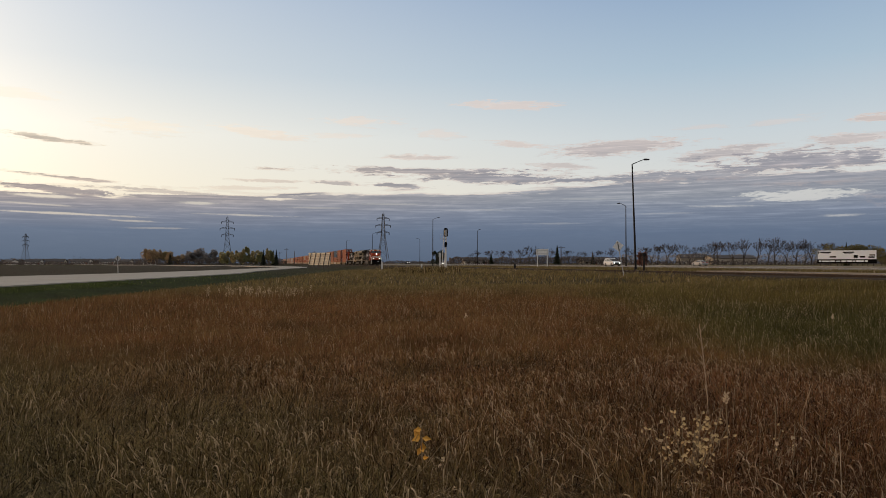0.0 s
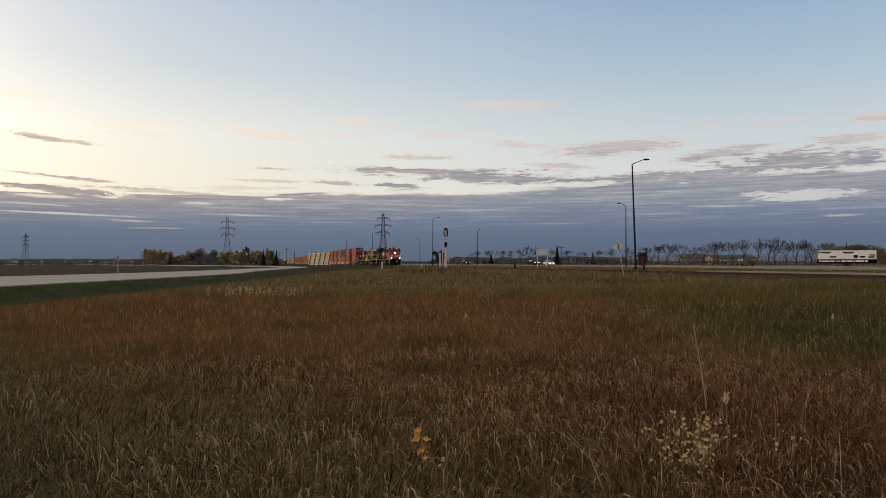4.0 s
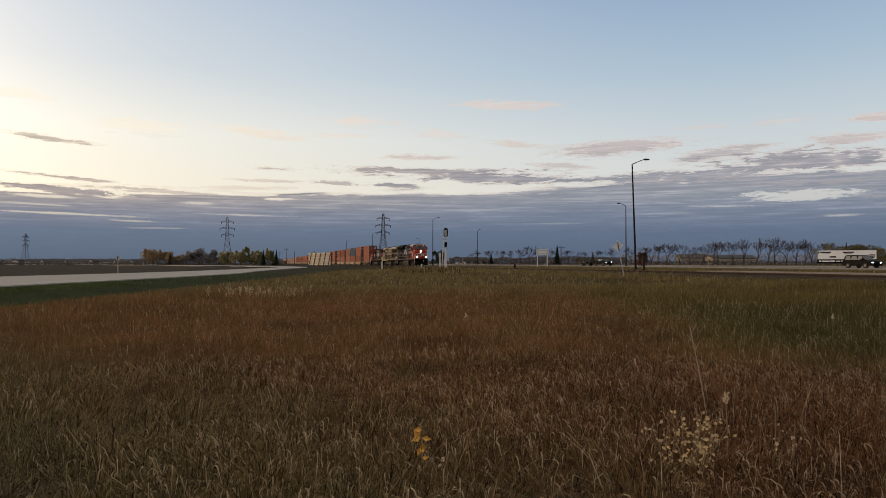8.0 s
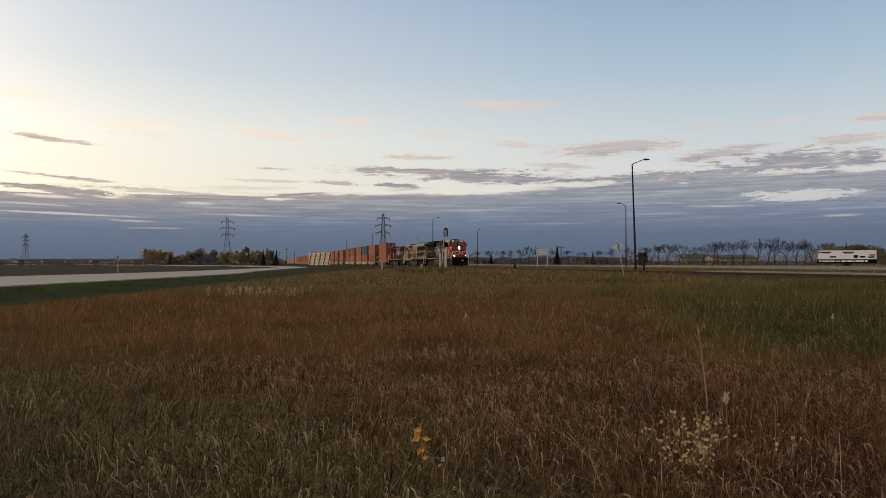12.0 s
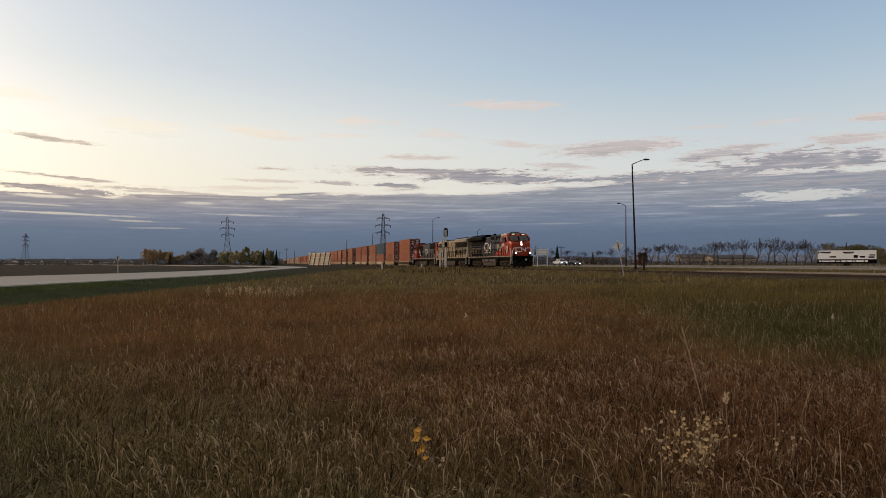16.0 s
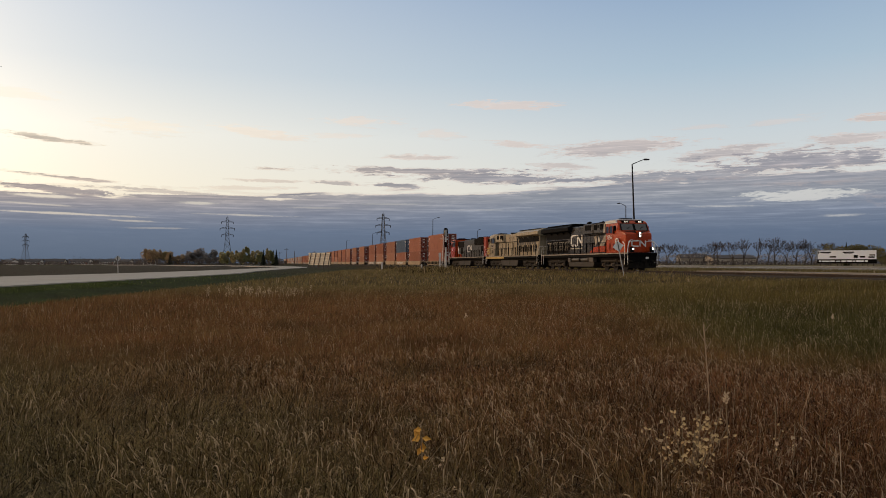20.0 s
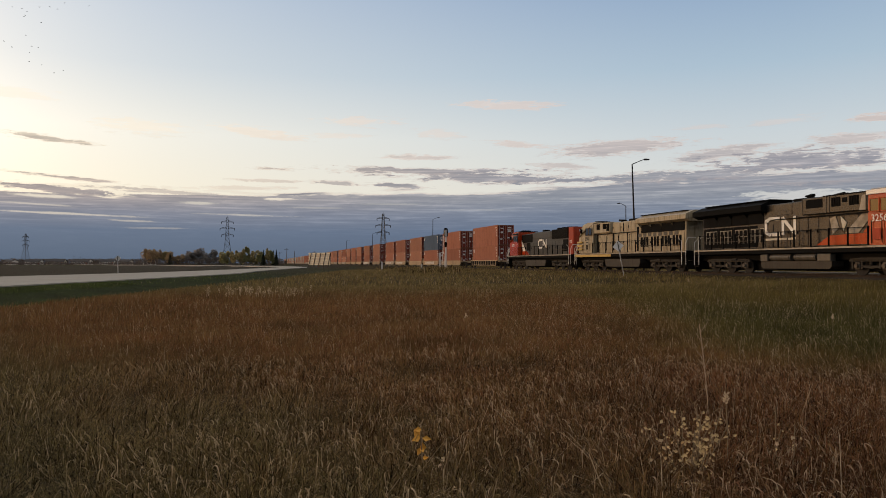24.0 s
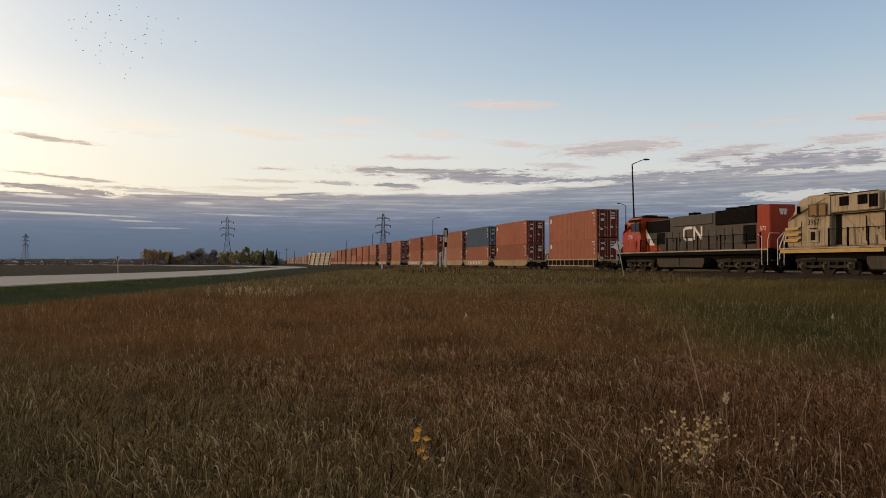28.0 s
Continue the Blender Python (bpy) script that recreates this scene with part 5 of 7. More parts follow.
def build_well(kind, near, scrawl):
    k = WELLS[kind]
    w = thing("well_car", {"ribbed": "ribbed yellowish", "tan": "dusty yellow", "grey": "grimy grey"}[kind] + " well car carrying two stacked containers", "rail car", "well cars of the train")
    for sy in (-1, 1):
        sill = part("side_sill", k["side"][sy][0], None, w)
        part("chord", k["side"][sy][1], None, sill)
        for i in range(11 if k["rib"] else 0):
            part("rib", k["rib"], None, sill, at=pose(-5.8 + i * 1.16, sy * 1.435, 0))
    part("well_floor", k["floor"], None, w)
    part("end_platform", k["end"], None, w)
    part("end_platform", k["end"], None, w, at=pose(0, 0, 0, 0, 0, 180))
    if near:
        part("end_ladder", k["rail"], None, w)
        part("end_ladder", k["rail"], None, w, at=pose(0, 0, 0, 0, 0, 180))
        if scrawl:
            part("painted_scrawl", GRAFFITI, None, w, "white scrawl sprayed on the sill")
    build_truck(w, 7.1, 2, 1.75, 0.42, GRIME, "bogie") if near else None
    return w


def build_stacks():
    starts = [69.2, 88.7, 104.3, 118.6, 136.0, 150.8, 173.0, 192.5, 211.0]
    s, i = starts[-1], 0
    while s < 960:
        i += 1
        s += 18.6 if i % 5 == 0 else (14.7 if i % 5 != 2 else 15.4)
        starts.append(s)
    rnd = random.Random(11)
    for i, s in enumerate(starts):
        mid, near = s + CL / 2, i < 24
        coupled(build_well("ribbed" if i == 0 else ("tan" if i in (1, 3) else rnd.choice(("tan", "grey"))), near, i in (2, 4, 5, 7)), mid)
        pick = lambda: rnd.choice(("red", "red", "red", "tan", "tan"))
        far_off = s > 545
        upper = "blue" if i == 2 else ("grey" if i in (16, 29) or (far_off and i % 3) else pick())
        lower = "grey" if i == 29 or (far_off and i % 2) else pick()
        if i in (0, 1):
            upper = lower = "red"
        for level, colour in ((0, lower), (1, upper)):
            c = build_container(colour, level, near)
            c["z0"] = 0.30 + level * (CH + 0.01)
            coupled(c, mid)


build_stacks()


# ---- grass of the field: blades in wide zones, each one object ----
def blades(name, count, r0, r1, height, width, mat, seed, segs=2, label="", wedge=46.0, keep=None, droop=0.35):
    """Blades strewn over a fan in front of the eye. Each blade is a bent tapering ribbon with its own island."""
    rng = np.random.default_rng(seed)
    a = np.radians(rng.uniform(-wedge, wedge, count))
    r = np.sqrt(rng.uniform(r0 * r0, r1 * r1, count))
    x, y = r * np.sin(a), r * np.cos(a)
    p = TRACK_X * math.cos(TH) - (x * math.cos(TH) + y * math.sin(TH))
    ok = (p > 1.75) & (x > -20.5 - 0.06 * np.maximum(0, y - 60))
    if keep is not None:
        ok &= keep(x, y, p, rng)
    x, y, p = x[ok], y[ok], p[ok]
    n = len(x)
    patch = np.array([noise.noise(Vector((px * 0.35, py * 0.35, 0))) for px, py in zip(x, y)])
    tuft = np.array([noise.noise(Vector((px * 2.3, py * 1.6, 9))) for px, py in zip(x, y)])
    z = np.array([ground_z(px, py) for px, py in zip(x, y)])
    verge = np.clip((-13.2 - (x + 0.045 * y)) / 1.2, 0, 1)
    bed = np.clip((p - 0.4) / 2.6, 0.5, 0.9)
    up = (x - TRACK_X) * FAR.x + y * FAR.y
    h = height * rng.uniform(0.55, 1.2, n) * (1 + 0.35 * patch) * (1 + 0.4 * tuft) * (1 - 0.72 * verge) * bed
    low = (up < 57) & (p < 7)
    h = np.where(low, np.clip(np.minimum(h, 0.76 - z + rng.normal(0, 0.03, n)), 0.05, None), h)
    w = width * rng.uniform(0.6, 1.3, n)
    turn = rng.uniform(0, 2 * np.pi, n)
    lean = np.abs(rng.normal(0, droop, n)) * h
    lx, ly = np.cos(turn) * lean + 0.10 * h, np.sin(turn) * lean
    face = rng.normal(0, 0.7, n)
    wx, wy = np.cos(face) * w / 2, np.sin(face) * w / 2
    rows = []
    if segs == 1:
        rows = [(0.0, 1.0), (1.0, 0.0)]
    elif segs == 2:
        rows = [(0.0, 1.0), (0.55, 0.8), (1.0, 0.0)]
    else:
        rows = [(0.0, 0.9), (0.5, 0.8), (0.85, 0.7), (1.0, 0.0)]
    cols = []
    for t, wd in rows:
        bend = t ** 2.2
        drop = 1 - 0.25 * (t ** 3) * np.minimum(1.5, lean / np.maximum(h, 1e-3))
        if segs == 3 and t == 1.0:
            drop = drop - 0.12
            bend = 1.35
        cx, cy, cz = x + lx * bend, y + ly * bend, z - 0.04 + h * t * drop
        if wd > 0:
            cols.append(np.stack([cx - wx * wd, cy - wy * wd, cz], 1))
            cols.append(np.stack([cx + wx * wd, cy + wy * wd, cz], 1))
        else:
            cols.append(np.stack([cx, cy, cz], 1))
    k = len(cols)
    v = np.stack(cols, 1).reshape(-1, 3)
    tri = []
    for i in range(len(rows) - 2):
        tri += [(2 * i, 2 * i + 1, 2 * i + 3), (2 * i, 2 * i + 3, 2 * i + 2)]
    last = 2 * (len(rows) - 2)
    tri.append((last, last + 1, last + 2))
    tri = np.array(tri)
    f = (np.arange(n)[:, None, None] * k + tri[None]).reshape(-1, 3)
    me = bpy.data.meshes.new(name)
    me.vertices.add(len(v)), me.loops.add(f.size), me.polygons.add(len(f))
    me.vertices.foreach_set("co", v.astype(np.float32).ravel())
    me.loops.foreach_set("vertex_index", f.astype(np.int32).ravel())
    me.polygons.foreach_set("loop_start", np.arange(0, f.size, 3, dtype=np.int32))
    me.update()
    me.materials.append(mat)
    ob = new(name, me)
    return tagged(ob, label or "dry autumn prairie grass, rust brown and olive", "grass", kind="stuff")


def curls(name, count, r0, r1, height, width, mat, seed, hook, label, wedge=46.0):
    """Dry stalks that rise and hook over at the top, as thin ribbons."""
    rng = np.random.default_rng(seed)
    a = np.radians(rng.uniform(-wedge, wedge, count))
    r = np.sqrt(rng.uniform(r0 * r0, r1 * r1, count))
    x, y = r * np.sin(a), r * np.cos(a)
    dense = np.array([noise.noise(Vector((px * 0.5, py * 0.5, 21))) for px, py in zip(x, y)])
    p = TRACK_X * math.cos(TH) - (x * math.cos(TH) + y * math.sin(TH))
    ok = (p > 3) & (x + 0.045 * y > -12.5) & (dense + rng.uniform(-0.5, 0.5, count) + 0.8 * np.clip(x / y, -0.6, 0.6) > -0.05)
    x, y = x[ok], y[ok]
    n = len(x)
    z = np.array([ground_z(px, py) for px, py in zip(x, y)])
    patch = np.array([noise.noise(Vector((px * 0.35, py * 0.35, 0))) for px, py in zip(x, y)])
    h = height * rng.uniform(0.75, 1.15, n) * (1 + 0.3 * patch)
    turn = rng.uniform(0, 2 * np.pi, n)
    dx, dy = np.cos(turn), np.sin(turn)
    lean = rng.normal(0.05, 0.65, n) * h
    rad = hook * rng.uniform(0.4, 1.4, n)
    w = width * rng.uniform(0.6, 1.3, n)
    end = rng.uniform(0.8, 3.0, n)
    rows = [(np.zeros(n), np.zeros(n)), (lean * 0.4, h * 0.55), (lean, h)]
    for q in (0.25, 0.5, 0.75, 1.0):
        th = end * q
        rows.append((lean + rad * (1 - np.cos(th)), h + rad * np.sin(th)))
    cols = []
    for i, (o, hh) in enumerate(rows):
        ww = w * (0.06, 0.14, 0.55, 1.0, 1.0, 0.9, 0.4)[i] / 2
        cx, cy, cz = x + dx * o, y + dy * o, z + hh
        cols += [np.stack([cx - ww, cy - 0.3 * ww, cz], 1), np.stack([cx + ww, cy + 0.3 * ww, cz + ww * 0.6], 1)]
    k = len(cols)
    v = np.stack(cols, 1).reshape(-1, 3)
    quad = np.array([(2 * i, 2 * i + 1, 2 * i + 3, 2 * i + 2) for i in range(len(rows) - 1)])
    f = (np.arange(n)[:, None, None] * k + quad[None]).reshape(-1, 4)
    me = bpy.data.meshes.new(name)
    me.vertices.add(len(v)), me.loops.add(f.size), me.polygons.add(len(f))
    me.vertices.foreach_set("co", v.astype(np.float32).ravel())
    me.loops.foreach_set("vertex_index", f.astype(np.int32).ravel())
    me.polygons.foreach_set("loop_start", np.arange(0, f.size, 4, dtype=np.int32))
    me.update()
    me.materials.append(mat)
    return tagged(new(name, me), label, "grass", kind="stuff")


CURLED = "pale dry grass stalks hooked over at the tip"
blades("grass", 230000, 1.6, 10.5, 0.40, 0.0052, GRASS, 1, 3, droop=1.15)
curls("grass", 40000, 1.6, 10.5, 0.28, 0.0072, GRASS_TIP, 2, 0.036, CURLED)
blades("grass", 7000, 1.6, 8.0, 0.58, 0.0042, GRASS_TIP, 7, 3, "pale dry stems leaning across the grass", droop=1.1, keep=lambda x, y, p, r: x > r.uniform(-3, 2.5, len(x)))
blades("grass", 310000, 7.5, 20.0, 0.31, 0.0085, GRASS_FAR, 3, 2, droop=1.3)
curls("grass", 26000, 10.0, 26.0, 0.30, 0.0078, GRASS_TIP, 4, 0.034, CURLED)
blades("grass", 9000, 30.0, 44.0, 0.50, 0.014, GRASS_TIP, 41, 1, "patch of pale feathery seeding grass in the field", wedge=9, droop=0.5, keep=lambda x, y, p, r: np.hypot((x - 1.75) / 1.5, (y - 36.5) / 6.0) < r.uniform(0.2, 1.0, len(x)))
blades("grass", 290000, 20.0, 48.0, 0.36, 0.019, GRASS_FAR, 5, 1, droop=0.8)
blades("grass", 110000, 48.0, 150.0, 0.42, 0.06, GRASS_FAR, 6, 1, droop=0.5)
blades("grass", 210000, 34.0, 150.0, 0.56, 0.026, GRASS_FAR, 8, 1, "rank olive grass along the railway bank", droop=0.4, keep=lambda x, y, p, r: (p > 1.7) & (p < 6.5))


def far_verge():
    """Dry grass between the railway and the highway."""
    rng = np.random.default_rng(12)
    n = 60000
    s, p = rng.uniform(-5, 190, n), -rng.uniform(4.5, 21.5, n)
    x = TRACK_X + FAR.x * s + NEAR_SIDE.x * p
    y = FAR.y * s + NEAR_SIDE.y * p
    z = np.array([ground_z(a, b) for a, b in zip(x, y)])
    h, w, lean = rng.uniform(0.12, 0.38, n), rng.uniform(0.02, 0.06, n), rng.normal(0, 0.1, n)
    v = np.stack([np.stack([x - w, y, z - 0.03], 1), np.stack([x + w, y, z - 0.03], 1), np.stack([x + lean, y + lean, z + h], 1)], 1).reshape(-1, 3)
    f = np.arange(3 * n, dtype=np.int32)
    me = bpy.data.meshes.new("grass")
    me.vertices.add(3 * n), me.loops.add(3 * n), me.polygons.add(n)
    me.vertices.foreach_set("co", v.astype(np.float32).ravel())
    me.loops.foreach_set("vertex_index", f)
    me.polygons.foreach_set("loop_start", np.arange(0, 3 * n, 3, dtype=np.int32))
    me.update()
    me.materials.append(GRASS_FAR)
    tagged(new("grass", me), "dry olive grass between the railway and the highway", "grass", kind="stuff")


far_verge()


# ---- poles, masts and signs ----
def build_street_lamp(x, y, z, h, arm, lean=0.0, head=True):
    """Tapered steel lamp post with a curved bracket and a flat lantern."""
    t = thing("street_lamp", "tall dark steel highway lamp post with one bracket arm", "street lamp", "highway lamps", at=pose(x, y, z, 0, lean, 0))
    part("base", Mesh().tube((0, 0, -0.3), (0, 0, 0.25), 0.2, 0.18, 10), DARK_STEEL, t)
    part("post", Mesh().tube((0, 0, 0.2), (0, 0, h - 0.5), 0.14, 0.075, 10), DARK_STEEL, t)
    if head:
        bend = [(0, 0, h - 0.58), (arm * 0.12, 0, h - 0.46), (arm * 0.85, 0, h - 0.06), (arm, 0, h)]
        part("bracket", Mesh().pipe(bend, 0.05, 8), DARK_STEEL, t)
        d = 1 if arm > 0 else -1
        hd = Mesh().prism([(arm - 0.05 * d, h - 0.05), (arm + 0.7 * d, h - 0.02), (arm + 0.7 * d, h + 0.06), (arm + 0.1 * d, h + 0.12)], -0.16, 0.16)
        lan = part("lantern", hd, DARK_STEEL, t)
        part("lens", Mesh().box(min(arm + 0.1 * d, arm + 0.6 * d), max(arm + 0.1 * d, arm + 0.6 * d), -0.12, 0.12, h - 0.09, h - 0.05), GLASS, lan)
    return t


build_street_lamp(23.85, 90, 0.9, 13.5, 1.45, -1.7)
build_street_lamp(39.02, 155, 0.95, 13.4, -1.2)
build_street_lamp(-2.84, 203, 0.9, 13.4, 1.3)
build_street_lamp(12.80, 270, 0.9, 13.2, 0.5)
build_street_lamp(-29.62, 305, 0.9, 13.4, 1.1)
build_street_lamp(-53.15, 400, 0.9, 13.4, 1.1)
build_street_lamp(-11.95, 375, 0.9, 13.4, -1.1)


PYLON_STEEL = material("weathered_pylon_steel", (0.085, 0.09, 0.10), 0.65, 0.2, 0.2, 0.5)


def build_pylon():
    """Lattice transmission tower: four tapering legs, cross bracing, three pairs of arms."""
    t = thing("pylon", "grey steel lattice power pylon with three pairs of crossarms", "pylon", "power pylons")
    top, waist, half = 38.6, 21.0, 4.2

    def leg(i, z):
        sx, sy = ((-1, -1), (1, -1), (1, 1), (-1, 1))[i]
        w = half + (1.45 - half) * min(1, z / waist) if z < waist else 1.45 - 0.85 * (z - waist) / (top - waist)
        return (sx * w, sy * w, z)

    levels = [0, 6.5, 12, 16.8, 21, 24, 27, 30, 33, 36, 38.6]
    for i in range(4):
        m = Mesh()
        for a, b in zip(levels, levels[1:]):
            m.tube(leg(i, a), leg(i, b), 0.17, sides=4, caps=False)
        part("leg", m, PYLON_STEEL, t)
    for a, b in zip(levels, levels[1:]):
        br = Mesh()
        for i in range(4):
            j = (i + 1) % 4
            br.tube(leg(i, a), leg(j, b), 0.09, sides=4, caps=False).tube(leg(j, a), leg(i, b), 0.09, sides=4, caps=False).tube(leg(i, b), leg(j, b), 0.08, sides=4, caps=False)
        part("bracing", br, PYLON_STEEL, t)
    for z, w in ((24.6, 4.9), (30.0, 5.9), (35.2, 4.9)):
        for d in (-1, 1):
            arm = Mesh()
            for yy in (-0.5, 0.5):
                arm.tube((d * 0.6, yy, z + 1.1), (d * w, 0, z - 0.25), 0.17, sides=4, caps=False).tube((d * 0.6, yy, z), (d * w, 0, z - 0.4), 0.17, sides=4, caps=False)
                for q in (0.25, 0.5, 0.75):
                    arm.tube((d * (0.6 + (w - 0.6) * q), yy * (1 - q), z), (d * (0.6 + (w - 0.6) * (q - 0.2)), yy * (1 - q), z + 1.1 - 0.95 * (q - 0.2)), 0.07, sides=4, caps=False)
            a = part("crossarm", arm, PYLON_STEEL, t)
            part("insulator", Mesh().tube((d * (w - 0.2), 0, z - 0.2), (d * (w - 0.2), 0, z - 1.9), 0.22, sides=6), GRIME, a)
    part("peak", Mesh().tube((0, 0, top), (0, 0, top + 1.6), 0.14, 0.05, 5), PYLON_STEEL, t)
    return t


pylon = build_pylon()
pylon.matrix_basis = pose(-176.60, 595, 0.3, 0, 0, 18)
copy_thing(pylon, pose(-45.30, 550, 0.3, 0, 0, 18))
copy_thing(pylon, pose(-534.01, 930, 0.3, 0, 0, 75))


def build_signal():
    """Railway block signal: mast, two heads with black backgrounds, ladder, platform."""
    t = thing("railway_signal", "white railway signal mast with black signal heads beside the track", "railway signal", at=pose(0.46, 119, 0.55))
    part("base", Mesh().box(-0.35, 0.35, -0.35, 0.35, -0.3, 0.45, 0.04), ROAD_GREY, t)
    part("mast", Mesh().tube((0, 0, 0.4), (0, 0, 6.3), 0.14, 0.12, 10), WHITE, t)
    lad = Mesh()
    for dx in (-0.2, 0.2):
        lad.tube((dx - 0.45, 0.35, 0.5), (dx - 0.12, 0.3, 5.6), 0.05, sides=5)
    for i in range(15):
        lad.tube((-0.62 + 0.022 * i, 0.34, 0.8 + i * 0.32), (-0.24 + 0.022 * i, 0.34, 0.8 + i * 0.32), 0.018, sides=5)
    part("ladder", lad, WHITE, t)
    for z, w, tall in ((6.1, 0.36, 1.0), (4.1, 0.23, 0.6)):
        prof = [(-w, z - 0.55 * tall), (-w * 0.5, z - 0.75 * tall), (w * 0.5, z - 0.75 * tall), (w, z - 0.55 * tall), (w, z + 0.35 * tall), (w * 0.7, z + 0.62 * tall), (0, z + 0.74 * tall), (-w * 0.7, z + 0.62 * tall), (-w, z + 0.35 * tall)]
        hd = part("signal_head", Mesh().prism(prof, -0.16, -0.10), DEEP_BLACK, t, "black signal background")
        # the upper head's case is pale to stand for sky inside its ring
        part("lamp_case", Mesh().box(-0.55 * w, 0.55 * w, -0.3, -0.16, z - 0.7 * tall, z + 0.4 * tall, 0.03), GALV if tall == 1.0 else DEEP_BLACK, hd, "pale grey block standing for the sky inside the head" if tall == 1.0 else "")
        for zz in (z - 0.15 * tall, z + 0.25 * tall):
            part("visor", Mesh().tube((0, -0.1, zz), (0, 0.25, zz - 0.03), 0.12 * tall, sides=10), DEEP_BLACK, hd)
    part("platform", Mesh().box(-0.95, 0.15, -0.1, 0.5, 5.0, 5.07).pipe([(-0.92, 0.45, 5.07), (-0.92, 0.45, 5.7), (0.1, 0.45, 5.7)], 0.02), GALV, t)
    part("bracket", Mesh().box(-0.1, 0.1, -0.12, 0.1, 3.9, 4.0).box(-0.1, 0.1, -0.12, 0.1, 5.8, 5.9), DEEP_BLACK, t)
    p = thing("marker_post", "pale weathered wooden marker post beside the railway", "post", at=pose(-0.50, 117, 0.5))
    part("post", Mesh().box(-0.14, 0.14, -0.14, 0.14, -0.2, 2.75, 0.02), WHITE, p)
    part("plate", Mesh().box(-0.2, 0.2, -0.18, -0.14, 2.1, 2.7), WHITE, p)


build_signal()


def build_diamond_sign(x, y, z, top, size, lean, label, face, spin=0):
    """Diamond sign on a slim post, seen from its bare back."""
    t = thing("road_sign", label, "road sign", at=pose(x, y, z, 0, lean, spin))
    c = top - size * 0.707
    part("post", Mesh().box(-0.035, 0.035, -0.035, 0.035, -0.4, top - 0.1, 0.008), GALV, t)
    r = size * 0.707
    part("plate", Mesh().prism([(0, c - r), (r, c), (0, c + r), (-r, c)], 0.036, 0.046), face, t)
    part("stiffener", Mesh().box(-0.03, 0.03, -0.06, -0.036, c - r * 0.85, c + r * 0.85), DARK_STEEL, t)
    for dz in (-0.2, 0.2):
        part("bolt", Mesh().tube((0, -0.06, c + dz), (0, -0.075, c + dz), 0.02, sides=6), GALV, t)
    return t


ALU = material("dull_aluminium", (0.80, 0.80, 0.79), 0.7, 0.0, 0.1, 3.0)
build_diamond_sign(14.92, 60, 0.55, 2.95, 0.66, -10.5, "bare aluminium back of a diamond sign on a leaning post", ALU)
build_diamond_sign(-37.08, 83, 0.5, 2.0, 0.52, -1.5, "pale back of a diamond road sign beside the road", WHITE)


def build_board_sign():
    t = thing("highway_sign", "plain grey back of a board sign on two posts", "road sign", at=pose(18.87, 138, 0.85))
    part("panel", Mesh().box(-1.15, 1.15, 0.06, 0.10, 2.25, 3.42, 0.01), ALU, t)
    for x in (-0.92, 0.92):
        part("post", Mesh().box(x - 0.08, x + 0.08, -0.06, 0.06, -0.3, 3.45, 0.01), WHITE, t)
    for z in (2.5, 3.15):
        part("rail", Mesh().box(-1.1, 1.1, 0.02, 0.06, z, z + 0.07), GALV, t)


build_board_sign()


def build_post(x, y, z, h, w, mat, label, cap=0.0):
    t = thing("post", label, "post", "posts by the railway", at=pose(x, y, z))
    part("shaft", Mesh().box(-w, w, -w, w, -0.3, h, w * 0.2), mat, t)
    if cap:
        part("head", Mesh().box(-cap, cap, -w * 1.4, w * 1.4, h - cap * 1.6, h + 0.02, 0.02), mat, t)


build_post(23.48, 85, 0.8, 1.95, 0.09, DARK_STEEL, "dark post with a small box head by the railway", 0.2)
build_post(11.05, 112, 0.7, 0.75, 0.16, DARK_STEEL, "short dark post by the railway")
build_post(-3.48, 118, 0.6, 0.85, 0.12, WHITE, "short pale post by the railway")
build_post(-12.59, 150, 0.6, 1.2, 0.14, WHITE, "short pale post by the railway")


def build_utility_pole(x, y, h, arms):
    t = thing("utility_pole", "weathered wooden utility pole with a crossarm", "utility pole", "utility poles", at=pose(x, y, 0.3))
    part("pole", Mesh().tube((0, 0, -0.5), (0, 0, h), 0.2, 0.13, 8), TIE_WOOD, t)
    for i in range(arms):
        a = part("crossarm", Mesh().box(-1.3, 1.3, -0.08, 0.08, h - 0.7 - i, h - 0.55 - i), TIE_WOOD, t)
        for xx in (-1.2, -0.5, 0.5, 1.2):
            part("insulator", Mesh().tube((xx, 0, h - 0.55 - i), (xx, 0, h - 0.38 - i), 0.05, sides=6), GRIME, a)


for ux, uy, uh, ua in ((-85.94, 400, 9.5, 1), (-87.87, 430, 8.3, 0), (-90.13, 400, 7.5, 1), (38.97, 240, 7.0, 1), (82.36, 400, 7.4, 1),
                       (-74.41, 420, 8.2, 1), (-405.91, 800, 9.5, 1), (-408.41, 820, 9.8, 0), (-59.25, 410, 8.4, 1)):
    build_utility_pole(ux, uy, uh, ua)


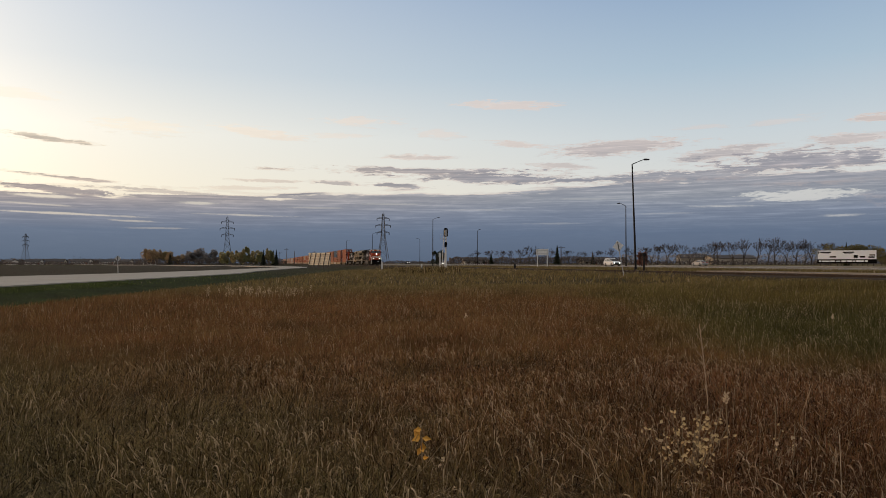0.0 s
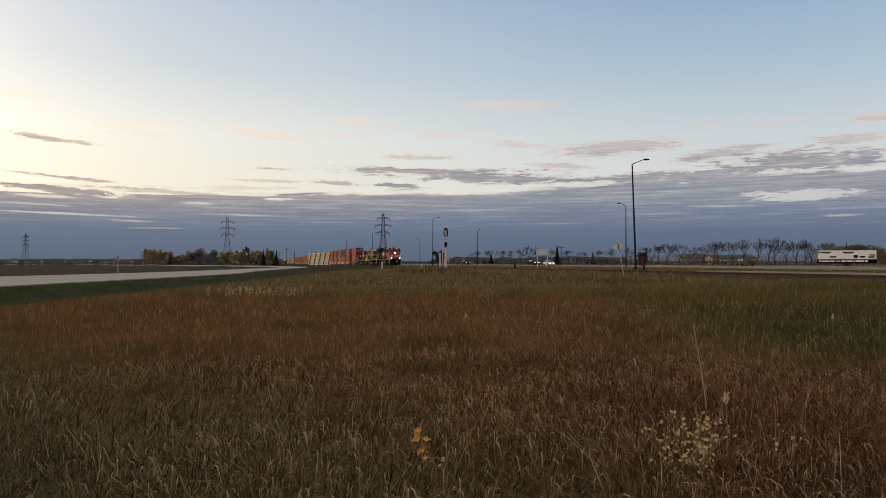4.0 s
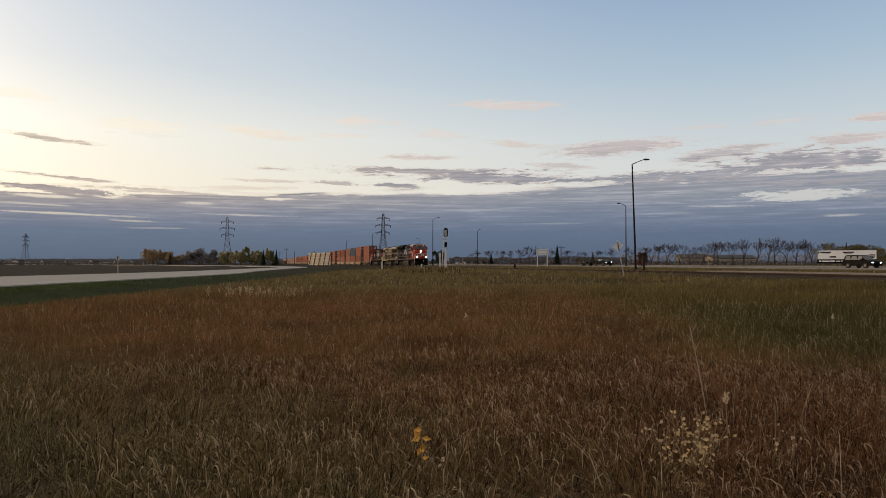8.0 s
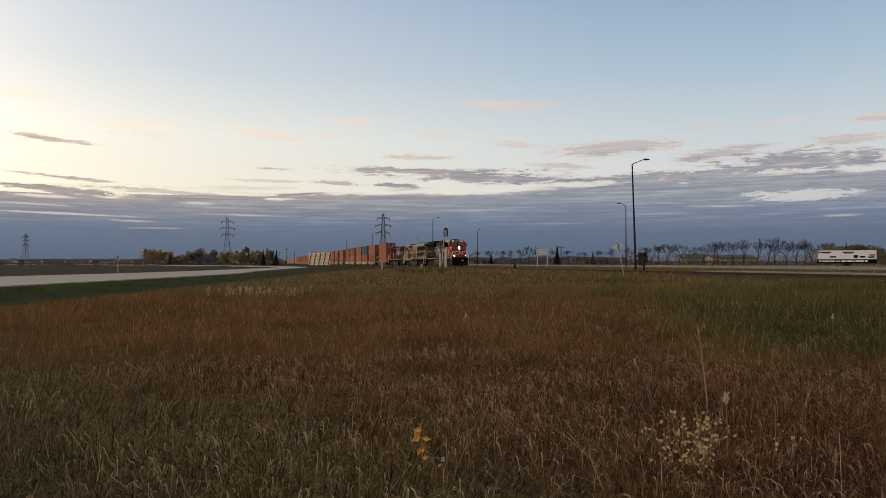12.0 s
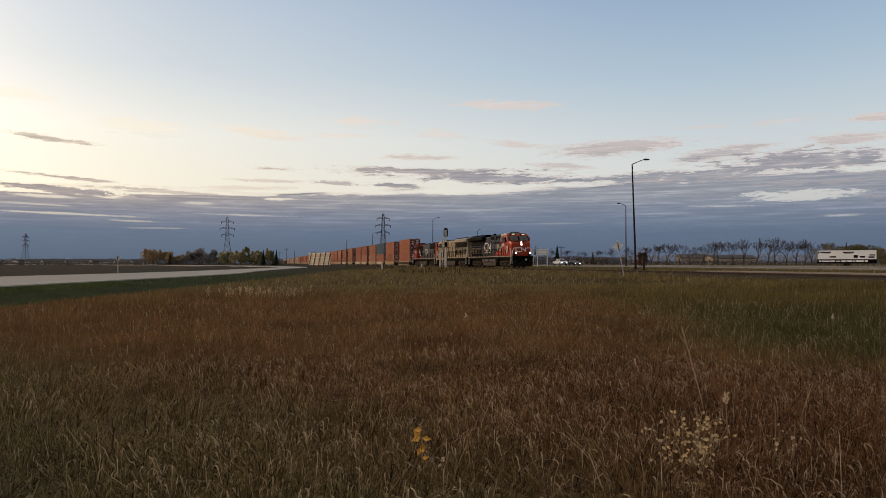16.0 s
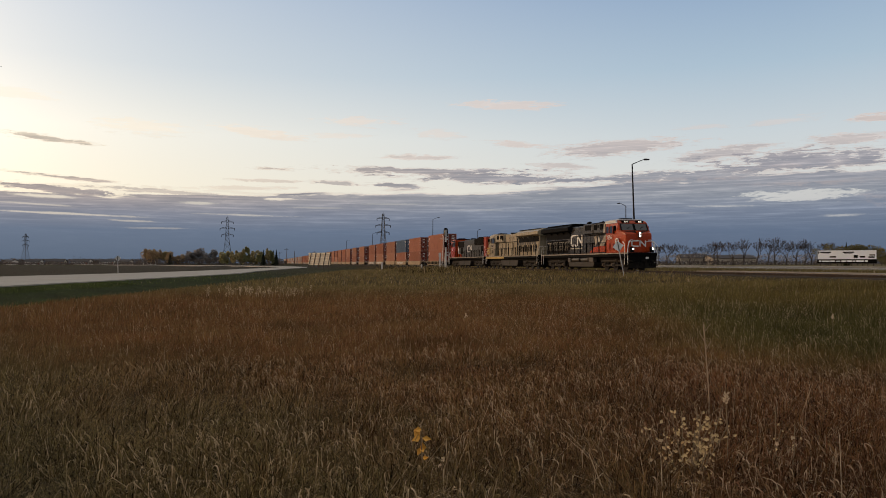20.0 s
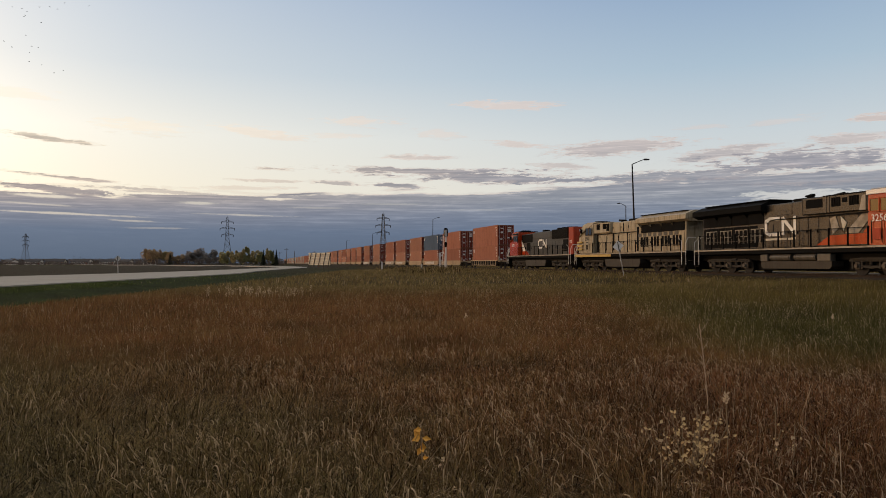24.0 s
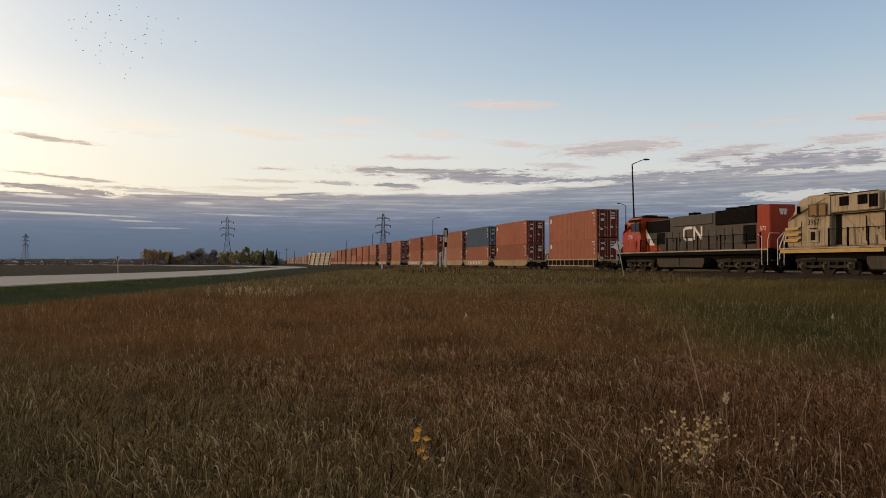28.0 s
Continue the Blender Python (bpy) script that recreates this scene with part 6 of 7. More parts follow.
# ---- billboards ----
def build_white_billboard():
    t = thing("billboard", "long white billboard with a black strip along its foot", "billboard", at=pose(100.41, 181, 0.85, 0, 0, -36))
    t.scale = (0.88, 1, 1)
    hw = 7.35
    panel = part("panel", Mesh().box(-hw, hw, 0, 0.12, 1.72, 3.95, 0.02), SIGN_WHITE, t)
    strip_ = part("lower_panel", Mesh().box(-hw, hw, 0.0, 0.12, 0.72, 1.70, 0.02), DEEP_BLACK, t, "black lower strip with white lettering bars")
    x = -hw + 0.35
    for w, z1 in ((0.55, 1.42), (1.95, 1.4), (1.15, 1.42), (0.0, 0), (1.15, 1.42), (1.35, 1.45), (0.5, 1.4), (1.9, 1.44), (0.75, 1.42)):
        if w:
            part("lettering", Mesh().box(x, x + w, -0.012, 0.0, 1.05, z1), SIGN_WHITE, strip_, "white bar of lettering")
        else:
            part("arrow", Mesh().prism([(x, 1.23), (x + 0.35, 1.45), (x + 0.35, 1.33), (x + 0.9, 1.33), (x + 0.9, 1.45), (x + 1.2, 1.23), (x + 0.9, 1.02), (x + 0.9, 1.13), (x + 0.35, 1.13), (x + 0.35, 1.02)], -0.012, 0.0), SIGN_WHITE, strip_, "white double arrow")
            w = 1.2
        x += w + 0.22
    for x0, x1, z0, z1 in ((-6.7, -3.9, 3.3, 3.62), (-6.2, -4.3, 3.08, 3.18), (-0.9, 1.9, 3.3, 3.6), (-0.5, 1.5, 3.1, 3.2)):
        part("lettering", Mesh().box(x0, x1, -0.012, 0.0, z0, z1), DARK_STEEL, panel, "dark bar of lettering")
    for x0, x1, z0, z1, mm in ((-4.2, -2.6, 2.15, 2.5, GRIME), (1.8, 2.8, 2.05, 2.75, DEEP_BLACK), (3.3, 4.6, 2.1, 2.5, GRIME), (5.6, 7.0, 2.6, 2.9, GRIME_LIGHT), (5.4, 6.9, 2.05, 2.4, GRIME), (-7.2, -6.9, 3.1, 3.7, GRIME)):
        part("device", Mesh().box(x0, x1, -0.012, 0.0, z0, z1), mm, panel)
    part("frame", Mesh().box(-hw - 0.08, hw + 0.08, -0.03, 0.16, 3.95, 4.05).box(-hw - 0.08, -hw, -0.03, 0.16, 0.7, 3.95).box(hw, hw + 0.08, -0.03, 0.16, 0.7, 3.95), DARK_STEEL, t)
    for i in range(6):
        x = -6.6 + i * 2.64
        part("post", Mesh().box(x - 0.1, x + 0.1, 0.12, 0.34, -0.4, 3.9), TIE_WOOD, t)
        part("floodlight", Mesh().box(x - 0.12, x + 0.12, -0.5, -0.3, 4.05, 4.18).box(x - 0.02, x + 0.02, -0.4, 0.1, 4.03, 4.07), DARK_STEEL, t) if i in (0, 3) else None


SIGN_WHITE = material("sign_face_white", (0.80, 0.84, 0.88), 0.5, 0, 0.04, 0.5, (0.72, 0.73, 0.73), 0.25)
BOARD = material("weathered_pale_boards", (0.66, 0.60, 0.46), 0.8, 0, 0.2, 1.0, (0.22, 0.19, 0.14), 0.5, spread=0.3)
build_white_billboard()


def build_slatted_billboard():
    """Back of an old hoarding: six wide boards on posts with slanting braces."""
    t = thing("billboard", "back of an old wooden billboard with pale boards and slanting braces", "billboard", at=pose(-36.41, 214, 0.3, 0, 0, -40))
    for i in range(7):
        part("board", Mesh().box(-4.85, 4.85, 0.0, 0.06, 0.72 + i * 0.52, 1.17 + i * 0.52, 0.01), BOARD, t)
    for i in range(5):
        x = -4.2 + i * 2.15
        part("post", Mesh().prism([(x - 0.8, -0.4), (x - 0.64, -0.4), (x + 0.76, 4.3), (x + 0.6, 4.3)], -0.16, -0.02), TIE_WOOD, t)
    part("cap", Mesh().box(-4.9, 4.9, -0.02, 0.1, 4.3, 4.38), BOARD, t)


build_slatted_billboard()


# ---- houses and sheds along the horizon ----
ROOF = material("dark_shingle_roof", (0.075, 0.07, 0.07), 0.9, 0, 0.25, 0.8)
SIDING = material("pale_siding", (0.60, 0.58, 0.54), 0.7, 0, 0.12, 0.6)
TAN_SIDING = material("tan_siding", (0.36, 0.32, 0.26), 0.7, 0, 0.12, 0.6)


def build_house(x, y, w, d, h, rise, mat, turn=0, windows=3, label="small pale bungalow with a dark gabled roof among far trees"):
    t = thing("house", label, "house", "houses along the horizon", at=pose(x, y, 0.25, 0, 0, turn))
    part("wall", Mesh().prism([(-d / 2, -0.3), (d / 2, -0.3), (d / 2, h), (0, h + rise), (-d / 2, h)], -w / 2, w / 2, axis="x"), mat, t)
    r = Mesh()
    for s in (-1, 1):
        a, b = (s * (d / 2 + 0.5), h - 0.5 * rise / (d / 2)), (0, h + rise)
        r.prism([a, b, (b[0], b[1] + 0.25), (a[0], a[1] + 0.25)], -w / 2 - 0.4, w / 2 + 0.4, axis="x")
    part("roof", r, ROOF, t)
    for i in range(windows):
        xx = -w / 2 + w * (i + 0.5) / windows
        f = part("window", Mesh().box(xx - 0.7, xx + 0.7, -d / 2 - 0.05, -d / 2, 0.9, 2.1), WHITE, t)
        part("pane", Mesh().box(xx - 0.6, xx + 0.6, -d / 2 - 0.07, -d / 2 - 0.05, 1.0, 2.0), GLASS, f)
    part("door", Mesh().box(w / 2 - w * 0.1 - 0.5, w / 2 - w * 0.1 + 0.4, -d / 2 - 0.06, -d / 2, 0, 2.05), DULL_RED if windows % 2 else GRIME, t)


for hx, hy, hw, hh, hr, hm, ht in ((-360.03, 640, 13, 2.7, 1.7, SIDING, 8), (-391.79, 660, 9, 2.6, 1.6, SIDING, -20), (-295.38, 640, 12, 2.7, 1.8, SIDING, 15),
                                  (-285.86, 650, 15, 2.6, 1.5, TAN_SIDING, -5), (-366.71, 690, 16, 2.8, 2.4, TAN_SIDING, 5), (-347.55, 700, 18, 2.8, 2.4, SIDING, -8),
                                  (-241.96, 600, 9, 2.6, 1.6, SIDING, 10), (18.71, 430, 14, 2.8, 1.8, SIDING, 12), (95.04, 440, 10, 2.8, 2.0, SIDING, -10), (85.53, 430, 9, 2.8, 2.0, TAN_SIDING, 20)):
    build_house(hx, hy, hw, 8, hh, hr, hm, ht)
build_house(169.06, 430, 26, 14, 4.2, 1.6, TAN_SIDING, 4, 6, "long low tan shed behind bare trees")
build_house(150.77, 440, 16, 12, 4.6, 2.0, TAN_SIDING, -6, 4, "tan farm building behind bare trees")


# ---- trees ----
BARK = material("grey_bark", (0.085, 0.072, 0.062), 0.95, 0, 0.3, 1.0)
TWIG = material("bare_twigs", (0.062, 0.052, 0.048), 0.95, 0, 0.3, 0.4)


def leaf_material(name, a, b):
    m = bpy.data.materials.new(name)
    m.use_nodes = True
    k = Nodes(m.node_tree)
    g = k.n("ShaderNodeNewGeometry")
    n, _ = k.noise(g.outputs["Position"], 0.22, 3)
    col = k.mix(k.step(n, 0.35, 0.65), a, b)
    hsv = k.n("ShaderNodeHueSaturation")
    k.put(hsv.inputs["Value"], k.step(g.outputs["Random Per Island"], 0, 1, 0.7, 1.35))
    k.put(hsv.inputs["Color"], col)
    bs = k.n("ShaderNodeBsdfPrincipled")
    k.put(bs.inputs["Base Color"], hsv.outputs[0])
    bs.inputs["Roughness"].default_value = 0.9
    bs.inputs["Specular IOR Level"].default_value = 0.05
    tr = k.n("ShaderNodeBsdfTranslucent")
    k.put(tr.inputs[0], hsv.outputs[0])
    mx = k.n("ShaderNodeMixShader")
    mx.inputs[0].default_value = 0.4
    k.t.links.new(bs.outputs[0], mx.inputs[1]), k.t.links.new(tr.outputs[0], mx.inputs[2])
    o = k.n("ShaderNodeOutputMaterial")
    k.t.links.new(mx.outputs[0], o.inputs[0])
    return m


LEAF_TAN = leaf_material("thin_tan_leaves", (0.46, 0.35, 0.20), (0.35, 0.26, 0.165))
LEAF_GREEN = leaf_material("late_green_leaves", (0.25, 0.26, 0.125), (0.33, 0.30, 0.15))
LEAF_OLIVE = leaf_material("yellow_olive_leaves", (0.41, 0.34, 0.17), (0.31, 0.27, 0.14))
LEAF_DARK = leaf_material("dark_olive_leaves", (0.11, 0.105, 0.05), (0.16, 0.135, 0.065))
LEAF_BROWN = leaf_material("brown_thicket", (0.125, 0.104, 0.092), (0.088, 0.078, 0.074))
LEAF_GREY = leaf_material("bare_grey_thicket", (0.27, 0.245, 0.225), (0.21, 0.195, 0.185))
LEAF_RED = leaf_material("reddish_leaves", (0.23, 0.115, 0.095), (0.17, 0.10, 0.085))
NEEDLE = leaf_material("spruce_needles", (0.036, 0.045, 0.032), (0.048, 0.058, 0.04))


def grow(rng, trunk, twigs, p, d, length, r, depth):
    """Branches fork and taper; the last ones become twigs."""
    n = 3
    for i in range(n):
        q = p + d * (length / n)
        (trunk if depth < 3 else twigs).tube(p, q, r, r * 0.8, 5 if depth < 2 else 3, caps=False)
        r *= 0.8
        p = q
        d = (d + Vector(rng.normal(0, 0.10, 3)) + Vector((0, 0, 0.05))).normalized()
    if depth == 5:
        return
    for i in range(3 if depth in (0, 1, 3) else 2 + int(rng.random() < 0.6)):
        side = Vector(rng.normal(0, 1, 3))
        side = (side - d * side.dot(d)).normalized()
        nd = (d * rng.uniform(0.75, 1.0) + side * rng.uniform(0.35, 0.75) + Vector((0, 0, 0.16))).normalized()
        grow(rng, trunk, twigs, p, nd, length * rng.uniform(0.70, 0.92), max(0.042, r * 0.78), depth + 1)


def build_bare_tree(seed, h):
    rng = np.random.default_rng(seed)
    trunk, twigs = Mesh(), Mesh()
    grow(rng, trunk, twigs, Vector((0, 0, -0.3)), Vector((0, 0, 1)), h * 0.20, h * 0.038, 0)
    t = thing("tree", "bare leafless elm with spreading limbs", "tree", "row of bare trees")
    part("trunk", trunk, BARK, t)
    part("crown", twigs, TWIG, t, "bare branching twigs")
    return t


seeds = [build_bare_tree(sd, 12.0) for sd in (3, 8, 15, 21, 34)]
rt = random.Random(2)
ROW = [(1152, 9.0), (1164, 9), (1181, 11), (1204, 10.5), (1221, 9), (1243, 9), (1262, 10.5), (1271, 12), (1297, 12), (1316, 12.4), (1338, 11), (1358, 10.5), (1372, 13.4), (1409, 12), (1436, 12.2), (1424, 10), (1462, 11),
       (1392, 10.5), (936, 9.6), (906, 7.2), (842, 6.4), (866, 7.0), (888, 7.6), (921, 7.8), (953, 8.0), (971, 7.0), (1008, 7.2), (1030, 6.6), (1064, 7.6), (1086, 8.2), (1118, 8.0), (1138, 8.6)]
for i, (b, h) in enumerate(ROW):
    depth = 338 + rt.uniform(-14, 14)
    sc = Matrix.Scale(h / 12.0 * 1.33, 4)
    m = pose((b - 784) / 1287 * depth, depth, 0.7, 0, 0, rt.uniform(0, 360)) @ sc
    if i < 5:
        seeds[i].matrix_basis = m
    else:
        src = seeds[i % 5]
        t = copy_thing(src, Matrix())
        t.matrix_basis = m


def leafy(rng, mesh_v, mesh_f, cx, cy, z0, w, h, count, size, pointed=0.0):
    """Leaf clumps with an uneven outline inside a crown shape."""
    lobes = [(float(np.clip(rng.normal(0, 0.28), -0.34, 0.34)) * w, float(np.clip(rng.normal(0, 0.28), -0.34, 0.34)) * w, rng.uniform(0.25, 0.95), rng.uniform(0.25, 0.5)) for _ in range(9)]
    for i in range(count):
        lx, ly, lz, lr = lobes[int(rng.integers(0, 9))]
        d = rng.normal(0, 1, 3)
        d /= np.linalg.norm(d)
        k = rng.uniform(0.35, 1.0) ** 0.5 * lr * 0.55
        zz = min(max(lz + d[2] * k, 0.02), 1.08)
        taper = 1 - pointed * zz
        p = np.array([cx + (lx + d[0] * k * w) * taper, cy + (ly + d[1] * k * w) * taper, z0 + zz * h])
        a, b = rng.normal(0, 1, 3), rng.normal(0, 1, 3)
        a *= size * rng.uniform(0.6, 1.3) / np.linalg.norm(a)
        b *= size * rng.uniform(0.6, 1.3) / np.linalg.norm(b)
        n = len(mesh_v)
        mesh_v += [tuple(p - a * 0.5), tuple(p + a * 0.5), tuple(p + b)]
        mesh_f.append((n, n + 1, n + 2))


def fast(name, v, f, mat):
    me = bpy.data.meshes.new(name)
    me.from_pydata(v, [], f)
    me.materials.append(mat)
    return me


def build_leafy_tree(name, label, x, y, z, w, h, mat, seed, count=900, size=0.5, pointed=0.0, group=""):
    rng = np.random.default_rng(seed)
    t = thing(name, label, "tree" if name != "shrub" else "shrub", group, at=pose(x, y, z))
    tr = Mesh()
    tr.tube((0, 0, -0.4), (0, 0, h * 0.8), h * 0.022, h * 0.006, 6)
    for i in range(7):
        a, zz = rng.uniform(0, 6.28), rng.uniform(0.25, 0.65) * h
        tr.tube((0, 0, zz), (math.cos(a) * w * 0.35, math.sin(a) * w * 0.35, zz + h * 0.2), h * 0.01, h * 0.004, 4)
    part("trunk", tr, BARK, t)
    v, f = [], []
    leafy(rng, v, f, 0, 0, h * 0.04, w, h * 0.93, count, size, pointed)
    part("crown", fast("crown", v, f, mat), mat, t)
    return t


def build_spruce(x, y, z, h, w, seed):
    rng = np.random.default_rng(seed)
    t = thing("spruce", "dark pointed spruce standing above the thicket", "tree", "spruces", at=pose(x, y, z))
    part("trunk", Mesh().tube((0, 0, -0.3), (0, 0, h), 0.16, 0.03, 6), BARK, t)
    v, f = [], []
    for i in range(int(230 * h)):
        q = rng.uniform(0.06, 1.0)
        a = rng.uniform(0, 6.283)
        r = w / 2 * (1 - q) * rng.uniform(0.3, 1.1) * (0.8 + 0.3 * math.sin(q * h * 5))
        p = np.array([math.cos(a) * r, math.sin(a) * r, q * h - r * 0.25])
        n = len(v)
        s = 0.45 * (1.15 - q)
        v += [tuple(p + np.array([-math.sin(a) * s, math.cos(a) * s, 0])), tuple(p + np.array([math.sin(a) * s, -math.cos(a) * s, 0])), tuple(p + np.array([math.cos(a) * s * 1.6, math.sin(a) * s * 1.6, -s * 0.8]))]
        f.append((n, n + 1, n + 2))
    part("crown", fast("crown", v, f, NEEDLE), NEEDLE, t)


TREES = [(265, 430, 8, 9.6, "LEAF_TAN"), (272, 425, 7, 9.8, "LEAF_TAN"), (283, 430, 6, 8.4, "LEAF_TAN"), (294, 430, 6, 7.4, "LEAF_OLIVE"), (303, 420, 6, 7.6, "LEAF_TAN"), (315, 425, 6, 6.6, "LEAF_TAN"),
         (332, 430, 8, 8.0, "LEAF_GREY"), (345, 430, 9, 8.8, "LEAF_GREY"), (358, 430, 9, 9.2, "LEAF_GREY"), (371, 430, 8, 8.6, "LEAF_GREY"), (383, 430, 6, 7.4, "LEAF_GREY"), (394, 400, 6, 6.8, "LEAF_GREEN"),
         (405, 400, 6, 7.2, "LEAF_OLIVE"), (416, 395, 6, 7.8, "LEAF_OLIVE"), (427, 400, 5, 8.6, "LEAF_OLIVE"), (437, 395, 4, 9.4, "LEAF_GREEN"), (451, 395, 5, 7.6, "LEAF_OLIVE")]
MORE_TREES = [(461, 390, 4.5, 8.2, "LEAF_GREEN"), (472, 390, 5, 8.6, "LEAF_OLIVE"), (478, 395, 5, 7.6, "LEAF_GREEN"), (1135, 150, 2.6, 3.7, "LEAF_RED"), (1560, 200, 7, 4.6, "LEAF_DARK"),
              (1575, 195, 7, 4.9, "LEAF_DARK"), (774, 250, 4.2, 5.2, "NEEDLE"), (779, 262, 3.6, 4.4, "NEEDLE"), (1466, 232, 9, 6.3, "LEAF_DARK"), (1482, 235, 9, 7.0, "LEAF_DARK"), (1500, 236, 10, 7.2, "LEAF_DARK"), (1518, 235, 9, 7.1, "LEAF_DARK"), (1535, 232, 9, 6.5, "LEAF_DARK")]
LEAFS = {"LEAF_DARK": (LEAF_DARK, "dark olive autumn tree"), "LEAF_TAN": (LEAF_TAN, "thin tan autumn poplar"), "LEAF_GREY": (LEAF_GREY, "nearly bare grey poplar"), "LEAF_GREEN": (LEAF_GREEN, "late green poplar"),
         "LEAF_OLIVE": (LEAF_OLIVE, "yellow-olive autumn tree"), "LEAF_RED": (LEAF_RED, "small reddish autumn tree"), "NEEDLE": (NEEDLE, "dark dense evergreen bush")}
for i, (b, depth, w, h, kind) in enumerate(TREES + MORE_TREES):
    mm, lab = LEAFS[kind]
    thin = kind == "LEAF_GREY"
    build_leafy_tree("tree", lab + " in a far shelter belt" if depth > 300 else lab + " near the highway", (b - 784) / 1287 * depth, depth, 0.5, w, h, mm, 50 + i, 3000 if depth > 300 else 1600, 0.5 if depth > 300 else 0.38, 0.35 if h > 8 and w < 6 else 0.1, "far trees")
for b, depth, h, w in ((986, 330, 9.4, 4.0), (489, 392, 8.4, 3.0), (466, 388, 8.4, 2.6), (301, 415, 7.6, 2.6), (869, 400, 6.6, 3.4), (1049, 420, 8.0, 2.6), (484, 400, 8.2, 2.4), (1498, 240, 8.0, 1.8)):
    build_spruce((b - 784) / 1287 * depth, depth, 0.5, h, w, int(b))


def thicket(name, label, b0, b1, depth, h0, h1, count, mat, seed, size=0.7, z=0.4):
    """A far belt of scrub: many small clumps with an uneven top."""
    rng = np.random.default_rng(seed)
    v, f = [], []
    for i in range(count):
        b = rng.uniform(b0, b1)
        dd = depth + rng.normal(0, 8)
        x = (b - 784) / 1287 * dd
        top = h0 + (h1 - h0) * (0.5 + 0.5 * noise.noise(Vector((x * 0.06, seed, 0)))) + 0.9 * noise.noise(Vector((x * 0.3, seed, 5)))
        p = np.array([x, dd, z + top * rng.uniform(0.0, 1.0) ** 0.8])
        a, c = rng.normal(0, 1, 3), rng.normal(0, 1, 3)
        a *= size * rng.uniform(0.5, 1.3) / np.linalg.norm(a)
        c *= size * rng.uniform(0.5, 1.3) / np.linalg.norm(c)
        n = len(v)
        v += [tuple(p - a * 0.6), tuple(p + a * 0.6), tuple(p + c)]
        f.append((n, n + 1, n + 2))
    tagged(part(name, fast(name, v, f, mat), mat), label, "thicket", kind="stuff")


thicket("thicket", "far dark belt of trees and hedges", -60, 262, 720, 3.5, 6.5, 5200, LEAF_BROWN, 1, 1.3)
thicket("thicket", "far dark hedge in front of houses", -60, 262, 600, 1.0, 2.6, 3600, LEAF_BROWN, 11, 0.9)
thicket("thicket", "low scrub under the far poplars", 255, 500, 425, 2.5, 4.8, 3600, LEAF_BROWN, 2, 0.8)
thicket("thicket", "brown leafless woods beyond the highway", 795, 1110, 430, 2.2, 6.6, 15000, LEAF_BROWN, 3, 0.6)
thicket("thicket", "brown scrub under the bare trees", 1100, 1470, 350, 1.4, 3.2, 4200, LEAF_BROWN, 4, 0.6)
thicket("thicket", "grey twiggy woods behind the bare trees", 1100, 1470, 440, 4.0, 8.5, 4200, LEAF_GREY, 5, 0.8)
thicket("thicket", "far woods along the horizon", 1440, 1700, 460, 2.5, 5.0, 3000, LEAF_BROWN, 6, 0.9)
thicket("thicket", "far woods along the horizon", 495, 800, 900, 2.0, 5.0, 3000, LEAF_BROWN, 7, 1.5)
thicket("thicket", "far woods along the horizon", -500, -50, 760, 3.0, 6.0, 2500, LEAF_BROWN, 8, 1.5)


# ---- cars on the highway ----
TYRE = material("tyre_rubber", (0.025, 0.025, 0.025), 0.85, 0, 0.2, 3.0)
RIM = material("alloy_rim", (0.16, 0.16, 0.165), 0.5, 0.0, 0.1, 4.0, spec=0.1)
TAIL = material("tail_lamp", (0.4, 0.02, 0.015), 0.3, 0, 0.05, 4.0)
CAR_GLOW = material("car_headlight_glow", (1.0, 0.96, 0.86), 0.3, 0, 0.0, 1.0, glow=9.0)


def car_paint(name, c):
    return material(name, c, 0.5, 0.0, 0.05, 0.8, spec=0.03)


CAR_WHITE, CAR_BLACK, CAR_GREY, CAR_SILVER = car_paint("white_car_paint", (0.62, 0.65, 0.69)), car_paint("black_car_paint", (0.010, 0.010, 0.011)), car_paint("dark_grey_car_paint", (0.06, 0.065, 0.07)), car_paint("silver_car_paint", (0.38, 0.38, 0.38))
SHAPES = {
    "suv": dict(L=4.95, W=1.95, low=[(-2.45, 0.35), (-2.47, 0.95), (-2.38, 1.08), (1.25, 1.10), (2.25, 0.98), (2.46, 0.75), (2.44, 0.35)],
                top=[(-2.35, 1.06), (-2.18, 1.70), (-1.9, 1.79), (0.2, 1.78), (0.55, 1.70), (1.35, 1.08)], panes=((-2.0, -1.1), (-1.0, 0.0), (0.1, 0.85)), wheels=(-1.45, 1.5), r=0.37),
    "sedan": dict(L=4.75, W=1.82, low=[(-2.36, 0.32), (-2.38, 0.85), (-2.25, 0.98), (-1.5, 1.0), (1.1, 0.97), (2.15, 0.80), (2.36, 0.6), (2.34, 0.3)],
                  top=[(-1.95, 0.97), (-1.15, 1.38), (-0.5, 1.45), (0.15, 1.42), (1.2, 0.96)], panes=((-1.35, -0.5), (-0.4, 0.55)), wheels=(-1.38, 1.42), r=0.33),
    "pickup": dict(L=5.8, W=2.0, low=[(-2.9, 0.5), (-2.9, 1.15), (1.3, 1.15), (2.7, 1.08), (2.9, 0.9), (2.88, 0.45)],
                   top=[(-1.25, 1.13), (-1.08, 1.80), (-0.85, 1.86), (0.75, 1.86), (1.05, 1.78), (1.65, 1.12)], panes=((-0.95, 0.05), (0.15, 1.05)), wheels=(-1.95, 1.8), r=0.41)}


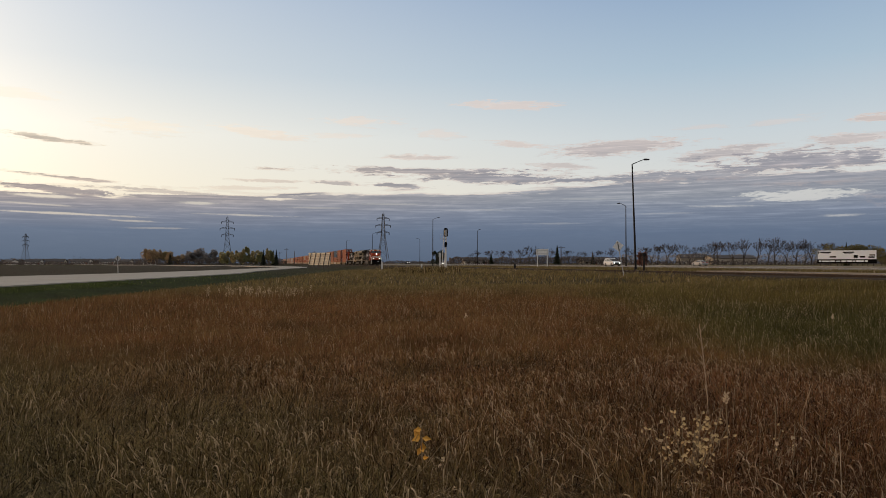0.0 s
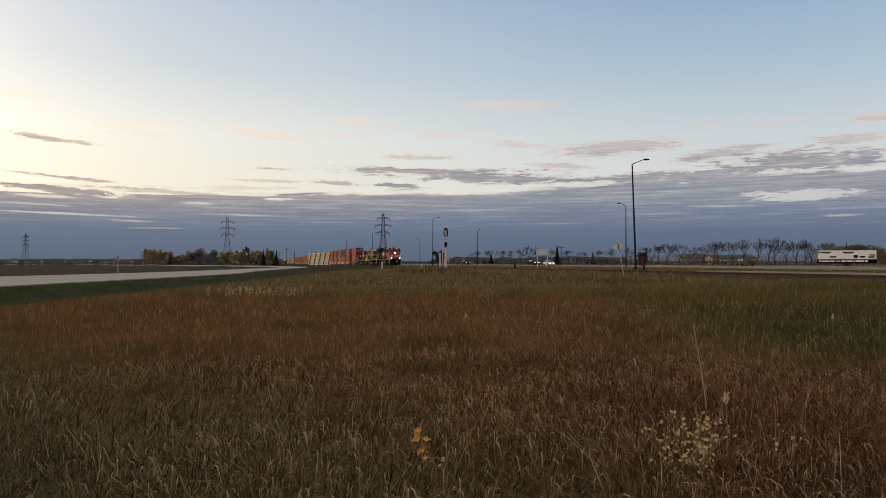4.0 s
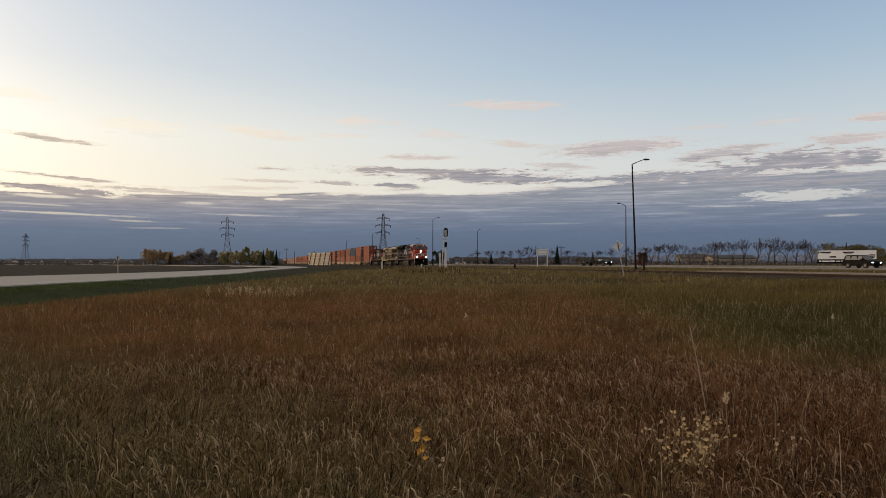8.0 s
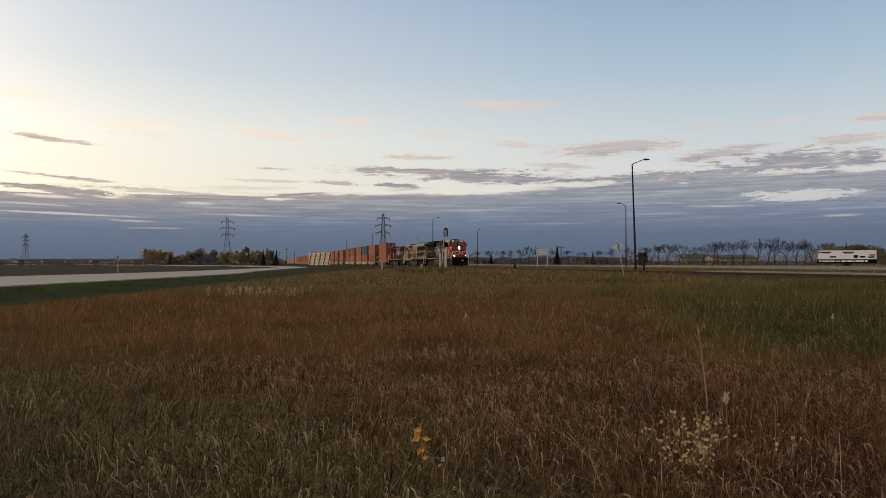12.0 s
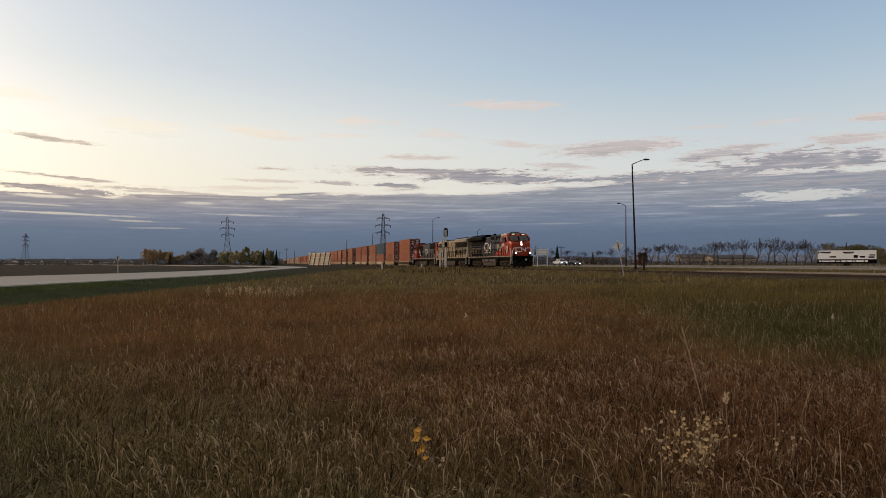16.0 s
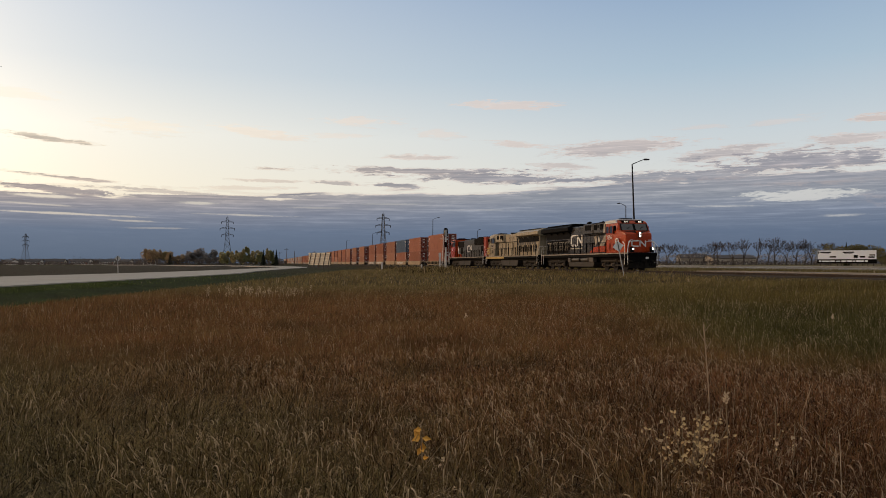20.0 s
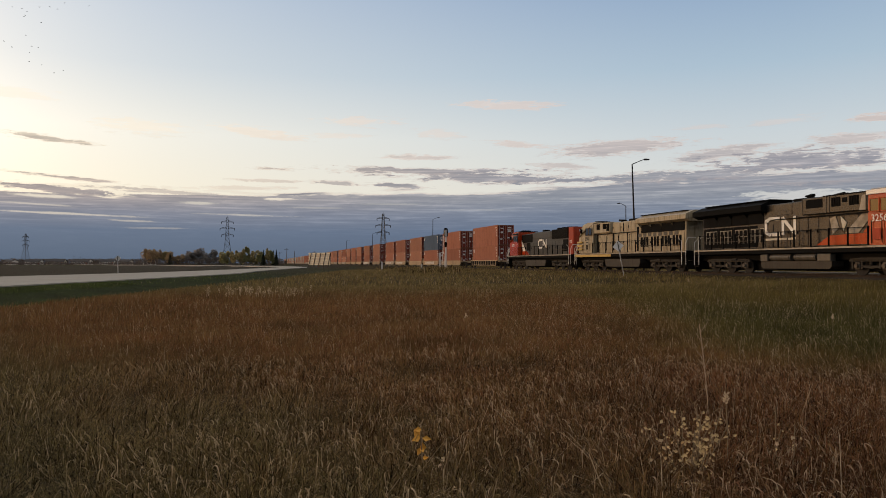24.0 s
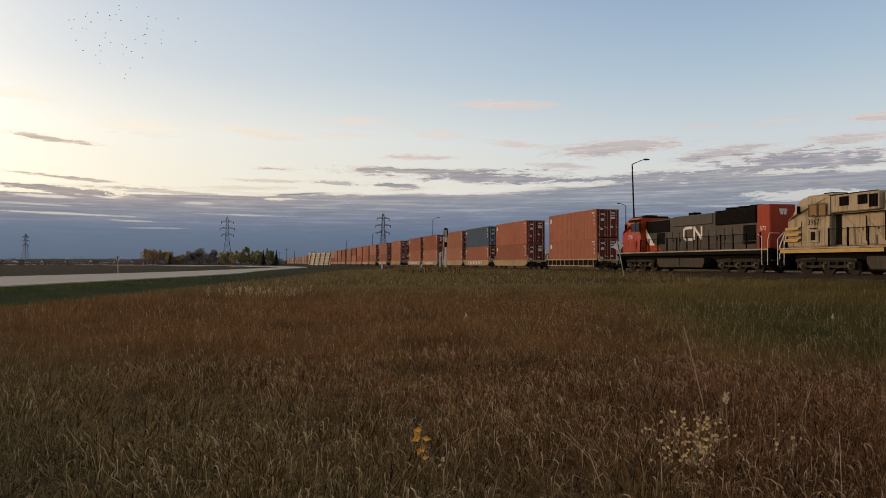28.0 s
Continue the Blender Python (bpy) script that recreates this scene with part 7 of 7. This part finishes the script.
def build_car(kind, paint, label, lit=True, trailer=False):
    k = SHAPES[kind]
    hw = k["W"] / 2
    t = thing("car" if kind != "pickup" else "pickup_truck", label, "car" if kind != "pickup" else "truck", "vehicles on the highway")
    m = Mesh().prism(k["low"], -hw, hw)
    body = part("body", m, paint, t)
    bm = bmesh.new()
    bm.from_mesh(body.data)
    bmesh.ops.bevel(bm, geom=bm.edges[:], offset=0.07, segments=2, affect="EDGES")
    bm.to_mesh(body.data)
    bm.free()
    cab = part("cabin", Mesh().prism(k["top"], -hw + 0.12, hw - 0.12), paint, t)
    bm = bmesh.new()
    bm.from_mesh(cab.data)
    zt = max(v.co.z for v in bm.verts)
    for v in bm.verts:
        if v.co.z > zt - 0.2:
            v.co.y *= 0.86
    bmesh.ops.bevel(bm, geom=bm.edges[:], offset=0.05, segments=2, affect="EDGES")
    bm.to_mesh(cab.data)
    bm.free()
    zb = k["top"][0][1]
    for sy in (-1, 1):
        for x0, x1 in k["panes"]:
            y0, y1 = hw - 0.115, (hw - 0.12) * 0.875 + 0.005
            v = [(x0, sy * y0, zb + 0.08), (x1 + 0.1, sy * y0, zb + 0.08), (x1 - 0.1, sy * y1, zt - 0.13), (x0 + 0.12, sy * y1, zt - 0.13)]
            part("side_window", Mesh().add(v + [(p[0], p[1] + 0.02 * sy, p[2]) for p in v], [(0, 1, 2, 3), (4, 5, 6, 7), (0, 1, 5, 4), (1, 2, 6, 5), (2, 3, 7, 6), (3, 0, 4, 7)]), GLASS, cab)
    for (xa, za), (xb, zb2), d, nm in ((k["top"][-1], k["top"][-2], 1, "windscreen"), (k["top"][0], k["top"][1], -1, "rear_window")):
        lo, hi = Vector((xa, za)).lerp(Vector((xb, zb2)), 0.1), Vector((xa, za)).lerp(Vector((xb, zb2)), 0.92)
        w0, w1 = hw - 0.25, (hw - 0.12) * 0.82
        v = [(lo.x + 0.015 * d, -w0, lo.y), (lo.x + 0.015 * d, w0, lo.y), (hi.x + 0.015 * d, w1, hi.y + 0.012), (hi.x + 0.015 * d, -w1, hi.y + 0.012)]
        part(nm, Mesh().add(v + [(p[0] - 0.03 * d, p[1], p[2]) for p in v], [(0, 1, 2, 3), (4, 5, 6, 7), (0, 1, 5, 4), (1, 2, 6, 5), (2, 3, 7, 6), (3, 0, 4, 7)]), GLASS, cab)
    if kind == "pickup":
        part("load_bed", Mesh().box(-2.8, -1.35, -hw + 0.1, hw - 0.1, 1.13, 1.17), DEEP_BLACK, t)
    r = k["r"]
    for x in k["wheels"]:
        for sy in (-1, 1):
            w = part("wheel", Mesh().tube((0, -0.11, 0), (0, 0.11, 0), r, sides=18), TYRE, t, at=pose(x, sy * (hw - 0.1), r))
            part("rim", Mesh().tube((0, 0.105 * sy, 0), (0, 0.125 * sy, 0), r * 0.55, sides=12), RIM, w)
    fx, rx = k["low"][-2][0], k["low"][0][0]
    for sy in (-1, 1):
        y = sy * (hw - 0.35)
        part("headlight", Mesh().box(fx - 0.12, fx + 0.015, y - 0.13, y + 0.13, k["low"][-2][1] - 0.03, k["low"][-2][1] + 0.08, 0.02), CAR_GLOW if lit else GLASS, t, "lit headlight" if lit else "")
        part("tail_light", Mesh().box(rx - 0.03, rx + 0.05, y - 0.15, y + 0.15, 0.75, 0.95), TAIL, t)
        part("mirror", Mesh().box(k["panes"][-1][1] + 0.05, k["panes"][-1][1] + 0.2, min(sy * (hw - 0.05), sy * (hw + 0.15)), max(sy * (hw - 0.05), sy * (hw + 0.15)), zb + 0.02, zb + 0.18), paint, t)
    part("bumper", Mesh().box(fx - 0.1, fx + 0.06, -hw + 0.08, hw - 0.08, 0.36, 0.58, 0.04), DEEP_BLACK if kind != "sedan" else paint, t)
    part("grille", Mesh().box(fx - 0.08, fx + 0.012, -0.5, 0.5, 0.6, k["low"][-2][1] + 0.05), DEEP_BLACK, t)
    return t


def build_trailer():
    t = thing("trailer", "low dark flat trailer towed by the black pickup", "trailer", "vehicles on the highway")
    part("deck", Mesh().box(-2.6, 2.2, -1.0, 1.0, 0.62, 0.78, 0.02), DEEP_BLACK, t)
    part("drawbar", Mesh().prism([(2.2, 0.6), (3.7, 0.55), (3.7, 0.65), (2.2, 0.72)], -0.08, 0.08), DARK_STEEL, t)
    for x in (-0.9, 0.0):
        for sy in (-1, 1):
            part("wheel", Mesh().tube((x, sy * 0.85, 0.34), (x, sy * 1.05, 0.34), 0.34, sides=16), TYRE, t)
    part("rail", Mesh().pipe([(-2.5, -0.95, 0.78), (-2.5, -0.95, 1.1), (2.1, -0.95, 1.1), (2.1, -0.95, 0.78)], 0.03), DARK_STEEL, t)
    return t


# vehicle, lane, place at the start, speed along the line
TRAFFIC = [(build_car("suv", CAR_WHITE, "white sport utility vehicle on the highway"), -40.0, 151.6, -29.81), (build_car("sedan", CAR_WHITE, "white sedan on the highway with lit headlights"), -40.0, 301.1, -28.51),
           (build_car("suv", CAR_BLACK, "black sport utility vehicle on the highway"), -40.0, 310.8, -28.29), (build_car("pickup", CAR_BLACK, "black pickup truck towing a flat trailer"), -40.0, 376.4, -27.59),
           (build_trailer(), -40.0, 384.1, -27.59), (build_car("pickup", CAR_WHITE, "white pickup truck on the highway"), -40.0, 651.2, -29.48), (build_car("sedan", CAR_GREY, "dark grey sedan on the highway"), -43.0, 647.1, -29.33),
           (build_car("sedan", CAR_SILVER, "silver sedan on the far carriageway", False), -69.2, 163.4, 27.6), (build_car("pickup", CAR_GREY, "dark grey pickup truck on the far carriageway", False), -69.2, 36.5, 27.6)]
for vehicle, *_ in TRAFFIC:
    vehicle.scale = (0.93, 0.93, 0.93)


# ---- weeds standing in the field ----
def leaf_shape(m, p, u, n, size):
    """A pointed oval leaf, slightly folded."""
    p, u = Vector(p), Vector(u).normalized()
    w = u.cross(Vector(n)).normalized()
    nn = w.cross(u)
    v = [p, p + u * size * 0.4 + w * size * 0.32 + nn * size * 0.06, p + u * size, p + u * size * 0.4 - w * size * 0.32 + nn * size * 0.06, p + u * size * 0.5 - nn * 0.004]
    m.add(v, [(0, 1, 4), (1, 2, 4), (2, 3, 4), (3, 0, 4)])


PALE_LEAF = material("dry_pale_yellow_leaf", (0.66, 0.49, 0.25), 0.7, 0, 0.3, 9.0)
GOLD_LEAF = material("golden_yellow_leaf", (0.72, 0.38, 0.07), 0.6, 0, 0.25, 9.0)
FLUFF = material("white_seed_fluff", (0.66, 0.52, 0.34), 0.9, 0, 0.1, 9.0)
STALK = material("dry_stalk", (0.22, 0.16, 0.095), 0.8, 0, 0.25, 6.0)


def build_weed(name, label, x, y, stems, leaves, h, spread, leaf, mat, seed, low=0.3, fluff=0):
    rng = np.random.default_rng(seed)
    z = ground_z(x, y)
    t = thing(name, label, "plant", at=pose(x, y, z))
    for i in range(stems):
        a, r = rng.uniform(0, 6.28), spread * rng.uniform(0.2, 1.0)
        tip = Vector((math.cos(a) * r, math.sin(a) * r * 0.6, h * rng.uniform(0.75, 1.0)))
        mid = tip * 0.5 + Vector((rng.normal(0, 0.02), rng.normal(0, 0.02), 0.05))
        part("stem", Mesh().pipe([(0, 0, -0.05), mid, tip], 0.0035, 5), STALK, t)
        for j in range(leaves):
            q = rng.uniform(low, 1.0)
            p = mid.lerp(tip, (q - 0.5) * 2) if q > 0.5 else mid * (q * 2)
            p = p + Vector((rng.normal(0, spread * 0.14), rng.normal(0, spread * 0.1), rng.normal(0, 0.02)))
            m = Mesh()
            leaf_shape(m, p, (rng.normal(0, 1), -0.3 + rng.normal(0, 0.3), rng.normal(-0.2, 0.8)), (0.2 * rng.normal(0, 1), -1, 0.3), leaf * rng.uniform(0.6, 1.2))
            part("leaf", m, mat, t)
    for j in range(fluff):
        p = Vector((rng.normal(0, spread * 0.6), rng.normal(0, 0.03), h * rng.uniform(0.35, 0.8)))
        m = Mesh()
        for q in range(10):
            d = Vector(rng.normal(0, 1, 3)).normalized()
            leaf_shape(m, p, d, (0, -1, 0.2), 0.019)
        part("seed_tuft", m, FLUFF, t, "white seed fluff")
    return t


build_weed("weed", "bushy dry weed with pale yellow leaves in the grass", 1.51, 4.5, 13, 11, 0.66, 0.30, 0.030, PALE_LEAF, 3, 0.45, 5)
build_weed("weed", "thin weed with a few golden yellow leaves", -0.13, 4.4, 2, 4, 0.58, 0.035, 0.056, GOLD_LEAF, 12, 0.70, 0)
build_weed("weed", "thin dry weed with white seed tufts", 0.02, 4.4, 3, 1, 0.48, 0.10, 0.022, PALE_LEAF, 22, 0.6, 2)
build_weed("weed", "dry weed with white seed tufts", 2.18, 4.7, 3, 2, 0.62, 0.10, 0.022, PALE_LEAF, 23, 0.6, 2)


def build_pod(x, y, h, size, label):
    t = thing("seed_stalk", label, "plant", "stalks with pale seed heads", at=pose(x, y, ground_z(x, y)))
    part("stem", Mesh().pipe([(0, 0, -0.05), (0.01, 0, h * 0.6), (0, 0, h)], 0.004, 5), STALK, t)
    rng = np.random.default_rng(int(h * 1000))
    m = Mesh()
    for q in range(34):
        zz = rng.uniform(-0.5, 0.5)
        leaf_shape(m, (rng.normal(0, size * 0.1), rng.normal(0, size * 0.1), h + zz * size), (rng.normal(0, 1), rng.normal(0, 1), 0.6), (0, -1, 0.2), size * 0.28)
    part("seed_head", m, FLUFF, t, "pale fluffy seed head")


build_pod(1.86, 4.8, 0.66, 0.07, "dry stalk with an open pale seed pod")
build_pod(0.46, 14.7, 0.52, 0.09, "dry stalk with a pale seed head")
build_pod(7.86, 14.7, 0.52, 0.08, "dry stalk with a pale seed head")
build_pod(1.84, 7, 0.62, 0.05, "dry stalk with a pale seed head")


REED = material("dull_reed_fluff", (0.60, 0.47, 0.30), 0.9, 0, 0.2, 9.0)


def build_reeds():
    rng = np.random.default_rng(9)
    v, f = [], []
    for i in range(80):
        b, d = rng.uniform(365, 552), rng.uniform(26, 32)
        x = (b - 784) / 1287 * d
        z = ground_z(x, d)
        h = rng.uniform(0.45, 0.66)
        n = len(v)
        v += [(x - 0.006, d, z + h * 0.7), (x + 0.006, d, z + h * 0.7), (x + rng.normal(0, 0.03), d, z + h)]
        f.append((n, n + 1, n + 2))
        for q in range(9):
            n = len(v)
            p = np.array([v[n - 1 - q * 3][0] if q == 0 else x, d, z + h + rng.normal(0, 0.05)])
            p[0] = x + rng.normal(0, 0.025)
            a, c = rng.normal(0, 0.017, 3), rng.normal(0, 0.017, 3)
            v += [tuple(p - a), tuple(p + a), tuple(p + c)]
            f.append((n, n + 1, n + 2))
    tagged(part("reeds", fast("reeds", v, f, REED), REED), "pale reeds with fluffy seed heads in the field", "reeds", kind="stuff")


build_reeds()
TALL_STALK = material("dry_reddish_stalk", (0.40, 0.29, 0.19), 0.8, 0, 0.25, 6.0)
SWAY = thing("tall_stalk", "one tall thin dry stalk standing above the grass", "plant")
part("stem", Mesh().pipe([(0, 0, -0.05), (0.015, 0, 0.35), (0.0, 0, 0.7), (-0.02, 0, 1.02)], 0.005, 5), TALL_STALK, SWAY)
for i in range(5):
    part("seed_spray", Mesh().pipe([(-0.004 * i, 0, 0.62 + i * 0.08), (0.05 * (-1) ** i, 0.01, 0.70 + i * 0.08)], 0.003, 4), TALL_STALK, SWAY)


# ---- birds ----
def build_bird():
    t = thing("bird", "dark bird flying high in a loose flock", "bird", "flock of birds")
    b = Mesh().tube((-0.28, 0, 0), (-0.1, 0, 0.02), 0.03, 0.07, 6).tube((-0.1, 0, 0.02), (0.15, 0, 0.02), 0.07, 0.06, 6).tube((0.15, 0, 0.02), (0.36, 0, 0.05), 0.06, 0.025, 6)
    part("body", b, DEEP_BLACK, t)
    for sy in (-1, 1):
        v = [(-0.1, sy * 0.05, 0.04), (0.14, sy * 0.05, 0.04), (0.12, sy * 0.3, 0.14), (-0.06, sy * 0.3, 0.14), (-0.04, sy * 0.58, 0.06)]
        part("wing", Mesh().add(v + [(x, y, z - 0.02) for x, y, z in v], [(0, 1, 2, 3), (2, 3, 4), (5, 6, 7, 8), (7, 8, 9), (0, 1, 6, 5), (0, 3, 8, 5), (1, 2, 7, 6)]), DEEP_BLACK, t)
    return t


FLOCK = [build_bird()]
FLOCK[0].scale = (0.75, 0.75, 0.75)
FLOCK += [copy_thing(FLOCK[0], Matrix()) for i in range(46)]

# tall weeds on the low bank beside the signal
blades("weeds", 6500, 98, 120, 0.95, 0.045, GRASS, 31, 2, "rank weeds on the bank beside the railway signal", wedge=5, keep=lambda x, y, p, r: (p > 3.0) & (p < 14) & (np.abs(x + 2.0) < 5.2 * r.uniform(0.3, 1.0, len(x))))
blades("weeds", 1500, 130, 165, 0.9, 0.06, GRASS, 32, 2, "rank weeds on the bank beside the railway", wedge=12, keep=lambda x, y, p, r: (p > 3.0) & (p < 9))


# ---- all that moves ----
def motions():
    times = (0, 7, 14, 21, 28)
    for ob, middle, back in TRAIN:
        z0 = ob.get("z0", 0.0)
        rows = []
        for t in times:
            q = along(train_s(t) + middle, 0, RAIL_Z + z0)
            rows.append((t, pose(q.x, q.y, q.z, 0, 0, HEADING - (180 if back else 0))))
        walk(ob, rows)
        # the wheels of the locomotives roll: 7.75 m/s on wheels of 0.53 m
        for w in ob.children_recursive if ob.name.startswith("locomotive") else ():
            if w.name.startswith("wheelset"):
                c = w.matrix_basis.translation.copy()
                turn = math.degrees(7.75 / 0.53) * (-1 if back else 1)
                walk(w, [(i / 10, pose(c.x, c.y, c.z, 0, turn * i / 10, 0)) for i in range(281)])
    for ob, lane, start, speed in TRAFFIC:
        rows = []
        for t in (0, 9, 19, 28):
            q = along(start + speed * t, lane, 0.957)
            rows.append((t, pose(q.x, q.y, q.z, 0, 0, HEADING if speed < 0 else HEADING - 180)))
        walk(ob, rows)
    # a small party crosses level, then the flock comes in from the left, high up and sinking
    rng = np.random.default_rng(17)
    for i, ob in enumerate(FLOCK):
        y = 220 + rng.uniform(-20, 20)
        if i < 9:
            x, z, at = -124 + rng.normal(0, 3.8), 65 + rng.normal(0, 2.2), 24
            vx, vz = rng.uniform(4.7, 5.6), rng.uniform(-0.5, 0.4)
        else:
            x, z, at = -97 + rng.normal(0, 8.5), 72 + rng.normal(0, 2.8), 28
            vx, vz = rng.uniform(7.4, 8.6), rng.uniform(-3.1, -2.5)
        rows = [(t, pose(x + vx * (t - at), y, z + vz * (t - at), rng.uniform(-6, 6), 0, rng.uniform(-8, 8))) for t in (0, 14, 28)]
        walk(ob, rows)
    # the tall stalk sways in the wind
    tops = [(0, -3), (1.5, -5), (3, -4), (5, -8), (6.5, -4), (8, -8), (9.5, -4), (11, -6), (13, -2), (15, -9), (17, -13), (18.5, -6), (20, -1), (22, -7), (24, -3), (26, -8), (28, -11)]
    walk(SWAY, [(t, pose(2.36, 6.5, ground_z(2.36, 6.5), 0, a, 0)) for t, a in tops])


motions()
